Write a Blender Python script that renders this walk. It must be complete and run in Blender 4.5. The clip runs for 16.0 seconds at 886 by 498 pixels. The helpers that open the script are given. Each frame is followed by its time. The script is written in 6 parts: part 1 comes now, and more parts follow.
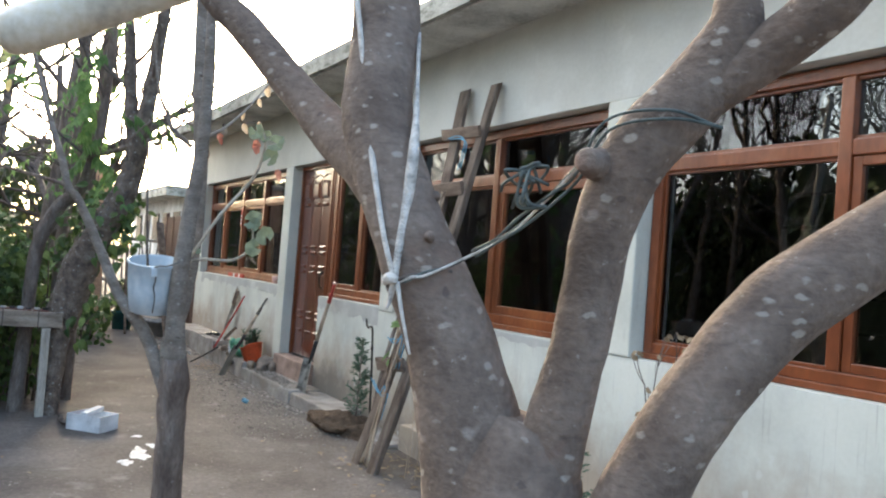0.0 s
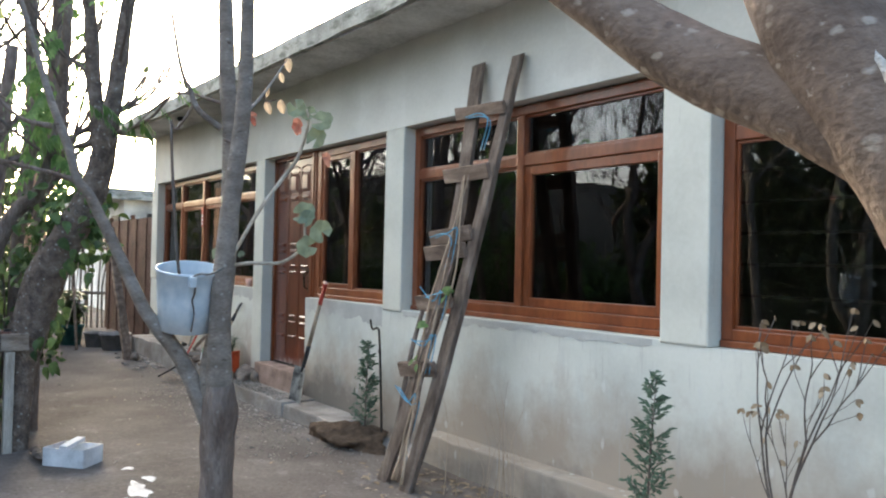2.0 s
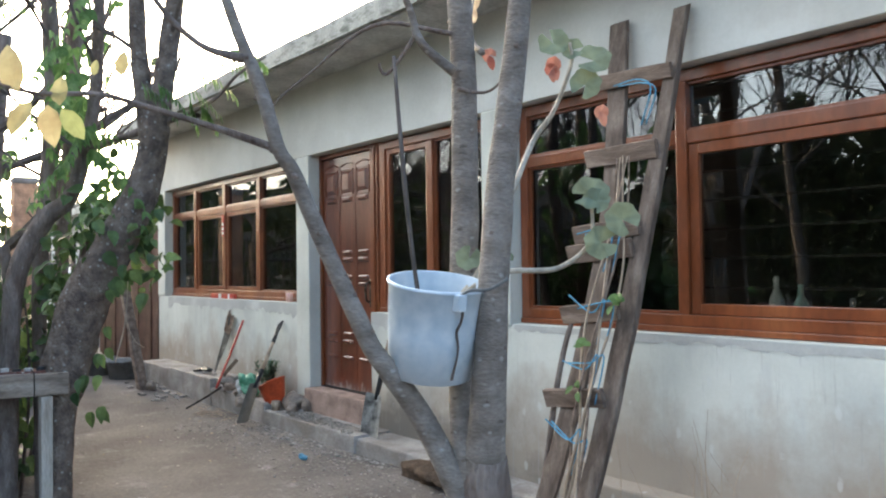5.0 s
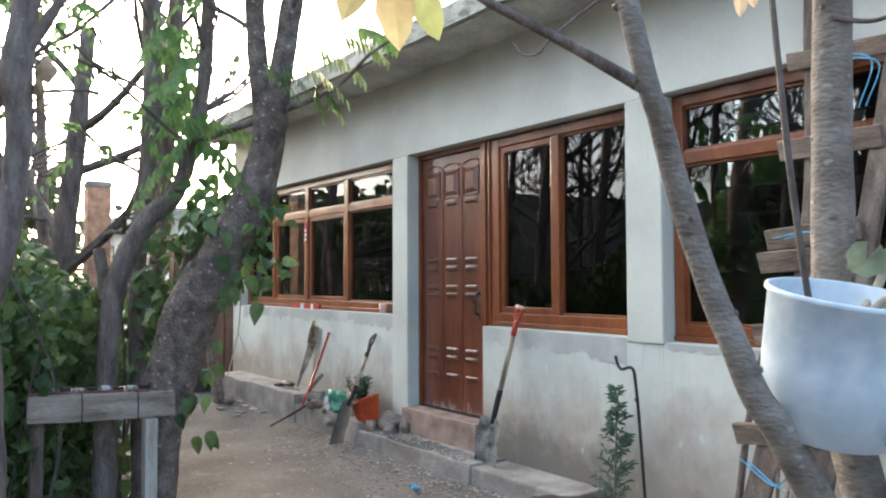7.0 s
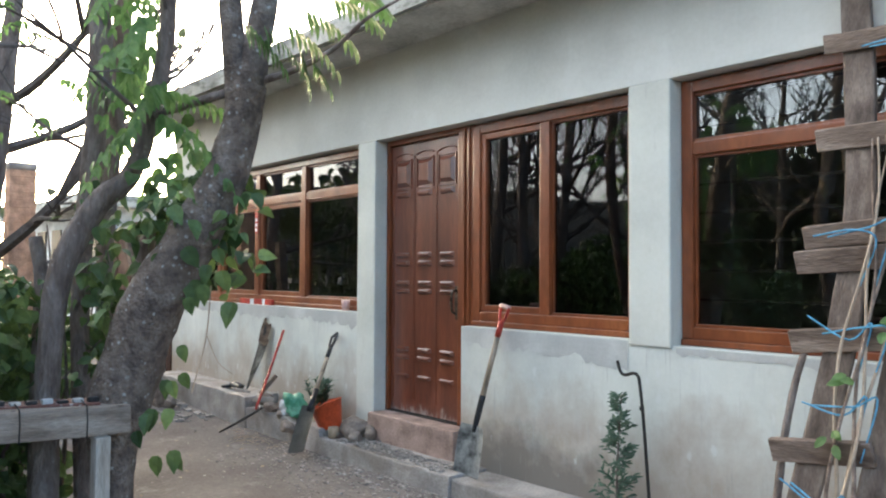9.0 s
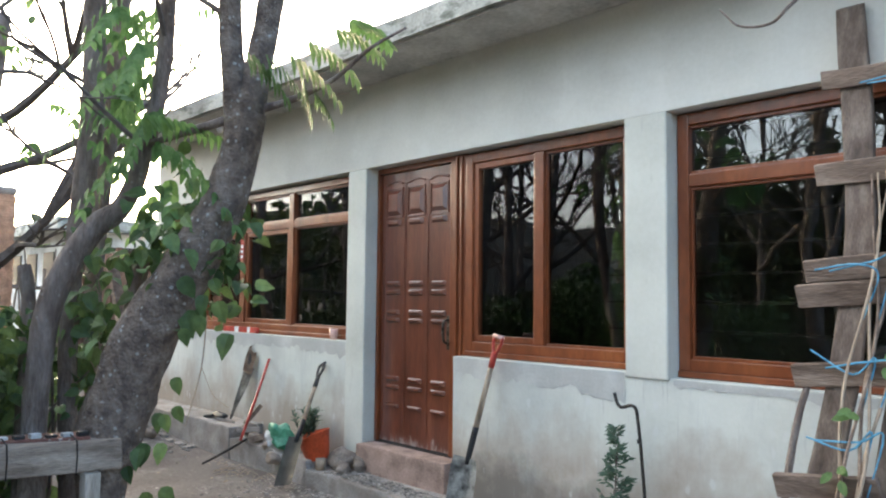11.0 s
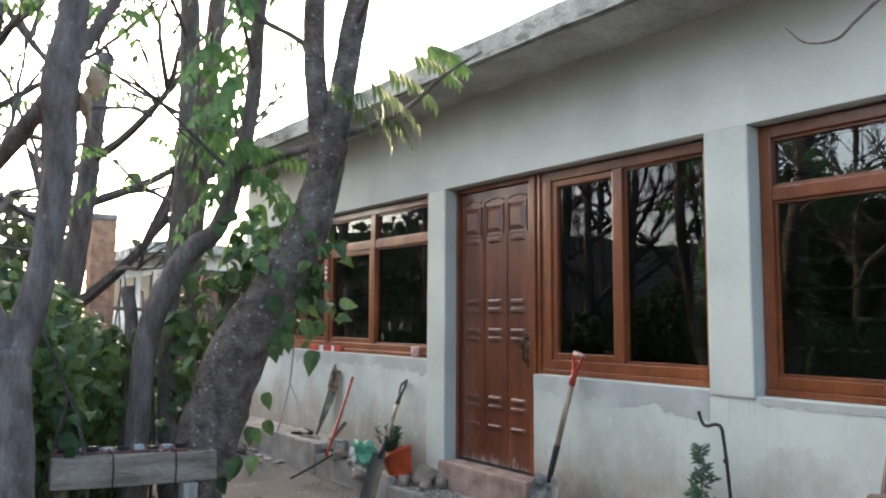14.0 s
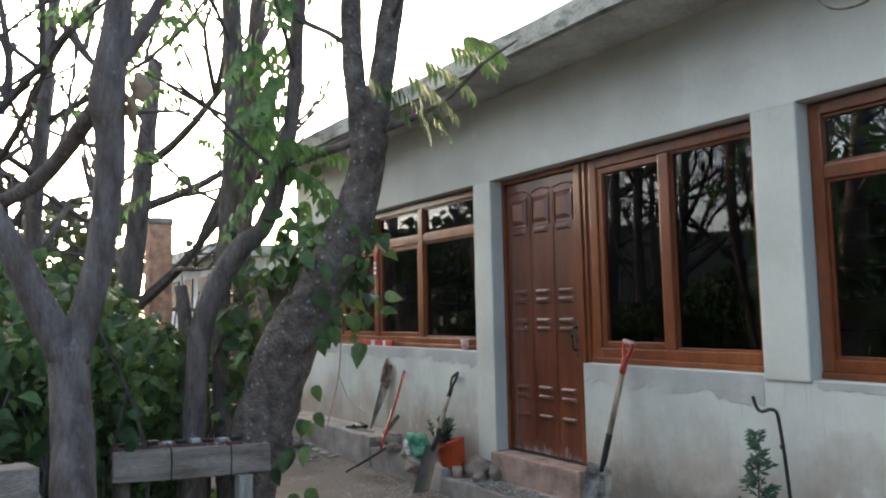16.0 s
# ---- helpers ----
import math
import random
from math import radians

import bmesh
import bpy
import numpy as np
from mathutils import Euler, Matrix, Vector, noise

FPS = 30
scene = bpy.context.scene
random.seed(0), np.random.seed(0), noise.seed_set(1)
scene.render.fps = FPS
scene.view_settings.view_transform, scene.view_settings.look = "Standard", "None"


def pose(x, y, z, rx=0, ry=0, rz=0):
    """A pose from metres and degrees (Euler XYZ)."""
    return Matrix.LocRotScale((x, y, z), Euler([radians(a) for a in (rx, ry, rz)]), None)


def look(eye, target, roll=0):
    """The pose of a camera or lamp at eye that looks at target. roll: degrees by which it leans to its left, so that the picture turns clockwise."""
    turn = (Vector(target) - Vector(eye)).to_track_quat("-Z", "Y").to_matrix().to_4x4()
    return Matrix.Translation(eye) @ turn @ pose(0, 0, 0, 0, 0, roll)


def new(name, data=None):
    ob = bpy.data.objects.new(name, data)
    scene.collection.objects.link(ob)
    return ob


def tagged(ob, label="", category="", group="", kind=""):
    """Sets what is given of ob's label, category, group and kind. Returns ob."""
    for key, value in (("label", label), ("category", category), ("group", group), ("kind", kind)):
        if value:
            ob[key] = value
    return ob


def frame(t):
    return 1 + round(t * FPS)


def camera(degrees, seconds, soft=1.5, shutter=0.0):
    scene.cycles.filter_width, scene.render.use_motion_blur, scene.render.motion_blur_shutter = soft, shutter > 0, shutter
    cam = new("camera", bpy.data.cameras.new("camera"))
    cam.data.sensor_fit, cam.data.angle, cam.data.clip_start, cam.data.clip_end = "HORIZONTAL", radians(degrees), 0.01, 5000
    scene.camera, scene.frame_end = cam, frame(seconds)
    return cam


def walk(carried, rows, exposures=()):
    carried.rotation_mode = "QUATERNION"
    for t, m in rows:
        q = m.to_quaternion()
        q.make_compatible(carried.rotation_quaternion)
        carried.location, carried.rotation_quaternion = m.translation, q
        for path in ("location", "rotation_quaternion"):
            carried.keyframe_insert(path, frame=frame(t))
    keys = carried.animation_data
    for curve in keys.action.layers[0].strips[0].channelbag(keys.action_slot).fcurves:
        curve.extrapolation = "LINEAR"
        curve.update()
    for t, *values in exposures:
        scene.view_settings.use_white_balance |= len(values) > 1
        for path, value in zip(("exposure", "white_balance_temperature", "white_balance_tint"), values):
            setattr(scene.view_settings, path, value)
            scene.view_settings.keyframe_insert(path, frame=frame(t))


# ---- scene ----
cam = camera(60.0, 16.0, soft=2.1)

PATH = [
    (0, (8.278, -3.076, 1.408), (6.576, -2.027, 1.458), 4.3),
    (0.5, (8.083, -3.201, 1.406), (6.442, -2.059, 1.456), 2.2),
    (1, (7.919, -3.256, 1.385), (6.299, -2.085, 1.427), 2.2),
    (1.5, (7.7, -3.264, 1.388), (6.089, -2.08, 1.424), 1.6),
    (2, (7.521, -3.296, 1.386), (5.917, -2.102, 1.422), 1.3),
    (2.5, (7.294, -3.351, 1.398), (5.71, -2.131, 1.434), 0.7),
    (3, (7.103, -3.349, 1.355), (5.538, -2.105, 1.41), 0.9),
    (5.5, (5.948, -3.516, 1.378), (4.394, -2.259, 1.433), -1.2),
    (6, (5.762, -3.516, 1.369), (4.144, -2.345, 1.465), -0.4),
    (6.5, (5.565, -3.54, 1.367), (3.939, -2.379, 1.458), 0.0),
    (7, (5.362, -3.584, 1.369), (3.747, -2.407, 1.451), -0.2),
    (7.5, (5.202, -3.579, 1.347), (3.593, -2.392, 1.381), -0.0),
    (8, (5.04, -3.551, 1.371), (3.432, -2.362, 1.38), 0.0),
    (8.5, (4.908, -3.562, 1.384), (3.364, -2.291, 1.407), 0.3),
    (11, (4.727, -3.632, 1.415), (3.266, -2.272, 1.546), 0.6),
    (11.5, (4.734, -3.643, 1.419), (3.247, -2.312, 1.55), 0.5),
    (12, (4.748, -3.641, 1.401), (3.238, -2.337, 1.544), 0.3),
    (12.5, (4.751, -3.651, 1.411), (3.224, -2.368, 1.556), 0.1),
    (13, (4.765, -3.658, 1.407), (3.214, -2.405, 1.56), 0.2),
    (13.5, (4.775, -3.669, 1.398), (3.205, -2.441, 1.567), 0.5),
    (14, (4.783, -3.671, 1.405), (3.192, -2.473, 1.585), 0.3),
    (14.5, (4.784, -3.667, 1.399), (3.173, -2.493, 1.575), -0.2),
    (15, (4.791, -3.647, 1.402), (3.161, -2.5, 1.566), -0.8),
    (15.5, (4.804, -3.646, 1.394), (3.156, -2.524, 1.559), -1.2),
    (16, (4.816, -3.645, 1.386), (3.147, -2.556, 1.553), -1.2),
]
walk(cam, [(t, look(eye, target, roll)) for t, eye, target, roll in PATH], exposures=[(0, 2.87, 6450, 6), (2.5, 2.8, 6330, 6), (5.5, 3.0, 6250, 6), (7, 3.06, 6230, 6), (8.5, 3.07, 6230, 6), (11, 3.1, 6230, 6), (12.5, 3.07, 6230, 6), (14.5, 2.66, 6230, 6), (16, 2.42, 6230, 6)])

# ---- world, sun, exposure ----
world = bpy.data.worlds.new("dusk_sky")
scene.world = world
world.use_nodes = True
wn = world.node_tree.nodes
sky = wn.new("ShaderNodeTexSky")
sky.sky_type = "NISHITA"
sky.sun_disc = False
sky.sun_elevation = radians(14)
sky.sun_rotation = radians(-80)
sky.dust_density = 6.0
sky.air_density = 0.8
sky.ozone_density = 1.0
wn["Background"].inputs[1].default_value = 0.13
world.node_tree.links.new(sky.outputs[0], wn["Background"].inputs[0])
sun = new("sun", bpy.data.lights.new("sun", "SUN"))
sun.data.energy = 0.45
sun.data.angle = radians(80)
sun.data.color = (1.0, 0.96, 0.91)
sun.matrix_world = look((-6, -9, 6), (0, 0, 0))


# ---- materials ----
def shade(name, base, rough=0.8, dark=None, light=None, scale=6.0, fine=60.0, bump=0.3, dist=0.01, metal=0.0, stretch=(1, 1, 1), spec=0.3, coat=0.0, island=0.0, grain=0.45):
    """A surface with two scales of variation in colour and a fine relief."""
    m = bpy.data.materials.new(name)
    m.use_nodes = True
    n, l = m.node_tree.nodes, m.node_tree.links
    b = n["Principled BSDF"]
    b.inputs["Roughness"].default_value = rough
    b.inputs["Metallic"].default_value = metal
    b.inputs["Specular IOR Level"].default_value = spec
    b.inputs["Coat Weight"].default_value = coat
    b.inputs["Coat Roughness"].default_value = 0.12
    tc = n.new("ShaderNodeTexCoord")
    mp = n.new("ShaderNodeMapping")
    mp.inputs["Scale"].default_value = stretch
    l.new(tc.outputs["Object"], mp.inputs[0])
    big = n.new("ShaderNodeTexNoise")
    big.inputs["Scale"].default_value = scale
    big.inputs["Detail"].default_value = 6
    small = n.new("ShaderNodeTexNoise")
    small.inputs["Scale"].default_value = fine
    small.inputs["Detail"].default_value = 5
    l.new(mp.outputs[0], big.inputs[0])
    l.new(mp.outputs[0], small.inputs[0])
    r = n.new("ShaderNodeValToRGB")
    d = dark or [c * 0.62 for c in base]
    t = light or [min(1, c * 1.3) for c in base]
    r.color_ramp.elements[0].position, r.color_ramp.elements[0].color = 0.32, (*d, 1)
    r.color_ramp.elements[1].position, r.color_ramp.elements[1].color = 0.72, (*t, 1)
    e = r.color_ramp.elements.new(0.52)
    e.color = (*base, 1)
    l.new(big.outputs[0], r.inputs[0])
    mx = n.new("ShaderNodeMix")
    mx.data_type, mx.blend_type = "RGBA", "OVERLAY"
    mx.inputs[0].default_value = grain
    l.new(r.outputs[0], mx.inputs[6])
    l.new(small.outputs[0], mx.inputs[7])
    out = mx.outputs[2]
    if island:
        g = n.new("ShaderNodeNewGeometry")
        hs = n.new("ShaderNodeHueSaturation")
        mr = n.new("ShaderNodeMapRange")
        mr.inputs[3].default_value, mr.inputs[4].default_value = 1 - island, 1 + island
        l.new(g.outputs["Random Per Island"], mr.inputs[0])
        l.new(mr.outputs[0], hs.inputs["Value"])
        l.new(out, hs.inputs["Color"])
        out = hs.outputs[0]
    l.new(out, b.inputs["Base Color"])
    bp = n.new("ShaderNodeBump")
    bp.inputs["Strength"].default_value = bump
    bp.inputs["Distance"].default_value = dist
    l.new(small.outputs[0], bp.inputs["Height"])
    l.new(bp.outputs[0], b.inputs["Normal"])
    return m


def add_stain(m, colour, scale, lo, hi, zmid=None, zwide=0.2, stretch=(1, 1, 1), amount=0.8, xlo=None, xhi=None):
    """Lays an uneven stain over a material; zmid: dirt splashed up from the ground to about that height."""
    n, l = m.node_tree.nodes, m.node_tree.links
    b = n["Principled BSDF"]
    src = b.inputs["Base Color"].links[0].from_socket
    tc = n.new("ShaderNodeNewGeometry")
    mp = n.new("ShaderNodeMapping")
    mp.inputs["Scale"].default_value = stretch
    l.new(tc.outputs["Position"], mp.inputs[0])
    nz = n.new("ShaderNodeTexNoise")
    nz.inputs["Scale"].default_value = scale
    nz.inputs["Detail"].default_value = 8
    nz.inputs["Roughness"].default_value = 0.65
    l.new(mp.outputs[0], nz.inputs[0])
    val = nz.outputs[0]
    sep = n.new("ShaderNodeSeparateXYZ")
    l.new(tc.outputs["Position"], sep.inputs[0])
    if zmid is not None:
        mr = n.new("ShaderNodeMapRange")
        mr.inputs[1].default_value, mr.inputs[2].default_value = zmid + zwide, zmid - zwide
        mr.inputs[3].default_value, mr.inputs[4].default_value = -0.3, 0.34
        l.new(sep.outputs[2], mr.inputs[0])
        ad = n.new("ShaderNodeMath")
        l.new(val, ad.inputs[0])
        l.new(mr.outputs[0], ad.inputs[1])
        val = ad.outputs[0]
    if xlo is not None:
        for edge, sign in ((xlo, 1), (xhi, -1)):
            mr = n.new("ShaderNodeMapRange")
            mr.inputs[1].default_value, mr.inputs[2].default_value = edge - 0.25 * sign, edge + 0.25 * sign
            mr.inputs[3].default_value, mr.inputs[4].default_value = -0.35, 0.0
            l.new(sep.outputs[0], mr.inputs[0])
            ad = n.new("ShaderNodeMath")
            l.new(val, ad.inputs[0])
            l.new(mr.outputs[0], ad.inputs[1])
            val = ad.outputs[0]
    rg = n.new("ShaderNodeMapRange")
    rg.inputs[1].default_value, rg.inputs[2].default_value = lo, hi
    rg.inputs[4].default_value = amount
    l.new(val, rg.inputs[0])
    mx = n.new("ShaderNodeMix")
    mx.data_type = "RGBA"
    l.new(rg.outputs[0], mx.inputs[0])
    l.new(src, mx.inputs[6])
    mx.inputs[7].default_value = (*colour, 1)
    l.new(mx.outputs[2], b.inputs["Base Color"])
    return m


def add_spots(m, colour, scale, radius, share, stretch=(1, 1, 1), amount=0.8):
    """Scattered roundish marks: lenticels, lichen, knots."""
    n, l = m.node_tree.nodes, m.node_tree.links
    b = n["Principled BSDF"]
    src = b.inputs["Base Color"].links[0].from_socket
    tc = n.new("ShaderNodeNewGeometry")
    wob = n.new("ShaderNodeTexNoise")
    wob.inputs["Scale"].default_value = scale * 1.5
    l.new(tc.outputs["Position"], wob.inputs[0])
    mad = n.new("ShaderNodeVectorMath")
    mad.operation = "MULTIPLY_ADD"
    mad.inputs[1].default_value = (0.5 / scale, 0.5 / scale, 0.5 / scale)
    l.new(wob.outputs["Color"], mad.inputs[0])
    l.new(tc.outputs["Position"], mad.inputs[2])
    mp = n.new("ShaderNodeMapping")
    mp.inputs["Scale"].default_value = stretch
    l.new(mad.outputs[0], mp.inputs[0])
    vo = n.new("ShaderNodeTexVoronoi")
    vo.inputs["Scale"].default_value = scale
    l.new(mp.outputs[0], vo.inputs["Vector"])
    sep = n.new("ShaderNodeSeparateColor")
    l.new(vo.outputs["Color"], sep.inputs[0])
    pick = n.new("ShaderNodeMath")
    pick.operation = "LESS_THAN"
    pick.inputs[1].default_value = share
    l.new(sep.outputs[0], pick.inputs[0])
    rg = n.new("ShaderNodeMapRange")
    rg.inputs[1].default_value, rg.inputs[2].default_value = radius, radius * 0.6
    rg.inputs[4].default_value = amount
    l.new(vo.outputs["Distance"], rg.inputs[0])
    mul = n.new("ShaderNodeMath")
    mul.operation = "MULTIPLY"
    l.new(pick.outputs[0], mul.inputs[0])
    l.new(rg.outputs[0], mul.inputs[1])
    mx = n.new("ShaderNodeMix")
    mx.data_type = "RGBA"
    l.new(mul.outputs[0], mx.inputs[0])
    l.new(src, mx.inputs[6])
    mx.inputs[7].default_value = (*colour, 1)
    l.new(mx.outputs[2], b.inputs["Base Color"])
    return m


def leaf_shade(name, a, b_, rough=0.45, through_light=0.35):
    m = bpy.data.materials.new(name)
    m.use_nodes = True
    n, l = m.node_tree.nodes, m.node_tree.links
    b = n["Principled BSDF"]
    b.inputs["Roughness"].default_value = rough
    b.inputs["Specular IOR Level"].default_value = 0.35
    g = n.new("ShaderNodeNewGeometry")
    r = n.new("ShaderNodeValToRGB")
    r.color_ramp.elements[0].color = (*a, 1)
    r.color_ramp.elements[1].color = (*b_, 1)
    l.new(g.outputs["Random Per Island"], r.inputs[0])
    nz = n.new("ShaderNodeTexNoise")
    nz.inputs["Scale"].default_value = 35
    l.new(g.outputs["Position"], nz.inputs[0])
    mx = n.new("ShaderNodeMix")
    mx.data_type, mx.blend_type = "RGBA", "OVERLAY"
    mx.inputs[0].default_value = 0.5
    l.new(r.outputs[0], mx.inputs[6])
    l.new(nz.outputs[0], mx.inputs[7])
    l.new(mx.outputs[2], b.inputs["Base Color"])
    tr = n.new("ShaderNodeBsdfTranslucent")
    l.new(mx.outputs[2], tr.inputs[0])
    ms = n.new("ShaderNodeMixShader")
    ms.inputs[0].default_value = through_light
    l.new(b.outputs[0], ms.inputs[1])
    l.new(tr.outputs[0], ms.inputs[2])
    l.new(ms.outputs[0], n["Material Output"].inputs[0])
    return m


def glass_shade(name):
    m = bpy.data.materials.new(name)
    m.use_nodes = True
    n, l = m.node_tree.nodes, m.node_tree.links
    n.remove(n["Principled BSDF"])
    tr = n.new("ShaderNodeBsdfTransparent")
    tr.inputs[0].default_value = (0.62, 0.64, 0.62, 1)
    gl = n.new("ShaderNodeBsdfGlossy")
    gl.inputs["Roughness"].default_value = 0.0
    gl.inputs[0].default_value = (0.95, 0.97, 1, 1)
    fr = n.new("ShaderNodeFresnel")
    fr.inputs[0].default_value = 1.75
    nz = n.new("ShaderNodeTexNoise")
    nz.inputs["Scale"].default_value = 2.2
    tc = n.new("ShaderNodeTexCoord")
    l.new(tc.outputs["Object"], nz.inputs[0])
    bp = n.new("ShaderNodeBump")
    bp.inputs["Strength"].default_value = 0.05
    bp.inputs["Distance"].default_value = 0.02
    l.new(nz.outputs[0], bp.inputs["Height"])
    l.new(bp.outputs[0], gl.inputs["Normal"])
    ms = n.new("ShaderNodeMixShader")
    l.new(fr.outputs[0], ms.inputs[0])
    l.new(tr.outputs[0], ms.inputs[1])
    l.new(gl.outputs[0], ms.inputs[2])
    l.new(ms.outputs[0], n["Material Output"].inputs[0])
    return m


M_WALL = shade("white_plaster", (0.63, 0.642, 0.576), 0.9, dark=(0.52, 0.532, 0.476), light=(0.7, 0.712, 0.638), scale=1.3, fine=45, bump=0.2, dist=0.004, grain=0.12)
M_UPPER = shade("grey_white_plaster", (0.6, 0.6069, 0.5597), 0.9, dark=(0.5, 0.5074, 0.4632), light=(0.66, 0.6667, 0.6176), scale=1.1, fine=40, bump=0.2, dist=0.004, grain=0.12)
M_LOWER = shade("limewashed_plaster", (0.65, 0.6716, 0.6128), 0.9, dark=(0.53, 0.5522, 0.5114), light=(0.73, 0.7462, 0.6851), scale=1.6, fine=45, bump=0.2, dist=0.004, grain=0.12)
add_stain(M_LOWER, (0.5, 0.52, 0.5), 3.0, 0.52, 0.68, stretch=(2, 2, 0.6), amount=0.45)
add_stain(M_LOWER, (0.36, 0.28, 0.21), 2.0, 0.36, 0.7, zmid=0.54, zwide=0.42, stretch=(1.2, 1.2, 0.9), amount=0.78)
add_stain(M_LOWER, (0.13, 0.12, 0.11), 3.0, 0.38, 0.62, zmid=0.34, zwide=0.28, amount=0.62, xlo=1.0, xhi=2.2)
add_stain(M_LOWER, (0.3, 0.29, 0.27), 5, 0.6, 0.72, stretch=(4, 4, 0.35), amount=0.4)
add_stain(M_LOWER, (0.42, 0.42, 0.4), 9, 0.6, 0.66, stretch=(4, 4, 0.16), amount=0.5)
add_stain(M_UPPER, (0.46, 0.46, 0.43), 1.2, 0.5, 0.66, stretch=(1, 1, 1.6), amount=0.45)
add_stain(M_UPPER, (0.68, 0.69, 0.65), 2.2, 0.58, 0.64, amount=0.4)
add_stain(M_WALL, (0.42, 0.41, 0.38), 6, 0.6, 0.7, stretch=(3, 3, 0.5), amount=0.35)
add_spots(M_LOWER, (0.68, 0.7, 0.67), 16, 0.3, 0.2, (1, 1, 0.5), 0.5)
M_PATCH = shade("bare_cement_render", (0.48, 0.49, 0.465), 0.95, dark=(0.42, 0.43, 0.41), scale=3, fine=60, bump=0.25, grain=0.12)
M_SLAB = shade("concrete_slab", (0.42, 0.42, 0.38), 0.95, scale=3, fine=50, bump=0.5)
add_stain(M_SLAB, (0.09, 0.1, 0.07), 4, 0.5, 0.62, stretch=(1, 1, 3), amount=0.75)
M_SOFFIT = shade("soffit_plaster", (0.56, 0.56, 0.53), 0.95, scale=2, fine=40)
M_KERB = shade("dirty_concrete", (0.37, 0.34, 0.31), 0.95, scale=4, fine=60, bump=0.6, dist=0.012)
add_stain(M_KERB, (0.2, 0.16, 0.13), 3, 0.48, 0.68, amount=0.7)
M_STEP = shade("red_oxide_concrete", (0.38, 0.27, 0.22), 0.9, scale=6, fine=70, bump=0.5)
M_WOOD = shade("varnished_wood", (0.216, 0.0612, 0.0208), 0.32, dark=(0.136, 0.036, 0.0128), light=(0.288, 0.0936, 0.032), scale=3.0, fine=30, bump=0.08, stretch=(1, 1, 0.35), spec=0.5, coat=0.35)
M_DOOR = shade("red_brown_varnished_door", (0.1568, 0.04324, 0.0209), 0.3, dark=(0.095, 0.02576, 0.0133), light=(0.209, 0.0644, 0.0304), scale=5, fine=40, bump=0.08, stretch=(2, 2, 0.25), spec=0.6, coat=1.0)
add_stain(M_DOOR, (0.5, 0.46, 0.42), 14, 0.62, 0.8, zmid=0.42, zwide=0.14, stretch=(2, 2, 0.5), amount=0.65)
M_GLASS = glass_shade("window_glass")
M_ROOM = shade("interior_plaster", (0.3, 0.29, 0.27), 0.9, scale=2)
M_BAR = shade("dark_iron", (0.05, 0.045, 0.04), 0.6, metal=0.4, scale=20)
M_GROUND = shade("trodden_earth", (0.168, 0.145, 0.128), 0.97, dark=(0.115, 0.097, 0.084), light=(0.22, 0.195, 0.175), scale=1.4, fine=38, bump=0.7, dist=0.02)
add_stain(M_GROUND, (0.4, 0.38, 0.36), 3.4, 0.58, 0.7, amount=0.45)
add_stain(M_GROUND, (0.085, 0.07, 0.058), 1.1, 0.54, 0.7, amount=0.45)
add_spots(M_GROUND, (0.4, 0.37, 0.34), 24, 0.2, 0.16, (1, 1, 1), 0.7)
add_spots(M_GROUND, (0.3, 0.27, 0.24), 60, 0.3, 0.25, (1, 1, 1), 0.6)
M_STONE = shade("crushed_limestone", (0.34, 0.31, 0.275), 0.95, scale=30, fine=150, island=0.35)
M_ROCK = shade("brown_rock", (0.27, 0.22, 0.18), 0.9, scale=8, fine=60, bump=0.8)
M_BARK = shade("grey_brown_bark", (0.188, 0.145, 0.118), 0.9, dark=(0.122, 0.092, 0.074), light=(0.25, 0.2, 0.166), scale=9, fine=75, bump=0.55, dist=0.008, stretch=(1, 1, 1.25))
add_stain(M_BARK, (0.36, 0.32, 0.28), 42, 0.63, 0.68, stretch=(1, 1, 1.4), amount=0.8)
add_stain(M_BARK, (0.26, 0.19, 0.15), 5, 0.55, 0.75, amount=0.5)
add_stain(M_BARK, (0.085, 0.066, 0.055), 20, 0.58, 0.7, stretch=(0.5, 0.5, 3.5), amount=0.5)
add_spots(M_BARK, (0.4, 0.36, 0.31), 36, 0.3, 0.3, (0.8, 0.8, 1.4), 0.75)
add_spots(M_BARK, (0.36, 0.31, 0.27), 12, 0.2, 0.35, (0.8, 0.8, 1.5), 0.6)
add_spots(M_BARK, (0.09, 0.07, 0.06), 22, 0.16, 0.3, (1, 1, 1), 0.6)
add_stain(M_BARK, (0.19, 0.105, 0.08), 5, 0.6, 0.74, amount=0.55)
M_PALE = shade("pale_grey_bark", (0.2376, 0.2085, 0.181), 0.9, dark=(0.1683, 0.1436, 0.1223), light=(0.3019, 0.2716, 0.2408), scale=10, fine=70, bump=0.6, stretch=(1, 1, 2.2))
add_stain(M_PALE, (0.13, 0.11, 0.09), 17, 0.64, 0.72, stretch=(1, 1, 1.8), amount=0.5)
add_spots(M_PALE, (0.12, 0.1, 0.085), 22, 0.2, 0.3, (0.7, 0.7, 1.8), 0.8)
add_spots(M_PALE, (0.42, 0.41, 0.38), 30, 0.25, 0.3, (1, 1, 1.6), 0.6)
M_ROUGH = shade("rough_dark_bark", (0.19, 0.148, 0.12), 0.95, dark=(0.1, 0.08, 0.067), light=(0.27, 0.23, 0.195), scale=16, fine=60, bump=1.0, dist=0.02)
add_stain(M_ROUGH, (0.36, 0.36, 0.33), 30, 0.62, 0.68, amount=0.6)
add_spots(M_ROUGH, (0.42, 0.42, 0.39), 34, 0.32, 0.3, (1, 1, 1), 0.8)
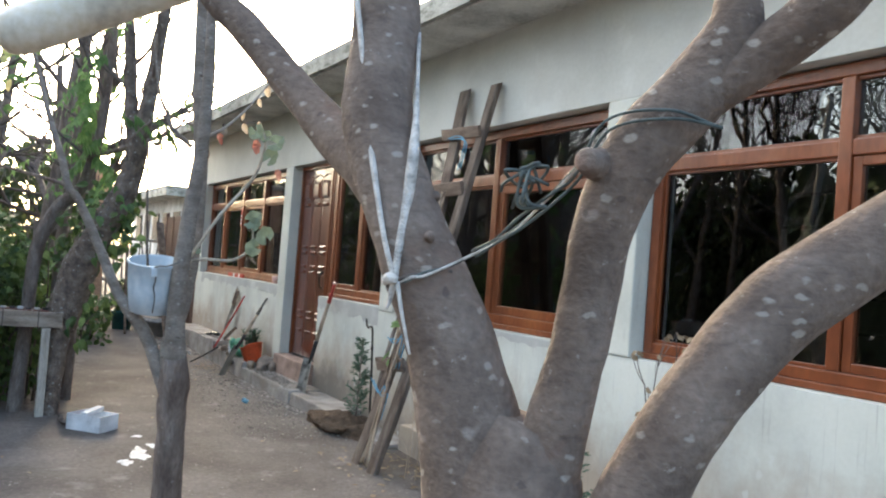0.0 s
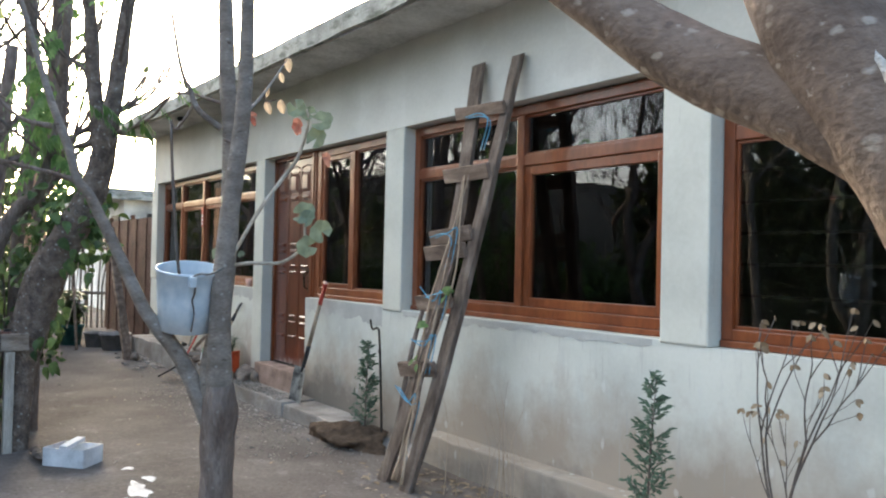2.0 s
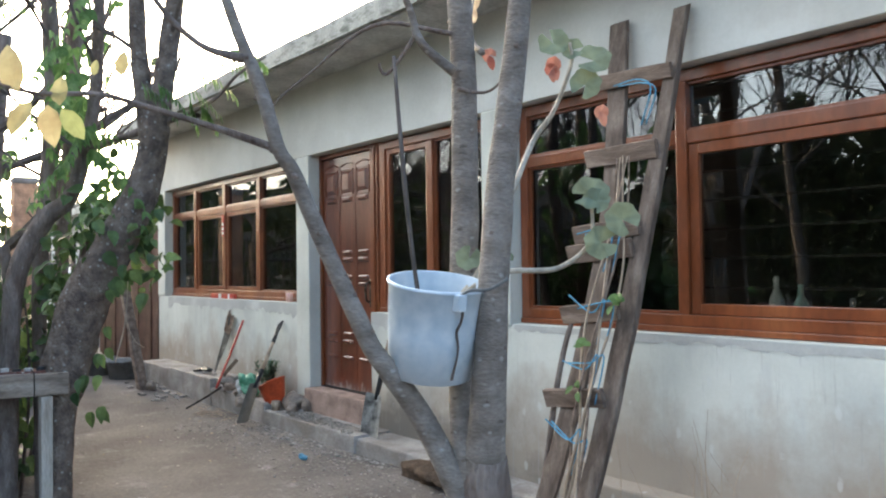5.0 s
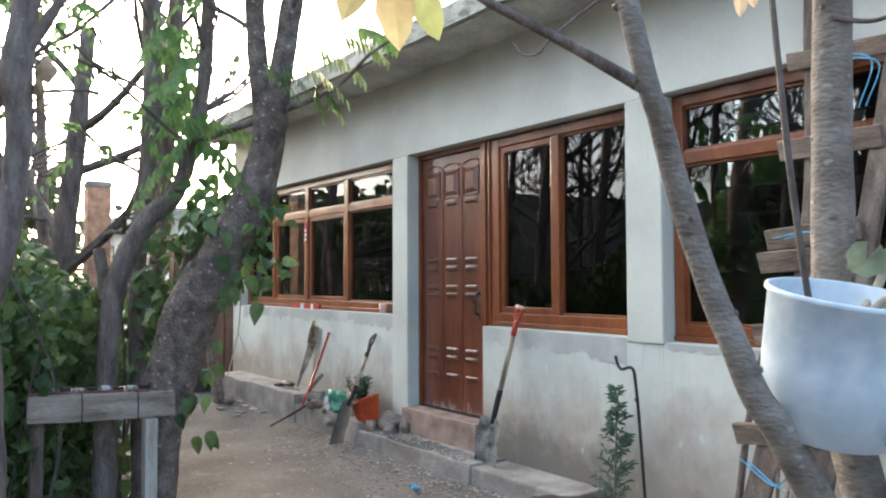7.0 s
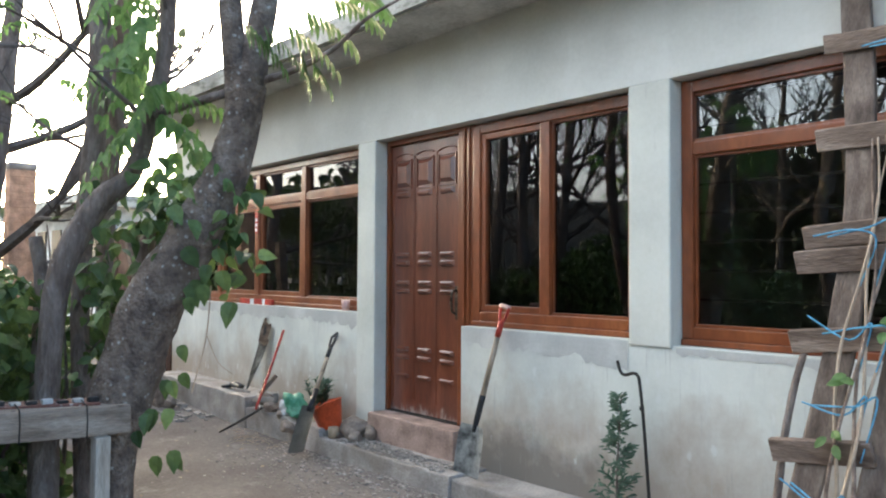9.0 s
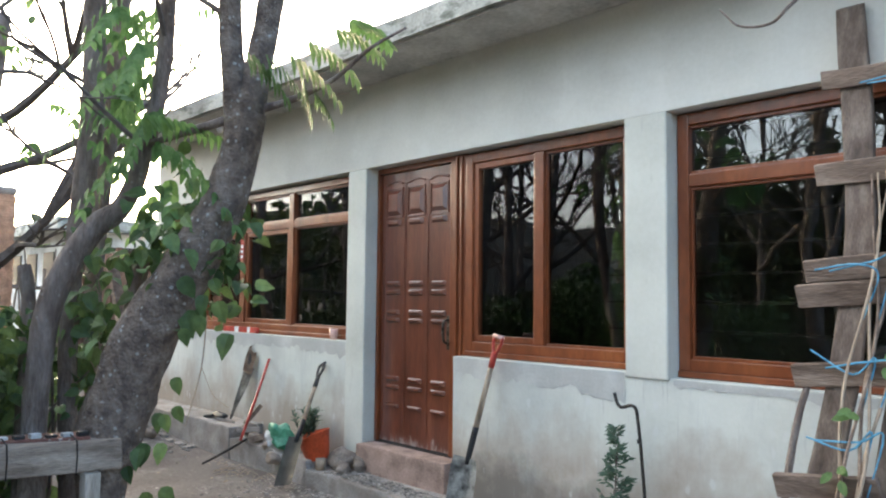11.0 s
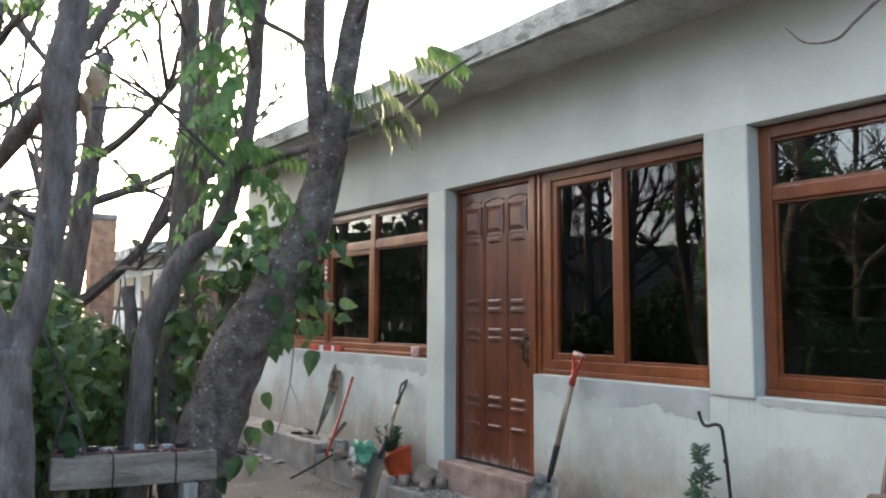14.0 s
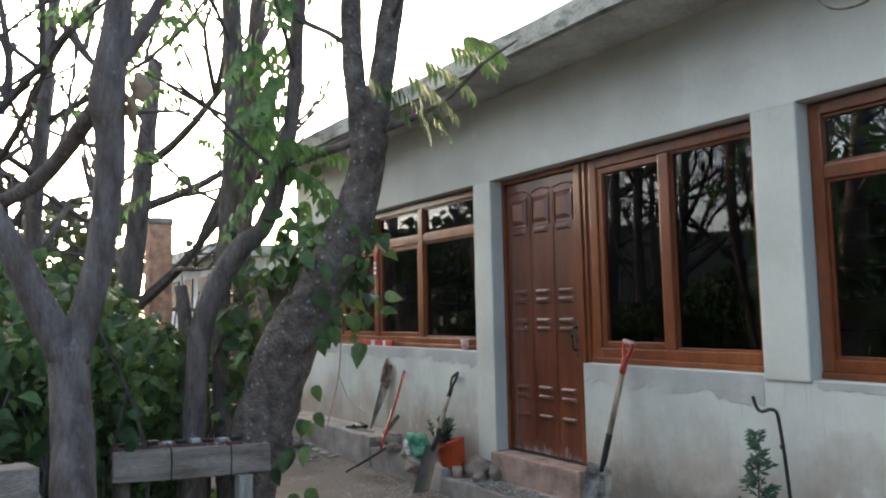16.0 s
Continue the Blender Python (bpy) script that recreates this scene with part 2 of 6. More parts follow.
M_STEM = shade("brown_stem_bark", (0.205, 0.165, 0.142), 0.9, dark=(0.125, 0.095, 0.08), light=(0.285, 0.24, 0.21), scale=11, fine=60, bump=0.9, dist=0.015, stretch=(1.6, 1.6, 0.5))
add_spots(M_STEM, (0.34, 0.31, 0.28), 30, 0.26, 0.2, (1, 1, 1), 0.5)
add_stain(M_STEM, (0.075, 0.058, 0.048), 14, 0.58, 0.7, stretch=(2, 2, 0.5), amount=0.5)
M_TWIG = shade("dark_twig", (0.13, 0.108, 0.094), 0.9, scale=12)
M_OLD = shade("weathered_timber", (0.1534, 0.1198, 0.0972), 0.9, dark=(0.07935, 0.0599, 0.0486), light=(0.2539, 0.2097, 0.175), scale=7, fine=60, bump=0.7, stretch=(2.5, 2.5, 0.5))
M_OLDX = shade("weathered_rung_timber", (0.2328, 0.1747, 0.1361), 0.9, dark=(0.127, 0.09185, 0.06998), light=(0.3597, 0.2845, 0.2284), scale=7, fine=60, bump=0.7, stretch=(0.5, 2.5, 2.5))
M_LEAF = leaf_shade("broad_leaf_green", (0.035, 0.068, 0.022), (0.155, 0.23, 0.08), rough=0.5, through_light=0.25)
M_FERN = leaf_shade("light_green_leaflets", (0.12, 0.22, 0.07), (0.2, 0.32, 0.12), through_light=0.5)
M_YEL = leaf_shade("yellowing_leaf", (0.34, 0.4, 0.14), (0.58, 0.46, 0.24), through_light=0.5)
M_GER = leaf_shade("geranium_leaf", (0.15, 0.19, 0.125), (0.22, 0.265, 0.18), rough=0.7, through_light=0.25)
M_RED = leaf_shade("wilted_red_leaf", (0.36, 0.13, 0.1), (0.46, 0.24, 0.19), rough=0.8)
M_CYP = leaf_shade("conifer_green", (0.06, 0.11, 0.07), (0.13, 0.19, 0.13), rough=0.7, through_light=0.2)
M_DEAD = leaf_shade("dead_leaf", (0.2, 0.14, 0.08), (0.42, 0.34, 0.24), rough=0.8, through_light=0.15)
M_DRY = leaf_shade("pale_dry_leaf", (0.42, 0.32, 0.2), (0.6, 0.5, 0.38), rough=0.8, through_light=0.4)
M_BACK = leaf_shade("dim_tree_leaf", (0.04, 0.06, 0.025), (0.1, 0.12, 0.05), through_light=0.3)
M_STALK = shade("pale_stalk", (0.44, 0.39, 0.31), 0.7, scale=20)
M_BUCKET = shade("pale_blue_plastic", (0.5376, 0.6336, 0.7084), 0.45, dark=(0.4704, 0.5632, 0.644), light=(0.588, 0.6776, 0.7452), scale=4, fine=30, bump=0.05, spec=0.4)
M_RUST = shade("rusty_sheet_metal", (0.1, 0.055, 0.04), 0.8, scale=5, fine=60, metal=0.2)
M_ORANGE = shade("orange_plastic", (0.62, 0.1, 0.035), 0.5, scale=6, bump=0.05)
M_REDPAINT = shade("red_paint", (0.42, 0.05, 0.035), 0.45, scale=9, bump=0.05)
M_ASH = shade("ash_handle", (0.4, 0.315, 0.23), 0.6, scale=6, stretch=(4, 4, 0.4))
M_STEEL = shade("worn_steel", (0.2, 0.2, 0.19), 0.55, dark=(0.06, 0.06, 0.06), light=(0.5, 0.5, 0.47), scale=9, metal=0.5)
M_LITTER = shade("brown_leaf_litter", (0.11, 0.075, 0.05), 0.95, scale=20, fine=90, bump=1.0, dist=0.02)
M_SPADE = shade("dark_spade_steel", (0.06, 0.068, 0.066), 0.5, scale=9)
M_CAKED = shade("cement_caked_steel", (0.4, 0.41, 0.39), 0.8, dark=(0.07, 0.07, 0.068), light=(0.55, 0.56, 0.53), scale=11, fine=70)
M_BLACK = shade("black_plastic", (0.03, 0.03, 0.032), 0.45, scale=9, bump=0.05)
M_BRONZE = shade("tarnished_bronze", (0.07, 0.055, 0.042), 0.45, dark=(0.03, 0.025, 0.02), light=(0.2, 0.17, 0.14), scale=30, metal=0.7)
M_WHITE = shade("white_card", (0.72, 0.73, 0.74), 0.7, scale=6, bump=0.05)
M_PINK = shade("pink_plastic", (0.68, 0.45, 0.4), 0.5, scale=6, bump=0.05)
M_CREAM = shade("cream_plastic_pipe", (0.7, 0.64, 0.52), 0.4, scale=5, bump=0.05)
M_ROPE = shade("white_rope", (0.66, 0.63, 0.58), 0.9, scale=40, fine=200, bump=0.8)
M_CABLE = shade("grey_green_cable", (0.09, 0.11, 0.105), 0.6, scale=30)
M_BLUE = shade("blue_twine", (0.12, 0.34, 0.5), 0.8, scale=40)
M_TEAL = shade("teal_plastic", (0.03, 0.12, 0.12), 0.5, scale=8)
M_GREYP = shade("grey_plastic", (0.22, 0.23, 0.24), 0.6, scale=8)
M_GREENBAG = leaf_shade("green_plastic_bag", (0.1, 0.4, 0.22), (0.35, 0.55, 0.5), rough=0.35)
M_BRICK = shade("orange_brick", (0.6, 0.37, 0.25), 0.9, scale=9, fine=60, bump=0.5)
M_FAR = shade("far_white_wall", (0.55, 0.56, 0.54), 0.9, scale=2)
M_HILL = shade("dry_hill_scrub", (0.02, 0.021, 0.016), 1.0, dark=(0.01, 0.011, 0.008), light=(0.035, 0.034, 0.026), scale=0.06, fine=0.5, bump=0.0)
M_BEAM = shade("split_bench_timber", (0.34, 0.28, 0.225), 0.9, dark=(0.2, 0.155, 0.12), light=(0.44, 0.375, 0.31), scale=8, fine=70, bump=0.6, stretch=(2.5, 0.35, 2.5))
add_spots(M_BEAM, (0.09, 0.07, 0.055), 14, 0.2, 0.25, (1, 1, 1), 0.7)
M_POLE = shade("pale_stripped_wood", (0.46, 0.42, 0.36), 0.85, dark=(0.3, 0.26, 0.21), light=(0.56, 0.53, 0.47), scale=8, fine=60, bump=0.5, stretch=(2.5, 2.5, 0.35))
M_REDBOARD = shade("flaking_red_board", (0.19, 0.085, 0.065), 0.7, dark=(0.1, 0.05, 0.04), light=(0.26, 0.13, 0.1), scale=12, fine=70, bump=0.4)
add_stain(M_REDBOARD, (0.5, 0.47, 0.43), 30, 0.58, 0.64, amount=0.8)
M_CANE = shade("dry_cane", (0.19, 0.165, 0.14), 0.9, scale=12, stretch=(2, 2, 0.4))


# ---- building helpers ----
ORIGIN = {}


def thing(name, loc, label, category, group="", kind=""):
    ob = new(name)
    ob.empty_display_size = 0.1
    ob.location = loc
    ORIGIN[ob] = Vector(loc)
    return tagged(ob, label, category, group, kind)


def link(name, bm, material, origin, smooth):
    bmesh.ops.translate(bm, verts=bm.verts, vec=-origin)
    me = bpy.data.meshes.new(name)
    bm.to_mesh(me)
    bm.free()
    me.materials.append(material)
    if smooth:
        me.polygons.foreach_set("use_smooth", [True] * len(me.polygons))
    return new(name, me)


def part(name, bm, material, parent, label="", smooth=False):
    ob = link(name, bm, material, ORIGIN[parent], smooth)
    ob.parent = parent
    ORIGIN[ob] = ORIGIN[parent]
    return tagged(ob, label)


def solo(name, bm, material, loc, label, category, group="", kind="", smooth=False):
    ob = link(name, bm, material, Vector(loc), smooth)
    ob.location = loc
    ORIGIN[ob] = Vector(loc)
    return tagged(ob, label, category, group, kind)


def raw(name, verts, faces, material, parent=None, loc=(0, 0, 0), smooth=False):
    o = ORIGIN[parent] if parent else Vector(loc)
    me = bpy.data.meshes.new(name)
    me.from_pydata((np.array(verts, dtype=float) - np.array(o)).tolist(), [], faces)
    me.materials.append(material)
    if smooth:
        me.polygons.foreach_set("use_smooth", [True] * len(me.polygons))
    ob = new(name, me)
    ORIGIN[ob] = o
    if parent:
        ob.parent = parent
    else:
        ob.location = o
    return ob


def box(bm, x0, x1, y0, y1, z0, z1, bev=0.0):
    return beam(bm, ((x0 + x1) / 2, (y0 + y1) / 2, z0), ((x0 + x1) / 2, (y0 + y1) / 2, z1), x1 - x0, y1 - y0, bev)


def beam(bm, a, b, w, d, bev=0.0, side=(1, 0, 0)):
    """A bar from a to b, w wide along side and d deep."""
    a, b = Vector(a), Vector(b)
    ax = (b - a).normalized()
    s = Vector(side)
    s = (s - ax * s.dot(ax)).normalized()
    t = ax.cross(s)
    vs = []
    for p in (a, b):
        for i, j in ((-1, -1), (1, -1), (1, 1), (-1, 1)):
            vs.append(bm.verts.new(p + s * (w / 2 * i) + t * (d / 2 * j)))
    fs = [(3, 2, 1, 0), (4, 5, 6, 7), (0, 1, 5, 4), (1, 2, 6, 5), (2, 3, 7, 6), (3, 0, 4, 7)]
    made = [bm.faces.new([vs[k] for k in f]) for f in fs]
    if bev:
        es = list({e for f in made for e in f.edges})
        bmesh.ops.bevel(bm, geom=es, offset=bev, segments=2, affect="EDGES", profile=0.6)
    return vs


def spline(pts, n):
    """Catmull-Rom through points of any width."""
    p = np.array([pts[0], *pts, pts[-1]], dtype=float)
    p[0], p[-1] = 2 * p[1] - p[2], 2 * p[-2] - p[-3]
    out = []
    for i in range(1, len(p) - 2):
        for t in np.linspace(0, 1, n, endpoint=False):
            a, b, c, d = p[i - 1], p[i], p[i + 1], p[i + 2]
            out.append(0.5 * (2 * b + (c - a) * t + (2 * a - 5 * b + 4 * c - d) * t * t + (3 * b - a - 3 * c + d) * t ** 3))
    out.append(p[-2])
    return np.array(out)


def tube(bm, pts, sides=10, n=4, rough=0.0, seed=0, cap=True):
    """A round limb through (x, y, z, radius) points."""
    q = spline(pts, n) if len(pts) > 2 else np.array(pts, dtype=float)
    prev, s = None, None
    for i, row in enumerate(q):
        c, r = Vector(row[:3]), max(row[3], 0.0008)
        ax = Vector(q[min(i + 1, len(q) - 1)][:3]) - Vector(q[max(i - 1, 0)][:3])
        ax = ax.normalized() if ax.length > 1e-9 else Vector((0, 0, 1))
        if s is None:
            s = Vector((0, 1, 0)) if abs(ax.x) > 0.8 else Vector((1, 0, 0))
        s = (s - ax * s.dot(ax)).normalized()
        t = ax.cross(s)
        ring = []
        for k in range(sides):
            a = 2 * math.pi * k / sides
            rr = r
            if rough:
                v = c + (s * math.cos(a) + t * math.sin(a)) * r
                rr = r * (1 + rough * (noise.noise(v * 9 + Vector((seed, 0, 0))) + 0.5 * noise.noise(v * 25)))
            ring.append(bm.verts.new(c + (s * math.cos(a) + t * math.sin(a)) * rr))
        if prev:
            for k in range(sides):
                bm.faces.new((prev[k], prev[(k + 1) % sides], ring[(k + 1) % sides], ring[k]))
        elif cap:
            bm.faces.new(ring[::-1])
        prev = ring
    if cap:
        bm.faces.new(prev)


def limb(name, pts, material, parent, sides=12, n=5, rough=0.08, seed=0, label=""):
    bm = bmesh.new()
    tube(bm, pts, sides, n, rough, seed)
    return part(name, bm, material, parent, label, smooth=True)


def lathe(bm, profile, at, sides=28, axis=None):
    """Turns a profile of (radius, height) about an upright line, or about axis."""
    at = Vector(at)
    turn = axis.to_track_quat("Z", "Y").to_matrix() if axis else Matrix.Identity(3)
    prev = None
    for r, z in profile:
        ring = [bm.verts.new(at + turn @ Vector((r * math.cos(2 * math.pi * k / sides), r * math.sin(2 * math.pi * k / sides), z))) for k in range(sides)]
        if prev:
            for k in range(sides):
                bm.faces.new((prev[k], prev[(k + 1) % sides], ring[(k + 1) % sides], ring[k]))
        prev = ring


def lump(bm, c, size, seed, sub=2, rough=0.35):
    """An uneven stone."""
    made = bmesh.ops.create_icosphere(bm, subdivisions=sub, radius=1.0)["verts"]
    for v in made:
        k = 1 + rough * noise.noise(v.co * 1.3 + Vector((seed * 7.1, seed, 0)))
        v.co = Vector((v.co.x * size[0] * k, v.co.y * size[1] * k, v.co.z * size[2] * k)) + Vector(c)


def uneven(bm, amount, scale=6.0, cut=0):
    if cut:
        bmesh.ops.subdivide_edges(bm, edges=[e for e in bm.edges if e.calc_length() > 0.12], cuts=cut, use_grid_fill=True)
    for v in bm.verts:
        v.co += noise.noise_vector(v.co * scale) * amount


LEAF_SHAPES = {
    "heart": [(0, 0), (0.34, 0.02), (0.5, 0.3), (0.4, 0.62), (0, 1.1), (-0.4, 0.62), (-0.5, 0.3), (-0.34, 0.02)],
    "ovate": [(0, 0), (0.26, 0.07), (0.37, 0.3), (0.31, 0.6), (0, 1.06), (-0.31, 0.6), (-0.37, 0.3), (-0.26, 0.07)],
    "leaflet": [(0, 0), (0.18, 0.2), (0.21, 0.42), (0.12, 0.74), (0, 1.0), (-0.12, 0.74), (-0.21, 0.42), (-0.18, 0.2)],
    "lance": [(0, 0), (0.13, 0.25), (0.15, 0.5), (0.08, 0.8), (0, 1.0), (-0.08, 0.8), (-0.15, 0.5), (-0.13, 0.25)],
    "oval": [(0, 0), (0.22, 0.2), (0.28, 0.5), (0.18, 0.8), (0, 1.0), (-0.18, 0.8), (-0.28, 0.5), (-0.22, 0.2)],
}


def leaf_geo(V, F, at, way, up, size, shape, fold=0.2, droop=0.25):
    """One folded, drooping leaf: two halves along a midrib."""
    way, up = Vector(way).normalized(), Vector(up)
    s = way.cross(up)
    s = s.normalized() if s.length > 1e-6 else way.orthogonal().normalized()
    up = s.cross(way)
    pts = LEAF_SHAPES[shape]
    k = len(V)
    h = len(pts) // 2
    mid = [(0.0, 0.35), (0.0, 0.7)]
    for x, y in (*pts, *mid):
        V.append(tuple(Vector(at) + way * (y * size) + s * (x * size) + up * (abs(x) * fold * size - y * y * droop * size)))
    m0, m1 = k + len(pts), k + len(pts) + 1
    F.append((k, k + 1, k + 2, m0))
    F.append((m0, k + 2, k + 3, m1))
    F.append((m1, k + 3, k + 4))
    F.append((k, m0, k + 6, k + 7))
    F.append((m0, m1, k + 5, k + 6))
    F.append((m1, k + 4, k + 5))


def feather(V, F, at, way, length, pairs, size, shape="leaflet", sag=0.6):
    """A feathered leaf whose leaflets hang from a sagging stalk."""
    way = Vector(way).normalized()
    s = way.cross(Vector((0, 0, 1))).normalized()
    for i in range(pairs):
        u = (i + 0.6) / pairs
        p = Vector(at) + way * (length * u) + Vector((0, 0, -sag * length * u * u))
        for sg in (-1, 1):
            d = s * sg * 0.55 + way * 0.5 + Vector((0, 0, -0.75 + random.uniform(-0.2, 0.2)))
            leaf_geo(V, F, p, d, way + Vector((0, 0, 1)), size * random.uniform(0.8, 1.15) * (1.1 - 0.4 * u), shape, 0.15, 0.2)


def branches(bm, p, d, r, length, depth, tips, rng, sides=5, spread=0.55, lift=0.12, kids=(2, 3), shrink=0.7):
    """Grows a limb with its twigs."""
    p, d = Vector(p), Vector(d).normalized()
    pts = [(*p, r)]
    n = 3
    for i in range(n):
        d = (d + Vector((rng.uniform(-1, 1), rng.uniform(-1, 1), rng.uniform(-1, 1))) * 0.16 + Vector((0, 0, lift * 0.4))).normalized()
        p = p + d * (length / n)
        pts.append((*p, r * (1 - 0.34 * (i + 1) / n)))
        if depth > 0 and i < n - 1 and rng.random() < 0.5:
            e = (d + Vector((rng.uniform(-1, 1), rng.uniform(-1, 1), rng.uniform(-0.5, 1))) * spread * 1.4).normalized()
            branches(bm, p, e, r * 0.45, length * shrink * 0.8, depth - 1, tips, rng, sides, spread, lift, kids, shrink)
    tube(bm, pts, max(3, sides), 2, cap=False)
    if depth == 0:
        tips.append((p, d))
        return
    for _ in range(rng.randint(*kids)):
        e = (d + Vector((rng.uniform(-1, 1), rng.uniform(-1, 1), rng.uniform(-0.7, 1))) * spread).normalized()
        branches(bm, p, e, r * 0.62, length * shrink * rng.uniform(0.8, 1.15), depth - 1, tips, rng, max(3, sides - 1), spread, lift, kids, shrink)


def earth(x, y):
    """Height of the ground."""
    k = min(1, max(0, (-1.0 - x) / 3.0))
    return 0.09 * k * k * (3 - 2 * k) + 0.012 * noise.noise(Vector((x * 1.3, y * 1.3, 0))) + 0.006 * noise.noise(Vector((x * 5, y * 5, 3))) - 0.01


# ---- large structure ----
def build_ground():
    fine = np.arange(-9, 11.01, 0.14)
    xs = np.concatenate([[-3000, -800, -250, -90, -45, -25, -16, -12], fine, [13, 17, 25, 45, 90, 250, 800, 3000]])
    fy = np.arange(-7, 2.01, 0.14)
    ys = np.concatenate([[-3000, -800, -250, -90, -45, -25, -16, -11, -8.5], fy, [4, 7, 12, 25, 45, 90, 250, 800, 3000]])
    V = [(x, y, earth(x, y)) for y in ys for x in xs]
    w = len(xs)
    F = [(j * w + i, j * w + i + 1, (j + 1) * w + i + 1, (j + 1) * w + i) for j in range(len(ys) - 1) for i in range(w - 1)]
    tagged(raw("ground", V, F, M_GROUND, smooth=True), "bare trodden grey-brown earth of the yard", "ground", kind="structure")


build_ground()

TOP = 3.11
house = thing("wall_front", (0, 0, 0), "whitewashed plaster house front with brown splashed dirt", "wall", kind="structure")
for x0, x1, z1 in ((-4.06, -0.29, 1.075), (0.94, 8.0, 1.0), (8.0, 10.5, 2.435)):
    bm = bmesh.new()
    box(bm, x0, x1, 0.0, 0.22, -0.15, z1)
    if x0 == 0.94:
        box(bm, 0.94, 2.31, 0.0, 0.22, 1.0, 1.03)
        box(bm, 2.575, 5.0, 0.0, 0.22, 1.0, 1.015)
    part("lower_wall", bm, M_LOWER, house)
bm = bmesh.new()
box(bm, -4.06, 10.5, 0.0, 0.22, 2.435, TOP, 0.006)
part("upper_wall", bm, M_UPPER, house)
for x0, x1 in ((-4.06, -3.8), (-0.29, -0.05), (2.31, 2.575), (5.0, 5.29)):
    bm = bmesh.new()
    box(bm, x0 + 0.001, x1 - 0.001, -0.012, 0.215, {-4.06: 1.076, -0.29: -0.1, 2.31: 1.001, 5.0: 1.001}[x0], 2.433, 0.012)
    uneven(bm, 0.002)
    part("pillar", bm, M_WALL, house, "smooth white plastered pillar")
for x0, x1, zt, h in ((-3.7, -0.3, 1.073, 0.13), (0.942, 2.3, 1.028, 0.17), (2.6, 4.95, 1.013, 0.06)):
    rng = random.Random(int(x0 * 10))
    V, F = [], []
    steps = int((x1 - x0) / 0.04)
    for i in range(steps + 1):
        x = x0 + (x1 - x0) * i / steps
        dz = h * (0.75 + 0.35 * noise.noise(Vector((x * 2.5, 0, x0))) + 0.3 * noise.noise(Vector((x * 9, 1, x0))) + 0.3 * noise.noise(Vector((x * 22, 1, x0))))
        V += [(x, -0.003, zt - 0.004), (x, -0.003, zt - dz), (x, 0.004, zt - dz), (x, 0.004, zt - 0.004)]
    for i in range(steps):
        a = 4 * i
        F += [(a, a + 1, a + 5, a + 4), (a + 1, a + 2, a + 6, a + 5), (a + 3, a, a + 4, a + 7)]
    raw("render_patch", V, F, M_PATCH, house)["label"] = "bare grey cement patch under the sill"
bm = bmesh.new()
box(bm, -4.06, -3.84, 0.22, 5.2, -0.15, TOP)
tagged(solo("wall_side", bm, M_WALL, (-4.0, 2, 0), "plain white plaster side wall of the house", "wall", kind="structure"))
bm = bmesh.new()
box(bm, -3.84, 10.5, 5.0, 5.2, -0.15, TOP)
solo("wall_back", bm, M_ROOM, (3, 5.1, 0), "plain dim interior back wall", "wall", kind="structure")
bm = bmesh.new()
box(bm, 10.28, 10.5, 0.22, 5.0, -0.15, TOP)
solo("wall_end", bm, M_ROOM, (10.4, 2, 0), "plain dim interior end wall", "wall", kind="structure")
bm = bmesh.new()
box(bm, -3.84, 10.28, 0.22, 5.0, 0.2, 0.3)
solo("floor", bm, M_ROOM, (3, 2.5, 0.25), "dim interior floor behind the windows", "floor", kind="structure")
roof = thing("roof", (3, 0, TOP), "flat concrete roof slab with a stained mossy edge", "roof", kind="structure")
bm = bmesh.new()
box(bm, -4.12, 10.8, -0.50, 5.4, TOP + 0.002, TOP + 0.15)
bmesh.ops.subdivide_edges(bm, edges=[e for e in bm.edges if e.calc_length() > 8], cuts=90)
for v in bm.verts:
    if v.co.y < 0:
        v.co.z += 0.012 * noise.noise(Vector((v.co.x * 2.2, 0, v.co.z * 9)))
        v.co.y += 0.012 * noise.noise(Vector((v.co.x * 3, 5, v.co.z * 9)))
part("slab", bm, M_SLAB, roof)
bm = bmesh.new()
box(bm, -4.09, 10.7, -0.46, -0.002, TOP - 0.012, TOP + 0.001)
part("soffit", bm, M_SOFFIT, roof, "pale plastered underside of the eave")
bm = bmesh.new()
box(bm, -3.84, 10.28, 0.225, 4.995, TOP - 0.03, TOP)
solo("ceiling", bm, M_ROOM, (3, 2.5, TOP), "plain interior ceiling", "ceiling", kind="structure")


def rail(parent, name, x0, x1, z0, z1, y0=0.09, y1=0.16, bev=0.006):
    bm = bmesh.new()
    box(bm, x0, x1, y0, y1, z0, z1, bev)
    return part(name, bm, M_WOOD, parent)


def pane(parent, x0, x1, z0, z1, y=0.13):
    bm = bmesh.new()
    box(bm, x0, x1, y, y + 0.004, z0, z1)
    ob = part("pane", bm, M_GLASS, parent, "dark glass pane reflecting trees and sky")
    ob.visible_shadow = False
    return ob


def sash(parent, x0, x1, z0, z1, w=0.042, wr=0.042):
    """An opening light with a frame of its own inside the window frame."""
    bm = bmesh.new()
    for a in ((x0, x0 + w, z0, z1), (x1 - wr, x1, z0, z1), (x0 + w, x1 - wr, z0, z0 + w), (x0 + w, x1 - wr, z1 - w, z1)):
        box(bm, a[0], a[1], 0.103, 0.15, a[2], a[3], 0.005)
    ob = part("sash", bm, M_WOOD, parent, "inner opening frame of varnished wood")
    pane(ob, x0 + w - 0.004, x1 - wr + 0.004, z0 + w - 0.004, z1 - w + 0.004, 0.127)


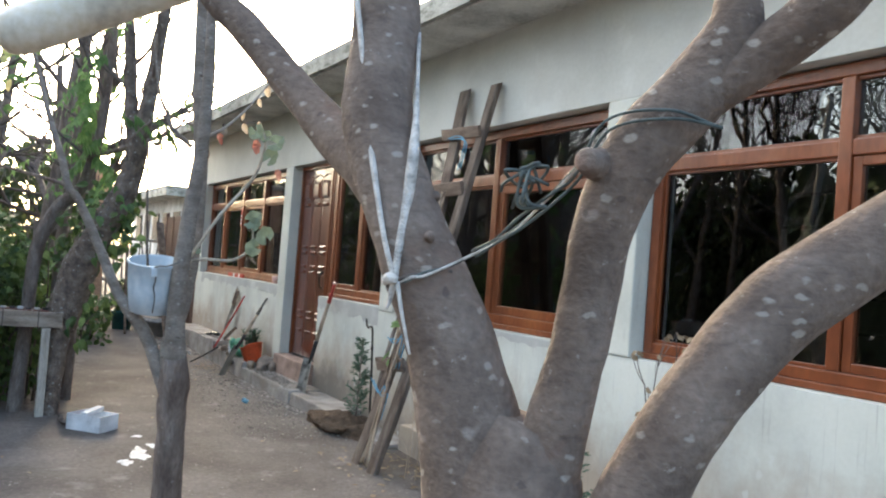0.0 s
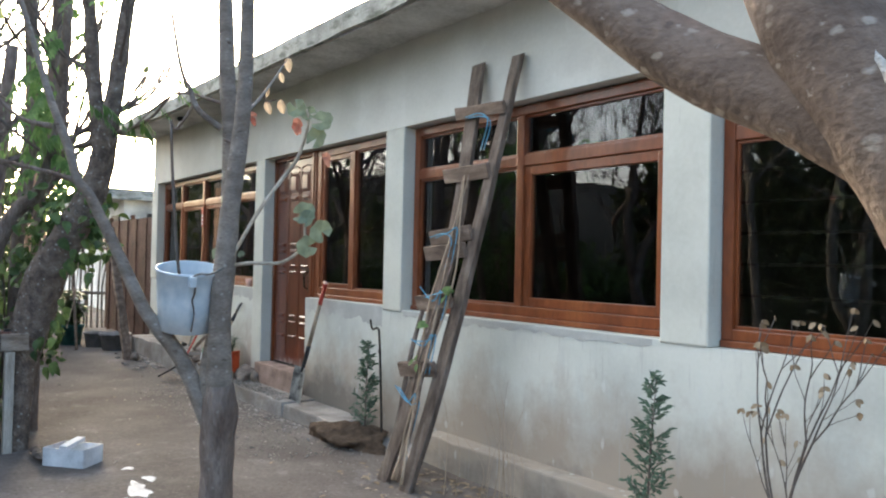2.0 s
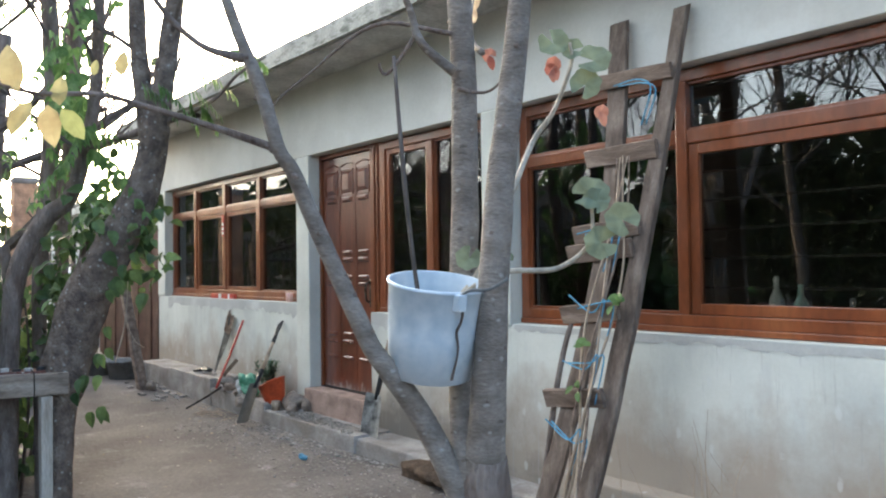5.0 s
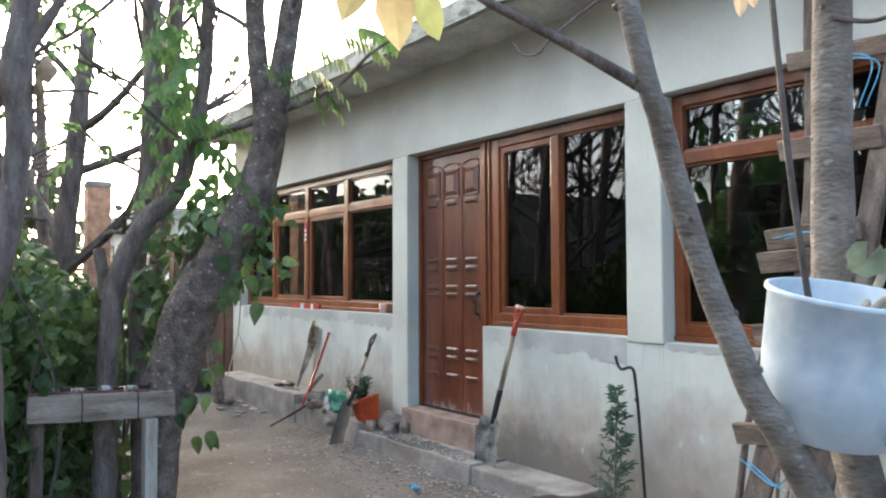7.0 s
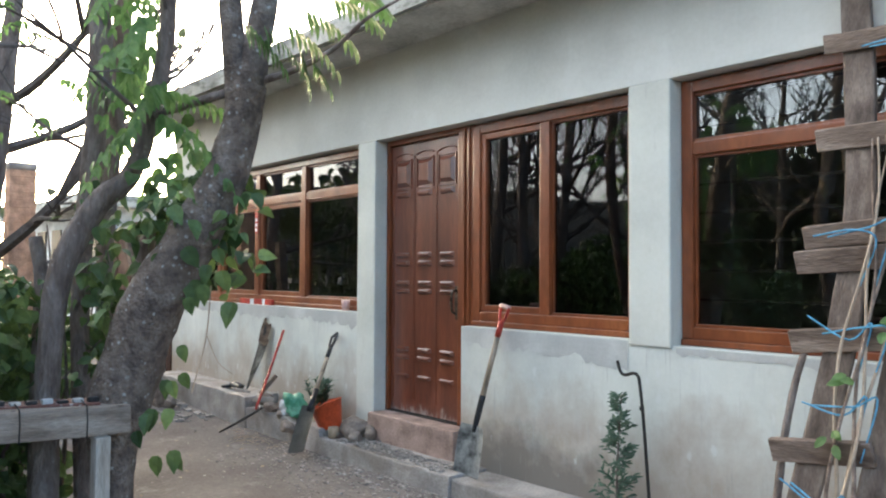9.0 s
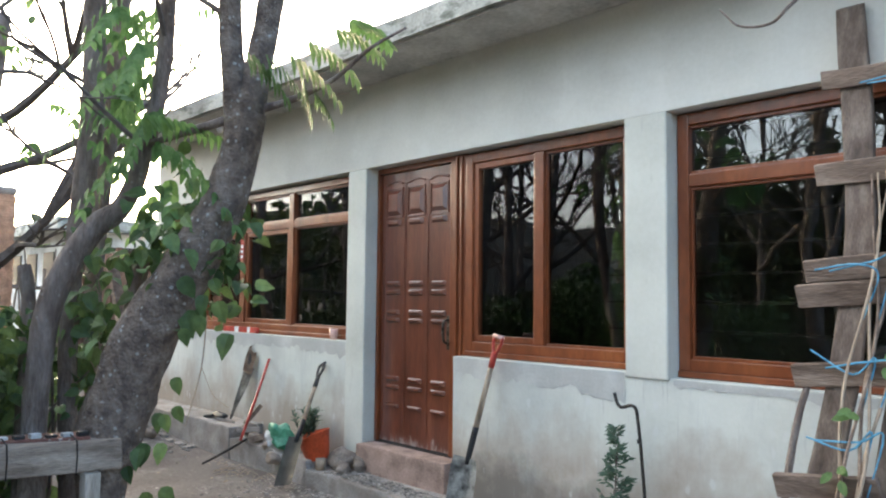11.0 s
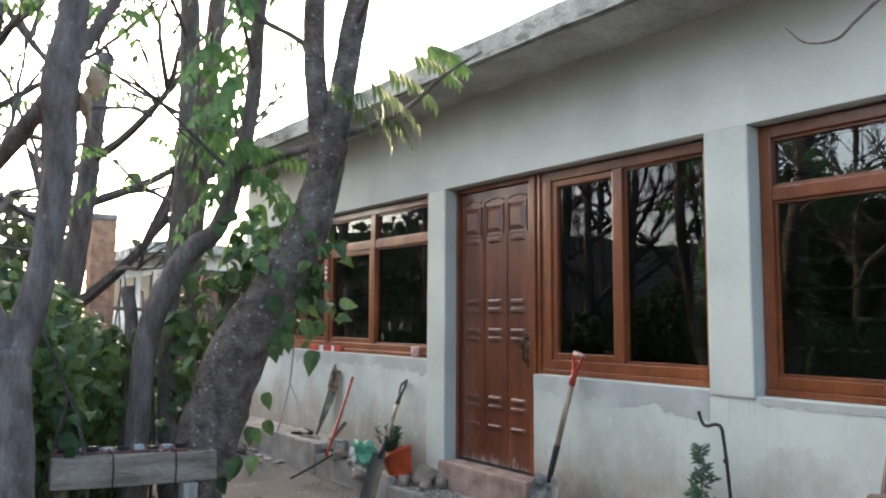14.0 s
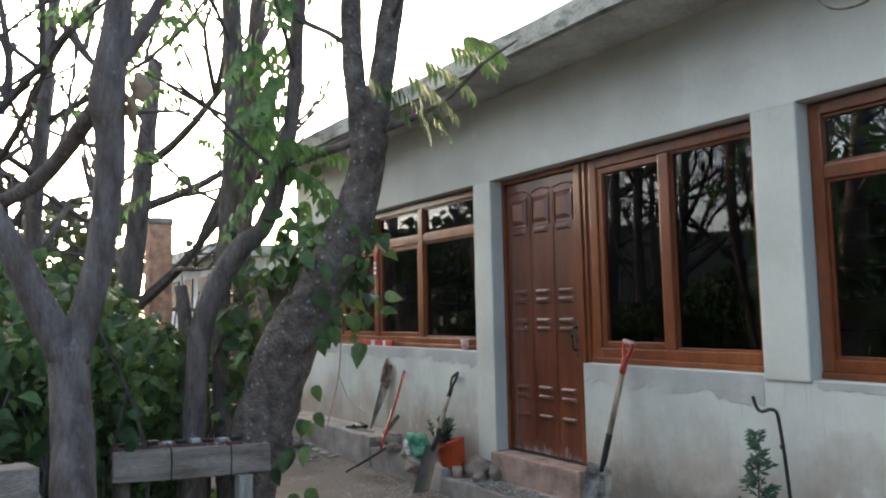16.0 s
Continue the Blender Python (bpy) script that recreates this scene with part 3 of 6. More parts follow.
def window(name, x0, x1, z0, z1, cuts, transom, opening, label, edge=0.062, bar=0.052, stile=0.042, right_stile=0.042):
    win = thing(name, ((x0 + x1) / 2, 0.125, z0), label, "window", kind="structure")
    bm = bmesh.new()
    box(bm, x0 + 0.002, x1 - 0.002, 0.078, 0.165, z0, z0 + 0.035, 0.006)
    part("window_sill", bm, M_WOOD, win)
    rail(win, "window_frame", x0 + 0.002, x0 + edge, z0 + 0.035, z1 - 0.004)
    rail(win, "window_frame", x1 - edge, x1 - 0.002, z0 + 0.035, z1 - 0.004)
    rail(win, "window_frame", x0 + edge, x1 - edge, z1 - edge, z1 - 0.004)
    rail(win, "window_frame", x0 + edge, x1 - edge, z0 + 0.035, z0 + edge + 0.03)
    xs = [x0 + edge] + [c for c in cuts] + [x1 - edge]
    for c in cuts:
        rail(win, "mullion", c - bar / 2, c + bar / 2, z0 + edge + 0.03, z1 - edge, 0.088, 0.158)
    for i in range(len(xs) - 1):
        a = xs[i] + (bar / 2 if i else 0)
        b = xs[i + 1] - (bar / 2 if i < len(xs) - 2 else 0)
        lo, hi = z0 + edge + 0.03, z1 - edge
        if transom:
            rail(win, "transom", a, b, transom - 0.036, transom + 0.036, 0.092, 0.157)
            pane(win, a - 0.004, b + 0.004, transom + 0.03, hi + 0.004)
            for q in ((a, b, hi - 0.016, hi), (a, b, transom + 0.036, transom + 0.052)):
                rail(win, "bead", q[0], q[1], q[2], q[3], 0.111, 0.129, 0.003)
            hi = transom - 0.036
        if i in opening:
            sash(win, a + 0.002, b - 0.002, lo + 0.002, hi - 0.002, stile, right_stile)
        else:
            pane(win, a - 0.004, b + 0.004, lo - 0.004, hi + 0.004)
            for q in ((a, b, hi - 0.016, hi), (a, b, lo, lo + 0.016), (a, a + 0.014, lo + 0.016, hi - 0.016), (b - 0.014, b, lo + 0.016, hi - 0.016)):
                rail(win, "bead", q[0], q[1], q[2], q[3], 0.111, 0.129, 0.003)
    return win


window("window_1", -3.8, -0.292, 1.077, 2.428, [-3.03, -2.17, -1.295], 2.085, {1, 2}, "four-bay varnished brown wooden window with a transom", bar=0.075)
window("window_2", 0.955, 2.308, 1.032, 2.425, [1.613], None, {0}, "two-pane varnished brown wooden window beside the door", edge=0.07, bar=0.079, stile=0.042, right_stile=0.014)
window("window_3", 2.577, 4.998, 1.017, 2.428, [3.797], 2.062, {1}, "wide varnished brown wooden window behind the ladder", edge=0.068, bar=0.066, stile=0.058)
window("window_4", 5.292, 7.998, 1.002, 2.428, [6.368, 7.3], 2.056, {1}, "wide varnished brown wooden window with a transom", bar=0.06)

# iron bars inside the large windows
for x0, x1, z0, z1 in ((2.62, 4.95, 1.1, 2.35), (5.34, 7.95, 1.1, 2.35), (0.98, 2.27, 1.1, 2.35), (-3.75, -0.33, 1.15, 2.35)):
    grille = thing("window_grille", ((x0 + x1) / 2, 0.235, z0), "thin iron bars behind the window glass", "window grille", "grilles behind the windows")
    for i in range(9):
        z = z0 + (z1 - z0) * i / 8
        bm = bmesh.new()
        beam(bm, (x0 - 0.08, 0.232, z), (x1 + 0.08, 0.232, z), 0.012, 0.012, side=(0, 0, 1))
        part("bar", bm, M_BAR, grille)

# door with its frame
door = thing("door_1", (0.4, 0.13, 0.32), "closed red-brown varnished panelled wooden door", "door", kind="structure")
for a in ((-0.049, -0.018, 0.32, 2.434), (0.79, 0.952, 0.32, 2.434), (-0.018, 0.79, 2.392, 2.434)):
    rail(door, "door_frame", a[0], a[1], a[2], a[3], 0.1, 0.18)
rail(door, "door_frame_moulding", 0.838, 0.874, 0.33, 2.42, 0.086, 0.1)
rail(door, "door_frame_moulding", 0.9, 0.922, 0.33, 2.42, 0.088, 0.1)
bm = bmesh.new()
box(bm, -0.015, 0.787, 0.128, 0.168, 0.33, 2.388, 0.004)
part("leaf", bm, M_DOOR, door)
# near-black strip puts the shade of the gap below the leaf into colour
bm = bmesh.new()
box(bm, -0.04, 0.82, 0.095, 0.175, 0.319, 0.326, 0.002)
part("door_gap_shade", bm, M_BAR, door, "dark strip drawn as the shade in the gap under the door")
for cx in (0.137, 0.396, 0.65):
    for x in (cx - 0.122, cx + 0.122):
        bm = bmesh.new()
        box(bm, x - 0.006, x + 0.006, 0.1235, 0.13, 0.42, 2.3, 0.003)
        part("stile", bm, M_DOOR, door)
    bm = bmesh.new()
    tube(bm, [(cx - 0.1, 0.125, 2.3, 0.007), (cx - 0.05, 0.125, 2.316, 0.007), (cx, 0.125, 2.322, 0.007), (cx + 0.05, 0.125, 2.316, 0.007), (cx + 0.1, 0.125, 2.3, 0.007)], 8, 4)
    part("arched_bead", bm, M_DOOR, door, "", True)
    for z0, z1 in ((2.055, 2.255), (1.975, 2.026), (1.51, 1.552), (1.443, 1.49), (1.292, 1.335), (1.235, 1.272), (0.79, 0.832), (0.728, 0.766), (0.588, 0.622)):
        bm = bmesh.new()
        box(bm, cx - 0.082, cx + 0.082, 0.112, 0.132, z0, z1)
        for v in bm.verts:
            if v.co.y < 0.12:
                v.co.x = cx + (v.co.x - cx) * 0.7
                v.co.z = (z0 + z1) / 2 + (v.co.z - (z0 + z1) / 2) * (0.66 if z1 - z0 > 0.1 else 0.42)
                v.co.y = 0.104
        bmesh.ops.bevel(bm, geom=bm.edges[:], offset=0.003, segments=2, affect="EDGES")
        part("panel", bm, M_DOOR, door)
        if z1 - z0 > 0.1:
            bm = bmesh.new()
            for a in ((cx - 0.1, cx - 0.09, z0 - 0.016, z1 + 0.016), (cx + 0.09, cx + 0.1, z0 - 0.016, z1 + 0.016), (cx - 0.09, cx + 0.09, z0 - 0.016, z0 - 0.006), (cx - 0.09, cx + 0.09, z1 + 0.006, z1 + 0.016)):
                box(bm, a[0], a[1], 0.118, 0.13, a[2], a[3], 0.003)
            part("panel_moulding", bm, M_DOOR, door)
bm = bmesh.new()
box(bm, 0.745, 0.785, 0.112, 0.13, 1.06, 1.3, 0.008)
plate = part("lock_plate", bm, M_BRONZE, door, "dark worn bronze lock plate")
bm = bmesh.new()
tube(bm, [(0.768, 0.115, 1.27, 0.009), (0.768, 0.078, 1.265, 0.009), (0.764, 0.066, 1.24, 0.01), (0.76, 0.068, 1.17, 0.011), (0.764, 0.074, 1.12, 0.009), (0.768, 0.108, 1.1, 0.009)], 8)
part("door_handle", bm, M_BRONZE, plate, "", True)

# kerbs, step, ledges
def kerb(name, x0, x1, y0, z1, label, mat=M_KERB, amount=0.012, z0=-0.15, y1=-0.001):
    bm = bmesh.new()
    box(bm, x0, x1, y0, y1, z0, z1, 0.014)
    bmesh.ops.subdivide_edges(bm, edges=[e for e in bm.edges if abs((e.verts[0].co - e.verts[1].co).x) > 0.3], cuts=max(2, int((x1 - x0) / 0.09)), use_grid_fill=True)
    for v in bm.verts:
        if v.co.y < -0.05:
            v.co += noise.noise_vector(v.co * 5) * amount
    return solo(name, bm, mat, ((x0 + x1) / 2, y0, 0), label, "kerb", kind="structure")


kerb("kerb_1", -3.75, -1.55, -0.34, 0.275, "low dusty concrete ledge along the house wall", amount=0.016)
kerb("kerb_2", -1.549, -0.32, -0.33, 0.185, "crumbling broken concrete ledge", amount=0.035)
kerb("kerb_3", -0.319, 1.2, -0.345, 0.118, "low concrete ledge before the door", amount=0.012)
kerb("kerb_4", 1.201, 2.12, -0.33, 0.1, "darker low concrete ledge beside the door", amount=0.01)
kerb("kerb_5", 2.121, 3.1, -0.27, 0.03, "broken end of the concrete ledge", amount=0.04)
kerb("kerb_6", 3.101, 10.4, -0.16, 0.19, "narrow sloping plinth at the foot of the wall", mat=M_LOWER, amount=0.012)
kerb("doorstep", -0.048, 0.938, -0.075, 0.318, "red oxide concrete doorstep", M_STEP, 0.012, 0.1, 0.2)

# distance
bm = bmesh.new()
rng = random.Random(4)
ridge = []
for i in range(121):
    a = math.radians(187 + 165 * i / 120)
    d = 420.0
    h = 47 + 16 * noise.noise(Vector((i * 0.07, 2, 0))) + 9 * noise.noise(Vector((i * 0.2, 5, 0)))
    h *= min(1.0, 0.15 + i / 12)
    ridge.append((d * math.cos(a), d * math.sin(a), h))
V, F = [], []
for x, y, h in ridge:
    for k in range(6):
        u = k / 5
        V.append((x * (0.62 + 0.38 * u), y * (0.62 + 0.38 * u), -2 + (h + 2) * (u ** 0.8) + 3 * noise.noise(Vector((x * 0.03, y * 0.03, u * 3)))))
for i in range(120):
    for k in range(5):
        a = i * 6 + k
        F.append((a, a + 1, a + 7, a + 6))
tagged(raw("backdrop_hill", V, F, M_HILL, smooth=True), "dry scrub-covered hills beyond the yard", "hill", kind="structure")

# sheet gate and the building behind it
gate = thing("metal_gate", (-5.3, 0.05, 0.1), "brown rusty sheet-metal gate beside the house corner", "gate")
for i in range(10):
    x = -6.9 + i * 0.27
    bm = bmesh.new()
    box(bm, x, x + 0.262, 0.03 + 0.012 * (i % 2), 0.05 + 0.012 * (i % 2), 0.12, 1.97)
    part("sheet", bm, M_RUST, gate)
for x in (-6.93, -5.55, -4.2):
    bm = bmesh.new()
    box(bm, x, x + 0.06, 0.07, 0.13, -0.05, 2.05, 0.004)
    part("gate_post", bm, M_RUST, gate)
far = thing("far_building", (-14, 4, 0), "low white far building with small windows behind the gate", "building")
bm = bmesh.new()
box(bm, -17, -10.5, 1.2, 7, -0.1, 2.62)
part("wall", bm, M_FAR, far)
bm = bmesh.new()
box(bm, -17.3, -10.2, 0.7, 7.2, 2.622, 2.86, 0.02)
part("roof", bm, M_SLAB, far)
for i in range(5):
    bm = bmesh.new()
    box(bm, -16.3 + i * 1.2, -15.6 + i * 1.2, 1.17, 1.199, 1.6, 2.3, 0.004)
    part("window", bm, M_BAR, far)
for i in range(3):
    bm = bmesh.new()
    box(bm, -10.499, -10.47, 1.7 + i * 1.5, 2.6 + i * 1.5, 1.7, 2.35, 0.004)
    part("window", bm, M_BAR, far)

# cane fence along the far side of the yard
fence = thing("cane_fence", (-8, -3.5, 0), "old grey cane fence with crooked uprights and rails", "fence")
rng = random.Random(8)
for i in range(130):
    y = 0.1 - i * 0.085 + rng.uniform(-0.02, 0.02)
    x = -7.3 + rng.uniform(-0.05, 0.05) + max(0, i - 60) * 0.03
    h = rng.uniform(1.5, 2.1)
    bm = bmesh.new()
    tube(bm, [(x, y, -0.1, 0.02), (x + rng.uniform(-0.05, 0.05), y + rng.uniform(-0.05, 0.05), h * 0.5, 0.018), (x + rng.uniform(-0.1, 0.1), y + rng.uniform(-0.1, 0.1), h, 0.012)], 5, 2)
    part("cane", bm, M_CANE, fence)
for z in (0.7, 1.5):
    bm = bmesh.new()
    tube(bm, [(-7.22, 0.1, z, 0.03), (-7.2, -3, z + 0.1, 0.03), (-6.9, -5.2, z, 0.03), (-5.2, -11, z, 0.03)], 6)
    part("fence_rail", bm, M_CANE, fence)

# brick post with a grey cap
px, py = -5.4, -1.34
post = thing("brick_post", (px, py, 0), "orange brick gatepost with a grey cement cap", "post")
for k in range(29):
    bm = bmesh.new()
    z = k * 0.09
    o = 0.006 * (k % 2)
    box(bm, px - 0.145 + o, px + 0.145 - o, py - 0.145 + o, py + 0.145 - o, z - 0.02, z + 0.064, 0.006)
    part("brick", bm, M_BRICK, post)
bm = bmesh.new()
box(bm, px - 0.135, px + 0.135, py - 0.135, py + 0.135, 0, 2.59)
part("mortar", bm, M_BRICK, post)
bm = bmesh.new()
box(bm, px - 0.155, px + 0.155, py - 0.155, py + 0.155, 2.59, 2.68, 0.03)
part("cap", bm, M_KERB, post, "grey cement cap")


# ---- trees beside the path ----
def tree(name, base, label, group=""):
    return thing(name, base, label, "tree", group)


def crown(parent, leaves_, material, name="crown", label=""):
    V, F = leaves_
    ob = raw(name, V, F, material, parent)
    if label:
        ob["label"] = label
    return ob


# forked grey tree near the start of the walk
ta = tree("tree", (7.42, -2.4, 0), "smooth grey-brown forked tree with ropes tied round it")
A_TRUNK = [(7.40, -2.34, -0.1, 0.15), (7.39, -2.35, 0.3, 0.128), (7.385, -2.36, 0.75, 0.118), (7.37, -2.365, 1.0, 0.108), (7.37, -2.36, 1.12, 0.096), (7.383, -2.348, 1.19, 0.06)]
A_L = [(7.3365,-2.3861,1.0532,.0966),(7.3139,-2.3985,1.1332,.0847),(7.2731,-2.4306,1.2913,.0707),(7.2422,-2.47,1.4019,.0632),(7.1858,-2.5006,1.5251,.0603),(7.1047,-2.5041,1.6636,.0607),(7.0409,-2.4661,1.8223,.061),(7.0114,-2.4582,1.9782,.0616),(6.97,-2.4,2.4,.05),(6.95,-2.3,3.0,.03)]
A_L2 = [(7.1998,-2.4896,1.4894,.0453),(7.0993,-2.5009,1.5581,.0447),(6.9625,-2.5094,1.6343,.0438),(6.8246,-2.5545,1.7433,.0361),(6.7065,-2.6189,1.8683,.0344),(6.6139,-2.6906,1.9762,.0298),(6.4,-2.8,2.3,.02)]
A_M = [(7.393, -2.338, 1.07, 0.055), (7.432, -2.332, 1.235, 0.0445), (7.452, -2.326, 1.32, 0.0415), (7.468, -2.327, 1.4, 0.041), (7.488, -2.332, 1.48, 0.0425), (7.54, -2.325, 1.583, 0.046), (7.59, -2.275, 1.673, 0.046), (7.628, -2.262, 1.74, 0.034), (7.634, -2.262, 1.777, 0.03)]
A_M2 = [(7.583, -2.275, 1.662, 0.039), (7.655, -2.238, 1.709, 0.035), (7.7220, -2.222, 1.7527, 0.0335), (7.7797, -2.2111, 1.7989, 0.0293), (7.9640, -2.1470, 1.9700, 0.0240), (8.1140, -1.9770, 2.4000, 0.0180)]
A_R = [(7.4670, -2.3080, 0.9300, 0.0800), (7.507, -2.275, 1.0432, 0.066), (7.53, -2.24, 1.155, 0.058), (7.58, -2.19, 1.285, 0.056), (7.62, -2.12, 1.385, 0.058), (7.69, -2.04, 1.475, 0.058), (7.7734, -1.97, 1.5519, 0.0548), (8.0570, -1.7880, 1.8000, 0.0450), (8.3070, -1.5880, 2.4000, 0.0300)]
limb("trunk", A_TRUNK, M_BARK, ta, 20, 5, 0.06)
limb("limb", A_L, M_BARK, ta, 20, 8, 0.06)
limb("limb", A_L2, M_BARK, ta, 16, 8, 0.06, 3)
limb("limb", A_M, M_BARK, ta, 18, 8, 0.07, 5)
limb("limb", A_M2, M_BARK, ta, 16, 8, 0.07, 6)
limb("limb", A_R, M_BARK, ta, 18, 8, 0.06, 8)
limb("knob", [(7.51, -2.36, 1.5614, 0.0266), (7.524, -2.392, 1.5588, 0.02), (7.531, -2.41, 1.5614, 0.0165), (7.533, -2.416, 1.5621, 0.007)], M_BARK, ta, 12, 4, 0.15, 2)
for c in ((7.2885, -2.4917, 1.4534), (7.235, -2.455, 1.52)):
    bm = bmesh.new()
    for k in range(3):
        made = bmesh.ops.create_uvsphere(bm, u_segments=12, v_segments=6, radius=0.013 - 0.003 * k)["verts"]
        for v in made:
            v.co = Vector((v.co.x, v.co.y * 0.5, v.co.z * 0.75)) + Vector(c) + Vector((0.003 * k, -0.004 * k, 0))
    part("bark_scar", bm, M_BARK, ta, "", True)

rope = thing("rope", (7.278, -2.54, 1.387), "frayed white rope tied round the forked tree", "rope")
for pts in ([(7.0482, -2.5327, 1.8656, 0.0047), (7.0861, -2.5346, 1.7773, 0.005), (7.1588, -2.5419, 1.6315, 0.0079), (7.2079, -2.5527, 1.5533, 0.0053), (7.2513, -2.5484, 1.4484, 0.0042), (7.2778, -2.5398, 1.3865, 0.0046)],
            [(7.0858, -2.4247, 1.8217, 0.0037), (7.1649, -2.4624, 1.6816, 0.004), (7.2388, -2.5023, 1.5841, 0.0088), (7.2517, -2.5133, 1.512, 0.0091), (7.2668, -2.5292, 1.4416, 0.0064), (7.2778, -2.5398, 1.3865, 0.0054)],
            [(7.2778, -2.5398, 1.3865, 0.0064), (7.2722, -2.5418, 1.3568, 0.0042), (7.2711, -2.5456, 1.3415, 0.0025)],
            [(7.2844, -2.5383, 1.3828, 0.004), (7.3004, -2.5344, 1.3346, 0.0029), (7.3206, -2.5288, 1.2815, 0.002)],
            [(7.262, -2.546, 1.381, 0.006), (7.277, -2.5475, 1.388, 0.009), (7.289, -2.541, 1.385, 0.006)]):
    bm = bmesh.new()
    tube(bm, pts, 8, 8, 0.05)
    part("strand", bm, M_ROPE, rope, "", True)
cable = thing("cable", (7.40, -2.42, 1.48), "grey-green and white wires strung between two limbs", "cable")
C1 = [(7.2709, -2.5428, 1.3751, 0.0021), (7.2972, -2.5262, 1.3905, 0.0025), (7.3092, -2.5060, 1.3954, 0.0021), (7.3212, -2.4579, 1.4204, 0.0021), (7.3682, -2.4085, 1.4599, 0.0021), (7.4110, -2.3891, 1.5023, 0.0020), (7.4673, -2.3894, 1.5387, 0.0024), (7.525, -2.412, 1.5570, 0.0024)]
C2 = [(7.3392, -2.4477, 1.4365, 0.0021), (7.3819, -2.4395, 1.4540, 0.0020), (7.4190, -2.4257, 1.4869, 0.0024), (7.4537, -2.4017, 1.5198, 0.0024), (7.4841, -2.3853, 1.5471, 0.0023), (7.535, -2.385, 1.615, 0.0020), (7.603, -2.345, 1.6272, 0.0023), (7.635, -2.29, 1.6118, 0.0023)]
COLLAR = [(7.269, -2.5464, 1.3748, 0.003), (7.2951, -2.5289, 1.3922, 0.003), (7.2995, -2.4929, 1.3986, 0.003), (7.309, -2.46, 1.405, 0.003)]
for pts, mt in ((COLLAR, M_TWIG), (C1, M_ROPE), (C2, M_CABLE), ([(x + 0.006, y + 0.004, z - 0.008 + 0.006 * math.sin(i * 2), r) for i, (x, y, z, r) in enumerate(C2)], M_CABLE), ([(x - 0.004, y, z + 0.007 * math.sin(i * 3 + 1), r * 0.8) for i, (x, y, z, r) in enumerate(C1)], M_CABLE)):
    bm = bmesh.new()
    tube(bm, pts, 7, 8)
    part("wire", bm, mt, cable, "", True)
rng = random.Random(3)
for k in range(6):
    o = Vector((7.438, -2.44, 1.522))
    pts = [(*(o + Vector((rng.uniform(-0.035, 0.03), rng.uniform(-0.02, 0.03), rng.uniform(-0.025, 0.035)))), 0.0024) for _ in range(5)]
    bm = bmesh.new()
    tube(bm, pts, 6, 5)
    part("wire_loop", bm, M_CABLE, cable, "", True)

pipe = thing("plastic_pipe", (6.4, -2.9, 1.9), "cream plastic pipe lying across the branches", "pipe")
bm = bmesh.new()
tube(bm, [(6.40, -3.03, 1.838, 0.044), (6.415, -3.01, 1.848, 0.051), (6.47, -2.871, 1.925, 0.053), (6.53, -2.72, 2.005, 0.053), (6.62, -2.5, 2.12, 0.053), (6.9, -1.9, 2.44, 0.053)], 24, 5)
part("tube", bm, M_CREAM, pipe, "", True)

# pale twin-stemmed tree that carries the bucket
tb = tree("tree", (4.63, -2.23, 0), "slim pale grey tree with two stems and knots")
B_TRUNK = [(4.66, -2.235, -0.1, 0.078), (4.68, -2.245, 0.2, 0.068), (4.736, -2.262, 0.5, 0.0616), (4.769, -2.275, 0.677, 0.0623), (4.802, -2.285, 0.847, 0.066), (4.825, -2.295, 0.96, 0.05)]
B_FRONT = [(4.802, -2.288, 0.85, 0.058), (4.828, -2.297, 0.974, 0.048), (4.853, -2.308, 1.098, 0.0415), (4.873, -2.316, 1.246, 0.0375), (4.887, -2.298, 1.559, 0.0334), (4.913, -2.279, 1.813, 0.0295), (4.941, -2.276, 2.001, 0.0272), (4.982, -2.289, 2.3, 0.0232), (5.055, -2.330, 2.8, 0.015)]
B_REAR = [(4.8050, -2.3000, 0.8400, 0.0420), (4.7700, -2.3100, 1.0000, 0.0360), (4.6840, -2.2400, 1.2290, 0.0368), (4.6680, -2.2120, 1.5680, 0.0360), (4.6790, -2.2200, 1.8820, 0.0331), (4.6990, -2.2480, 2.0900, 0.0314), (4.7210, -2.2730, 2.4000, 0.0270), (4.7550, -2.3150, 3.0000, 0.0166)]
B_LEFT = [(4.80, -2.31, 0.80, 0.036), (4.732, -2.40, 1.034, 0.0295), (4.722, -2.489, 1.157, 0.0257), (4.703, -2.531, 1.222, 0.0232), (4.694, -2.566, 1.297, 0.0217), (4.678, -2.60, 1.379, 0.0206), (4.675, -2.665, 1.515, 0.0183), (4.685, -2.72, 1.616, 0.0172), (4.695, -2.757, 1.658, 0.0158), (4.688, -2.786, 1.759, 0.015), (4.68, -2.81, 1.83, 0.0148), (4.66, -2.85, 1.95, 0.012), (4.62, -2.95, 2.3, 0.008)]
limb("trunk", B_TRUNK, M_STEM, tb, 14, 5, 0.12, 1, "darker rough lower trunk")
limb("stem", B_FRONT, M_PALE, tb, 16, 8, 0.06, 2)
limb("stem", B_REAR, M_PALE, tb, 16, 8, 0.06, 4)
limb("stem", B_LEFT, M_PALE, tb, 14, 8, 0.08, 6)
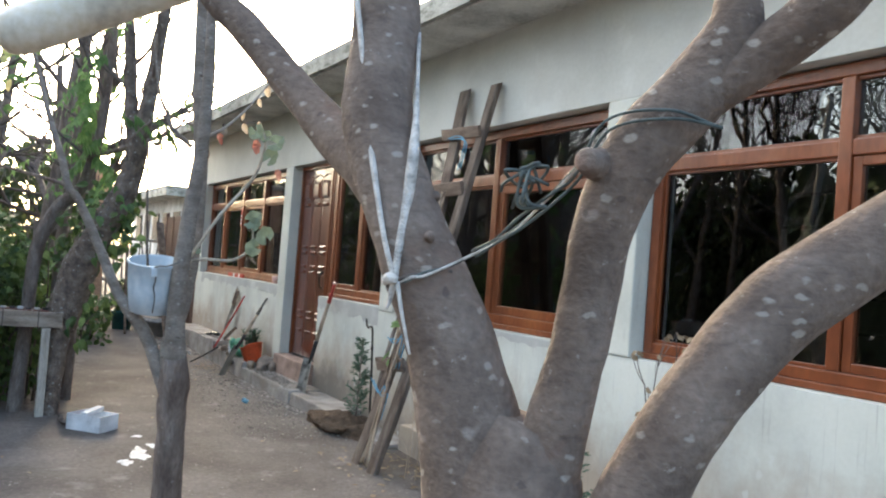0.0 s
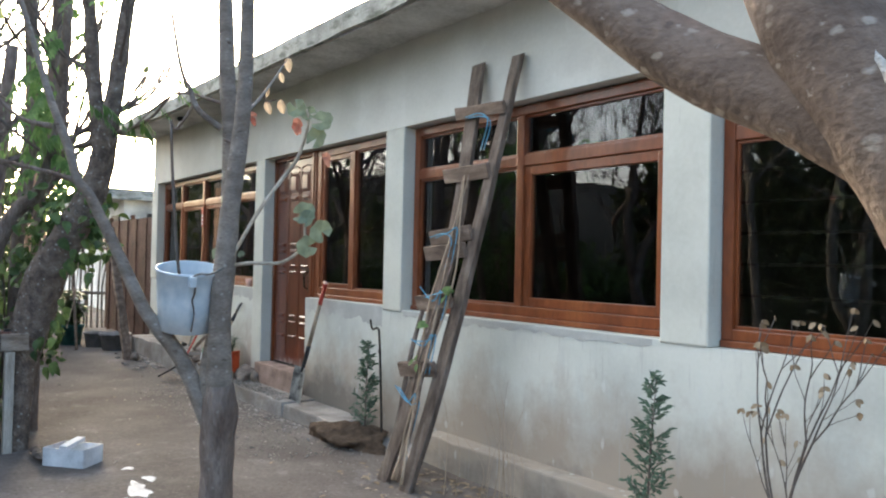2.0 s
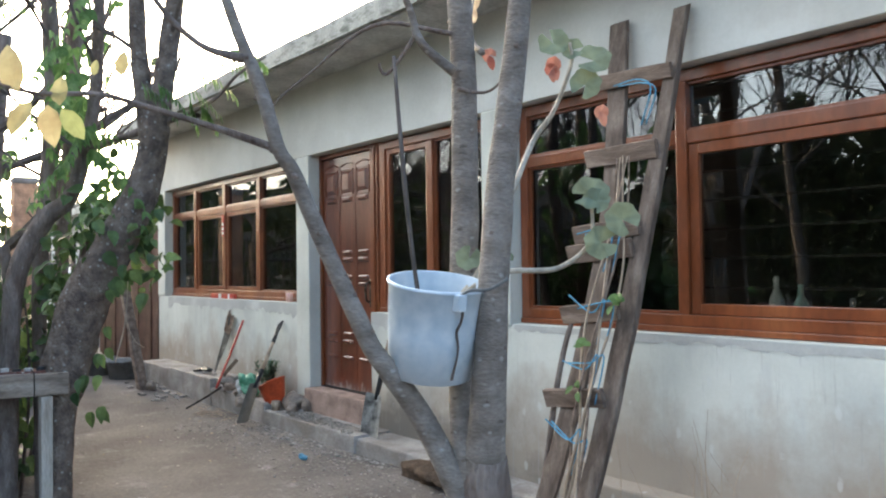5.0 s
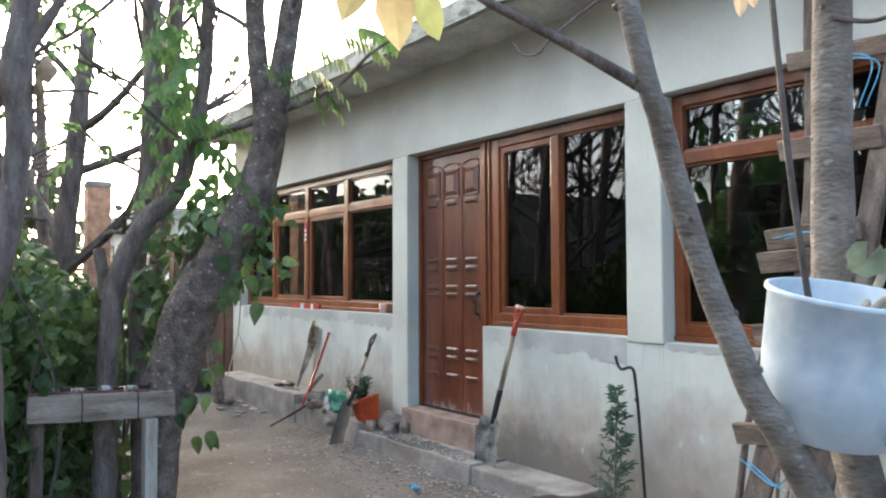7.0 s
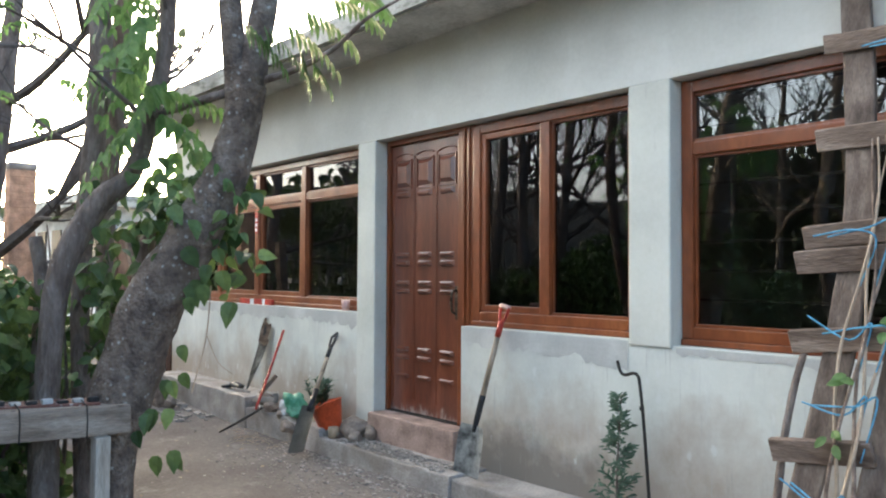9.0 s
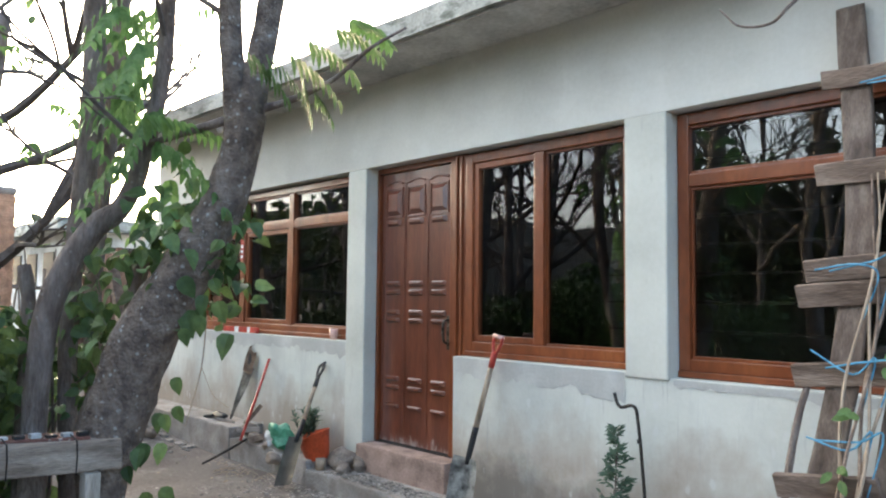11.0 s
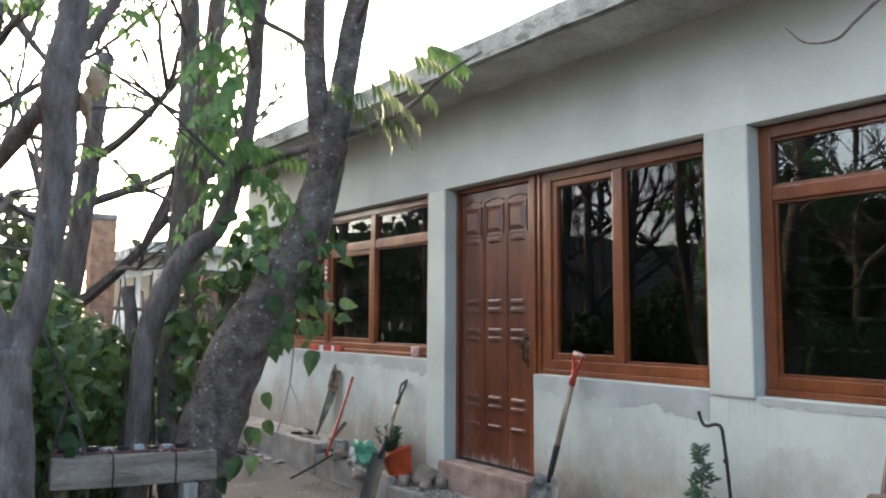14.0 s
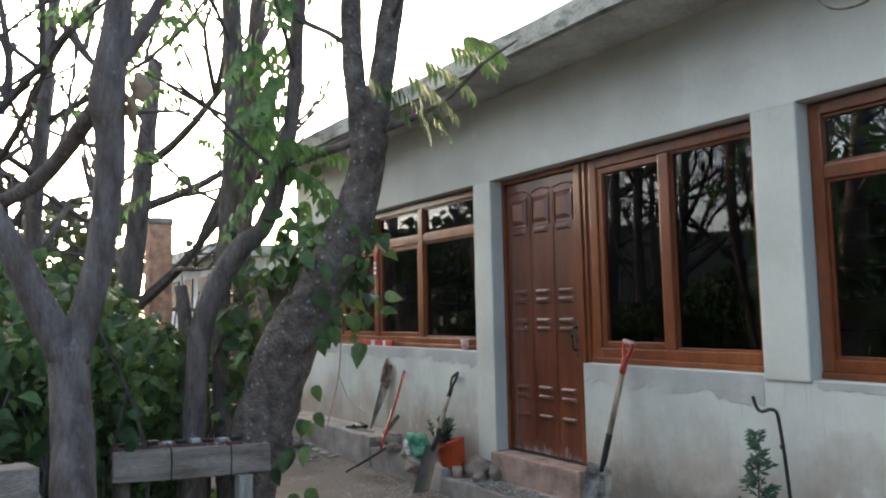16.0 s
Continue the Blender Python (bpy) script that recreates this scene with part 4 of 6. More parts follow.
TWIGS = ([(4.681, -2.763, 1.665, 0.0097), (4.684, -2.905, 1.696, 0.0067), (4.692, -3.033, 1.717, 0.0055), (4.718, -3.124, 1.724, 0.0048), (4.739, -3.232, 1.708, 0.0037), (4.775, -3.322, 1.712, 0.0031), (4.764, -3.402, 1.726, 0.0027)],
         [(4.715, -2.848, 1.835, 0.0105), (4.714, -2.929, 1.846, 0.0072), (4.701, -2.991, 1.894, 0.0062), (4.702, -3.044, 1.955, 0.0052)],
         [(4.694, -2.265, 1.90, 0.013), (4.664, -2.345, 1.968, 0.0105), (4.665, -2.380, 2.042, 0.009), (4.672, -2.419, 2.124, 0.0075), (4.67, -2.47, 2.4, 0.004)],
         [(4.662, -2.355, 2.0, 0.0056), (4.627, -2.375, 1.945, 0.005), (4.589, -2.398, 1.898, 0.0045), (4.580, -2.413, 1.909, 0.004), (4.582, -2.418, 1.924, 0.003)],
         [(4.690, -2.250, 1.86, 0.006), (4.750, -2.215, 1.845, 0.004), (4.810, -2.215, 1.86, 0.003), (4.850, -2.235, 1.9, 0.003)],
         [(4.690, -2.265, 2.0, 0.007), (4.500, -2.375, 2.05, 0.0055), (4.325, -2.487, 1.930, 0.0034), (4.285, -2.545, 1.872, 0.0026), (4.257, -2.55, 1.85, 0.0022), (4.21, -2.55, 1.858, 0.0018), (4.178, -2.55, 1.892, 0.0012)])
TWIGS += ([(4.74, -2.21, 1.95, 0.009), (4.56, -2.08, 2.04, 0.007), (4.39, -1.94, 2.17, 0.0055), (4.24, -1.78, 2.36, 0.003)],
          [(4.45, -1.99, 2.12, 0.004), (4.33, -1.93, 2.11, 0.003), (4.22, -1.83, 2.15, 0.002)])
for k, pts in enumerate(TWIGS):
    limb("twig", pts, M_PALE if k in (2, 6) else M_STEM, tb, 8, 6, 0.1, k)
rng = random.Random(11)
for line, count in ((B_FRONT, 7), (B_REAR, 7), (B_LEFT, 9)):
    q = spline(line, 8)
    for k in range(count):
        row = q[int((k + 0.5) / count * (len(q) - 16)) + 6]
        bm = bmesh.new()
        a = rng.uniform(-2.6, 0.6)
        lump(bm, (row[0] + math.cos(a) * row[3] * 0.85, row[1] + math.sin(a) * row[3] * 0.85, row[2]), (0.009, 0.009, 0.008), k, 1)
        part("knot", bm, M_STEM, tb, "", True)
V, F = [], []
for c, s in (((4.751, -3.306, 1.70), 0.06), ((4.766, -3.264, 1.70), 0.085), ((4.745, -3.197, 1.69), 0.055), ((4.705, -3.131, 1.76), 0.03), ((4.728, -3.09, 1.76), 0.05)):
    leaf_geo(V, F, c, (rng.uniform(-0.2, 0.2), rng.uniform(-0.3, 0.3), 0.9), (0.7, -0.6, 0), s, "oval")
for c, s in (((4.765, -3.22, 1.685), 0.07), ((4.786, -3.30, 1.69), 0.055), ((4.776, -3.247, 1.685), 0.065), ((4.77, -3.2, 1.68), 0.06)):
    leaf_geo(V, F, c, (0.1, rng.uniform(-0.9, 0.5), -0.7), (0.7, -0.5, 0.4), s, "oval")
for _ in range(30):
    leaf_geo(V, F, (4.72 + rng.uniform(-0.1, 0.1), -3.0 + rng.uniform(-0.4, 0.1), 2.05 + rng.uniform(-0.05, 0.4)), (rng.uniform(-1, 1), rng.uniform(-1, 1), -0.4), (0.5, -0.5, 0.7), rng.uniform(0.05, 0.08), "oval")
crown(tb, (V, F), M_YEL, "leaves", "large yellowing leaves on thin twigs")
V, F = [], []
for c, q in (((4.24, -1.82, 2.15), 0.07), ((4.33, -1.93, 2.11), 0.06), ((4.25, -1.79, 2.35), 0.07), ((4.4, -1.95, 2.16), 0.05), ((4.3, -1.85, 2.26), 0.05)):
    leaf_geo(V, F, c, (rng.uniform(-0.3, 0.3), rng.uniform(-0.3, 0.3), -0.9), (0.7, -0.6, 0.2), q, "oval", 0.5)
crown(tb, (V, F), M_DRY, "dry_leaves", "pale dry curled leaves")

bucket = thing("bucket", (4.698, -2.373, 1.147), "pale blue-white plastic bucket wired to the tree stem", "bucket")
bm = bmesh.new()
BX, BY = 4.698, -2.373
lathe(bm, [(0.0, 1.147), (0.0915, 1.147), (0.0994, 1.1497), (0.1083, 1.2577), (0.1133, 1.3603), (0.1183, 1.3648), (0.1183, 1.3711), (0.1133, 1.3729), (0.1093, 1.3693), (0.1034, 1.2577), (0.0954, 1.1559), (0.0, 1.1542)], (BX, BY, 0), 40)
part("body", bm, M_BUCKET, bucket, "", True)
bm = bmesh.new()
tube(bm, [(BX + 0.119, BY - 0.03, 1.368, 0.003), (BX + 0.13, BY - 0.01, 1.38, 0.004), (BX + 0.155, BY + 0.02, 1.386, 0.004), (BX + 0.17, BY + 0.06, 1.41, 0.004)], 6, 5)
part("handle_wire", bm, M_STEEL, bucket)
bm = bmesh.new()
tube(bm, [(BX + 0.119, BY - 0.018, 1.368, 0.004), (BX + 0.119, BY - 0.02, 1.31, 0.003), (BX + 0.111, BY - 0.024, 1.28, 0.0035), (BX + 0.112, BY - 0.016, 1.236, 0.003), (BX + 0.104, BY - 0.02, 1.166, 0.003)], 6, 5, 0.3)
part("wire_twist", bm, M_TWIG, bucket, "dark twisted cord hanging down the side")
bm = bmesh.new()
box(bm, BX + 0.106, BX + 0.127, BY - 0.04, BY - 0.015, 1.33, 1.37, 0.004)
part("lug", bm, M_BUCKET, bucket)
bm = bmesh.new()
lathe(bm, [(0.0, 1.29), (0.104, 1.29)], (BX, BY, 0), 32)
part("soil", bm, M_ROCK, bucket)
bucket.rotation_mode = "QUATERNION"
bucket.rotation_quaternion = Matrix.Rotation(math.radians(12.5), 4, Vector((0.22, 0.975, 0))).to_quaternion()
bucket.location = (4.72, -2.366, 1.128)
bm = bmesh.new()
tube(bm, [(4.71, -2.385, 1.31, 0.006), (4.71, -2.41, 1.348, 0.0057), (4.69, -2.43, 1.6, 0.006), (4.672, -2.445, 1.912, 0.0045)], 7, 4, 0.1)
bmesh.ops.translate(bm, verts=bm.verts, vec=(0.012, 0.01, -0.027))
solo("stick", bm, M_TWIG, (4.72, -2.375, 1.283), "thin dark stick standing in the blue bucket", "stick", smooth=True)

ger = thing("geranium", (4.72, -2.32, 1.31), "leggy geranium with round leaves growing from the bucket", "plant")
for pts in ([(4.72, -2.32, 1.305, 0.008), (4.775, -2.262, 1.37, 0.0076), (4.80, -2.19, 1.393, 0.0072), (4.854, -2.079, 1.399, 0.0067), (4.906, -2.019, 1.462, 0.0054), (4.916, -2.019, 1.56, 0.004)],
            [(4.72, -2.32, 1.305, 0.008), (4.745, -2.24, 1.40, 0.0077), (4.742, -2.128, 1.589, 0.0075), (4.70, -2.0, 1.745, 0.008), (4.745, -1.965, 1.825, 0.0065), (4.80, -1.955, 1.94, 0.005), (4.81, -1.97, 1.995, 0.004)]):
    limb("stalk", pts, M_STALK, ger, 8, 7, 0.08)


def round_leaf(V, F, c, face, r, seed):
    """A scalloped round leaf, cupped and slit at its stalk."""
    face = Vector(face).normalized()
    s = face.orthogonal().normalized()
    t = face.cross(s)
    k = len(V)
    V.append(tuple(Vector(c) - face * r * 0.2))
    n = 24
    for i in range(n):
        a = 2 * math.pi * i / n * 0.94 + seed
        rr = r * (0.95 + 0.05 * math.cos(7 * a))
        V.append(tuple(Vector(c) + s * rr * math.cos(a) + t * rr * math.sin(a) + face * r * 0.12 * math.sin(3 * a + seed)))
    for i in range(n - 1):
        F.append((k, k + 1 + i, k + 2 + i))


for i, (c, r) in enumerate((((4.915, -2.022, 1.585), 0.048), ((4.93, -2.02, 1.565), 0.036), ((4.981, -1.985, 1.517), 0.045), ((4.942, -2.018, 1.461), 0.044), ((4.735, -2.270, 1.428), 0.034), ((4.776, -1.997, 2.0), 0.042), ((4.852, -1.923, 1.95), 0.047), ((4.835, -1.939, 1.885), 0.044), ((4.829, -2.226, 1.426), 0.014), ((4.81, -1.96, 1.98), 0.032))):
    V, F = [], []
    round_leaf(V, F, c, (0.6, -0.7, random.uniform(0.0, 0.5)), r, i)
    crown(ger, (V, F), M_GER, "leaf")
V, F = [], []
for i, (c, r) in enumerate((((4.764, -1.984, 1.944), 0.022), ((4.858, -1.904, 1.81), 0.02), ((4.67, -2.13, 1.965), 0.02), ((4.76, -1.99, 1.93), 0.018))):
    round_leaf(V, F, c, (0.5, -0.6, -0.4), r, i)
    leaf_geo(V, F, c, (0.2, 0.1, -1), (0.6, -0.7, 0), r * 2, "oval")
crown(ger, (V, F), M_RED, "wilted_leaves", "wilted pink-red and brown leaves")


ger.location += Vector((0.01, 0.01, -0.025))
tb.location += Vector((-0.012, 0.02, -0.025))


# ---- trees and hedge on the far side of the yard ----
tc_ = tree("tree", (1.3, -2.42, 0), "leaning rough-barked tree with lichen and climbing leaves")
C_T = [(1.33, -2.43, -0.1, 0.085), (1.328, -2.425, 0.161, 0.08), (1.28, -2.41, 0.535, 0.095), (1.255, -2.385, 0.728, 0.128), (1.265, -2.325, 0.977, 0.138), (1.343, -2.270, 1.237, 0.133), (1.486, -2.162, 1.518, 0.115), (1.553, -2.042, 1.799, 0.098), (1.598, -1.987, 2.023, 0.088), (1.644, -1.961, 2.244, 0.078)]
C_1 = [(1.605, -1.975, 2.05, 0.075), (1.615, -2.02, 2.379, 0.056), (1.632, -2.058, 2.649, 0.0507), (1.709, -2.104, 3.025, 0.0453), (1.723, -2.164, 3.540, 0.0317), (1.8, -2.2, 4.2, 0.02)]
C_2 = [(1.635, -1.965, 2.2, 0.075), (1.689, -1.936, 2.489, 0.0619), (1.738, -1.913, 2.759, 0.0567), (1.868, -1.900, 3.156, 0.0453), (1.960, -1.841, 3.673, 0.0285), (2.0, -1.8, 4.3, 0.02)]
limb("trunk", C_T, M_ROUGH, tc_, 20, 7, 0.1, 1)
limb("limb", C_1, M_ROUGH, tc_, 14, 6, 0.1, 2)
limb("limb", C_2, M_ROUGH, tc_, 14, 6, 0.1, 3)
C_B = [(1.66, -1.95, 2.245, 0.02), (1.803, -1.825, 2.301, 0.0144), (1.986, -1.739, 2.371, 0.0112), (2.167, -1.693, 2.470, 0.0082), (2.278, -1.578, 2.566, 0.0055)]
C_B0 = [(1.64, -1.97, 2.235, 0.022), (1.552, -2.070, 2.190, 0.0206), (1.395, -2.171, 2.148, 0.0181), (1.258, -2.240, 2.118, 0.0124)]
limb("branch", C_B, M_STEM, tc_, 8, 6, 0.1, 4)
limb("branch", C_B0, M_STEM, tc_, 8, 6, 0.1, 5)
rng = random.Random(21)
bm = bmesh.new()
tips = []
for p, d in (((1.72, -2.1, 3.1), (0.5, -0.6, 0.5)), ((1.73, -2.16, 3.5), (-0.6, -0.2, 0.6)), ((1.9, -1.88, 3.3), (0.5, 0.4, 0.5)), ((1.95, -1.84, 3.7), (0.3, -0.3, 0.7)), ((1.63, -2.06, 2.65), (-0.7, -0.3, 0.4)), ((1.74, -1.91, 2.75), (0.7, -0.2, 0.35))):
    branches(bm, p, d, 0.016, 0.5, 2, tips, rng, 5, 0.6)
tagged(part("twig_mass", bm, M_TWIG, tc_), kind="stuff")
V, F = [], []
for a, w, ln in (((1.95, -2.16, 2.41), (0.2, 0.5, -0.2), 0.2), ((1.95, -2.07, 2.42), (0.3, 0.5, -0.25), 0.2), ((1.95, -1.96, 2.44), (0.2, 0.5, -0.1), 0.24), ((1.95, -1.87, 2.52), (0.2, 0.6, 0.0), 0.24), ((1.97, -1.74, 2.6), (0.2, 0.6, 0.1), 0.24), ((1.97, -1.66, 2.66), (0.1, 0.7, 0.2), 0.24), ((1.95, -1.885, 2.36), (0.1, 0.2, -0.5), 0.12), ((1.9, -1.8, 2.34), (0.3, 0.4, -0.4), 0.12),
                 ((1.26, -2.24, 2.12), (0.5, 0.25, -0.25), 0.5), ((1.28, -2.24, 2.13), (0.75, 0.3, -0.2), 0.52), ((1.3, -2.2, 2.1), (0.4, 0.6, -0.3), 0.4), ((1.3, -2.25, 2.45), (-0.3, -0.3, -0.3), 0.3), ((1.25, -2.2, 2.3), (0.3, -0.5, -0.4), 0.3), ((1.2, -2.25, 2.6), (0.5, -0.4, -0.2), 0.34), ((1.1, -2.3, 2.5), (0.3, -0.6, -0.3), 0.34), ((1.05, -2.3, 2.8), (0.5, -0.5, -0.2), 0.34), ((0.95, -2.35, 2.3), (-0.2, -0.7, -0.3), 0.3), ((1.2, -2.2, 3.0), (0.6, -0.3, -0.1), 0.34)):
    feather(V, F, a, w, ln, 9, 0.105)
feather(V, F, (1.46, -2.38, 2.2), (0.05, 1, 0.08), 0.5, 15, 0.125, "leaflet", 0.3)
for p, d in tips:
    if rng.random() < 0.35:
        feather(V, F, p, d + Vector((0, 0, -0.3)), 0.22, 5, 0.06)
crown(tc_, (V, F), M_FERN, "crown", "light green drooping feathered leaves")
V, F = [], []
for _ in range(300):
    c = Vector((1.38 + rng.gauss(0, 0.14), -2.10 + rng.gauss(0, 0.12), 1.63 + rng.gauss(0, 0.14)))
    leaf_geo(V, F, c, (rng.uniform(-0.8, 0.9), rng.uniform(-0.9, 0.6), -rng.uniform(-0.15, 1.0)), (rng.uniform(-0.2, 0.9), rng.uniform(-0.9, 0.2), rng.uniform(0.1, 1.0)), rng.uniform(0.055, 0.105), "ovate", rng.uniform(0.1, 0.4), rng.uniform(0.1, 0.45))
for c, n_, s in (((1.6, -2.1, 1.4), 7, 0.1), ((1.5, -2.17, 1.05), 1, 0.075), ((1.46, -2.26, 0.82), 6, 0.085), ((1.49, -2.28, 0.62), 4, 0.08)):
    for _ in range(n_):
        leaf_geo(V, F, Vector(c) + Vector((rng.gauss(0, 0.05), rng.gauss(0, 0.05), rng.gauss(0, 0.06))), (rng.uniform(-0.2, 0.6), rng.uniform(-0.6, 0.3), -1), (0.6, -0.7, 0.4), s * rng.uniform(0.75, 1.2), "ovate", rng.uniform(0.1, 0.4))
crown(tc_, (V, F), M_LEAF, "climbing_leaves", "dark green heart-shaped climbing leaves")
bm = bmesh.new()
tube(bm, [(1.62, -2.12, 1.33, 0.003), (1.6, -2.13, 1.1, 0.003), (1.55, -2.17, 0.86, 0.003)], 5)
tube(bm, [(1.6, -2.13, 1.12, 0.002), (1.66, -2.1, 1.0, 0.002), (1.72, -2.06, 0.95, 0.002)], 5)
part("dry_tendril", bm, M_ASH, tc_, "pale dry hanging tendril")

td = tree("tree", (1.15, -2.65, 0), "cluster of dark brown slender stems beside the bench")
D_1 = [(1.153, -2.66, -0.1, 0.062), (1.153, -2.653, 0.188, 0.060), (1.042, -2.623, 0.695, 0.0538), (1.028, -2.611, 1.093, 0.0535), (1.049, -2.562, 1.438, 0.0563), (1.124, -2.437, 1.712, 0.0545), (1.172, -2.314, 1.846, 0.0466), (1.209, -2.238, 2.141, 0.0407), (1.252, -2.193, 2.491, 0.0380), (1.269, -2.183, 2.870, 0.0356), (1.367, -2.172, 3.564, 0.0271)]
D_2 = [(0.95, -2.42, -0.1, 0.045), (0.794, -2.399, 0.634, 0.0440), (0.70, -2.39, 1.058, 0.0450), (0.64, -2.37, 1.509, 0.0495), (0.62, -2.328, 1.911, 0.0541), (0.61, -2.292, 2.419, 0.0589), (0.62, -2.304, 2.915, 0.0563), (0.70, -2.359, 3.6, 0.0460)]
D_3 = [(0.72, -2.24, -0.1, 0.044), (0.613, -2.226, 0.753, 0.0424), (0.50, -2.216, 1.309, 0.0433), (0.44, -2.183, 1.823, 0.0479), (0.42, -2.138, 2.348, 0.0488), (0.46, -2.120, 2.962, 0.0498), (0.650, -2.118, 3.739, 0.0390)]
D_4 = [(0.9, -2.62, -0.1, 0.04), (0.728, -2.587, 0.768, 0.0373), (0.64, -2.557, 1.316, 0.0346), (0.60, -2.58, 1.56, 0.033)]
D_5 = [(1.05, -2.45, 0.3, 0.05), (0.95, -2.38, 0.8, 0.045), (1.02, -2.25, 1.2, 0.04), (1.12, -2.2, 1.6, 0.035)]
for k, pts in enumerate((D_1, D_2, D_3, D_4, D_5)):
    limb("stem", pts, M_STEM, td, 14, 6, 0.1, k + 10)
bm = bmesh.new()
tips = []
for p, d in (((1.26, -2.19, 2.6), (0.5, -0.5, 0.6)), ((1.27, -2.18, 2.9), (-0.5, -0.4, 0.6)), ((1.3, -2.17, 3.3), (0.5, 0.2, 0.6)), ((0.61, -2.3, 2.5), (-0.6, -0.5, 0.5)), ((0.62, -2.3, 2.9), (0.5, -0.6, 0.5)), ((0.44, -2.13, 2.6), (0.5, 0.5, 0.6)), ((0.46, -2.12, 3.0), (-0.6, -0.2, 0.5)), ((0.65, -2.12, 3.6), (0.1, -0.5, 0.8)), ((0.62, -2.32, 2.0), (-0.7, -0.4, 0.35)), ((1.2, -2.25, 2.1), (0.1, -0.7, 0.5))):
    branches(bm, p, d, 0.014, 0.5, 2, tips, rng, 5, 0.6)
tagged(part("twig_mass", bm, M_TWIG, td), kind="stuff")
V, F = [], []
for p, d in tips:
    if rng.random() < 0.75:
        feather(V, F, p, d + Vector((0, 0, -0.4)), 0.28, 6, 0.075)
for k in range(34):
    a = rng.uniform(0, 6.28)
    p = Vector((0.95 + rng.uniform(-0.35, 0.4), -2.25 + rng.uniform(-0.15, 0.12), rng.uniform(1.9, 3.1)))
    feather(V, F, p, (math.cos(a), math.sin(a), -0.5), rng.uniform(0.2, 0.32), 6, 0.085)
crown(td, (V, F), M_FERN, "crown")
V, F = [], []
for _ in range(230):
    c = (0.75 + rng.gauss(0, 0.22), -2.32 + rng.gauss(0, 0.08), 1.25 + rng.gauss(0, 0.22))
    leaf_geo(V, F, c, (rng.uniform(-0.8, 0.9), rng.uniform(-0.8, 0.5), -rng.uniform(-0.1, 1.0)), (rng.uniform(-0.2, 0.9), rng.uniform(-0.9, 0.2), rng.uniform(0.1, 1.0)), rng.uniform(0.05, 0.095), "ovate", rng.uniform(0.1, 0.4))
crown(td, (V, F), M_LEAF, "climbing_leaves", "dark green heart-shaped climbing leaves")

te = tree("tree", (2.2, -3.28, 0), "dark forked orchard tree with a torn bag on it")
for k, pts in enumerate(([(2.25, -3.28, -0.1, 0.085), (2.17, -3.279, 0.3, 0.075), (2.06, -3.273, 0.814, 0.0705), (1.95, -3.278, 1.139, 0.0662), (1.94, -3.288, 1.30, 0.066)],
                         [(1.94, -3.288, 1.26, 0.06), (1.929, -3.374, 1.443, 0.0513), (1.930, -3.444, 1.593, 0.0470), (1.944, -3.545, 1.773, 0.0427), (1.992, -3.690, 2.042, 0.0363), (2.0, -4.0, 2.6, 0.03), (2.1, -4.3, 3.3, 0.02)],
                         [(1.942, -3.279, 1.25, 0.06), (1.928, -3.219, 1.461, 0.0516), (1.923, -3.176, 1.718, 0.0500), (1.924, -3.162, 2.022, 0.054), (1.965, -3.181, 2.194, 0.062), (1.980, -3.159, 2.397, 0.0517), (2.006, -3.147, 2.597, 0.0457), (2.098, -3.132, 2.994, 0.0330), (2.2, -3.1, 3.6, 0.02)],
                         [(1.96, -3.18, 2.17, 0.04), (1.827, -3.233, 2.097, 0.0320), (1.579, -3.333, 1.943, 0.0316), (1.451, -3.472, 1.843, 0.0275), (1.339, -3.616, 1.784, 0.0232), (1.1, -3.9, 1.7, 0.015)],
                         [(1.99, -3.15, 2.28, 0.028), (2.045, -3.086, 2.390, 0.0221), (2.100, -3.033, 2.504, 0.0199), (2.189, -2.970, 2.668, 0.0155), (2.3, -2.9, 3.0, 0.01)],
                         [(1.925, -3.17, 1.76, 0.016), (1.86, -3.21, 1.85, 0.011), (1.82, -3.24, 1.98, 0.007)])):
    limb("trunk" if k == 0 else "limb", pts, M_STEM, te, 16, 7, 0.12, k + 20)
bm = bmesh.new()
tips = []
for p, d in (((2.0, -3.15, 2.5), (-0.6, 0.2, 0.5)), ((2.08, -3.13, 2.95), (0.4, 0.5, 0.5)), ((1.6, -3.32, 1.95), (-0.5, 0.2, 0.6)), ((1.45, -3.47, 1.85), (-0.5, -0.3, 0.5)), ((1.99, -3.69, 2.05), (-0.5, 0.1, 0.5)), ((2.0, -4.0, 2.6), (-0.6, 0.3, 0.4)), ((2.1, -3.03, 2.5), (0.4, 0.5, 0.3)), ((1.95, -3.17, 2.1), (-0.5, 0.6, 0.15))):
    branches(bm, p, d, 0.012, 0.42, 2, tips, rng, 5, 0.65)
tagged(part("twig_mass", bm, M_TWIG, te), kind="stuff")
V, F = [], []
for p, d in tips:
    if rng.random() < 0.2:
        leaf_geo(V, F, p, d, (0.6, -0.5, 0.6), 0.06, "oval")
crown(te, (V, F), M_LEAF, "leaves")
bm = bmesh.new()
for k, (a, s) in enumerate((((1.99, -3.075, 2.215), (0.03, 0.034, 0.05)), ((1.975, -3.1, 2.14), (0.03, 0.02, 0.05)), ((1.975, -3.09, 2.08), (0.014, 0.012, 0.035)))):
    lump(bm, a, s, k + 3, 3, 0.5)
solo("paper_bag", bm, M_DRY, (1.98, -3.09, 2.1), "torn yellowed paper bag caught on the trunk", "bag", smooth=True)


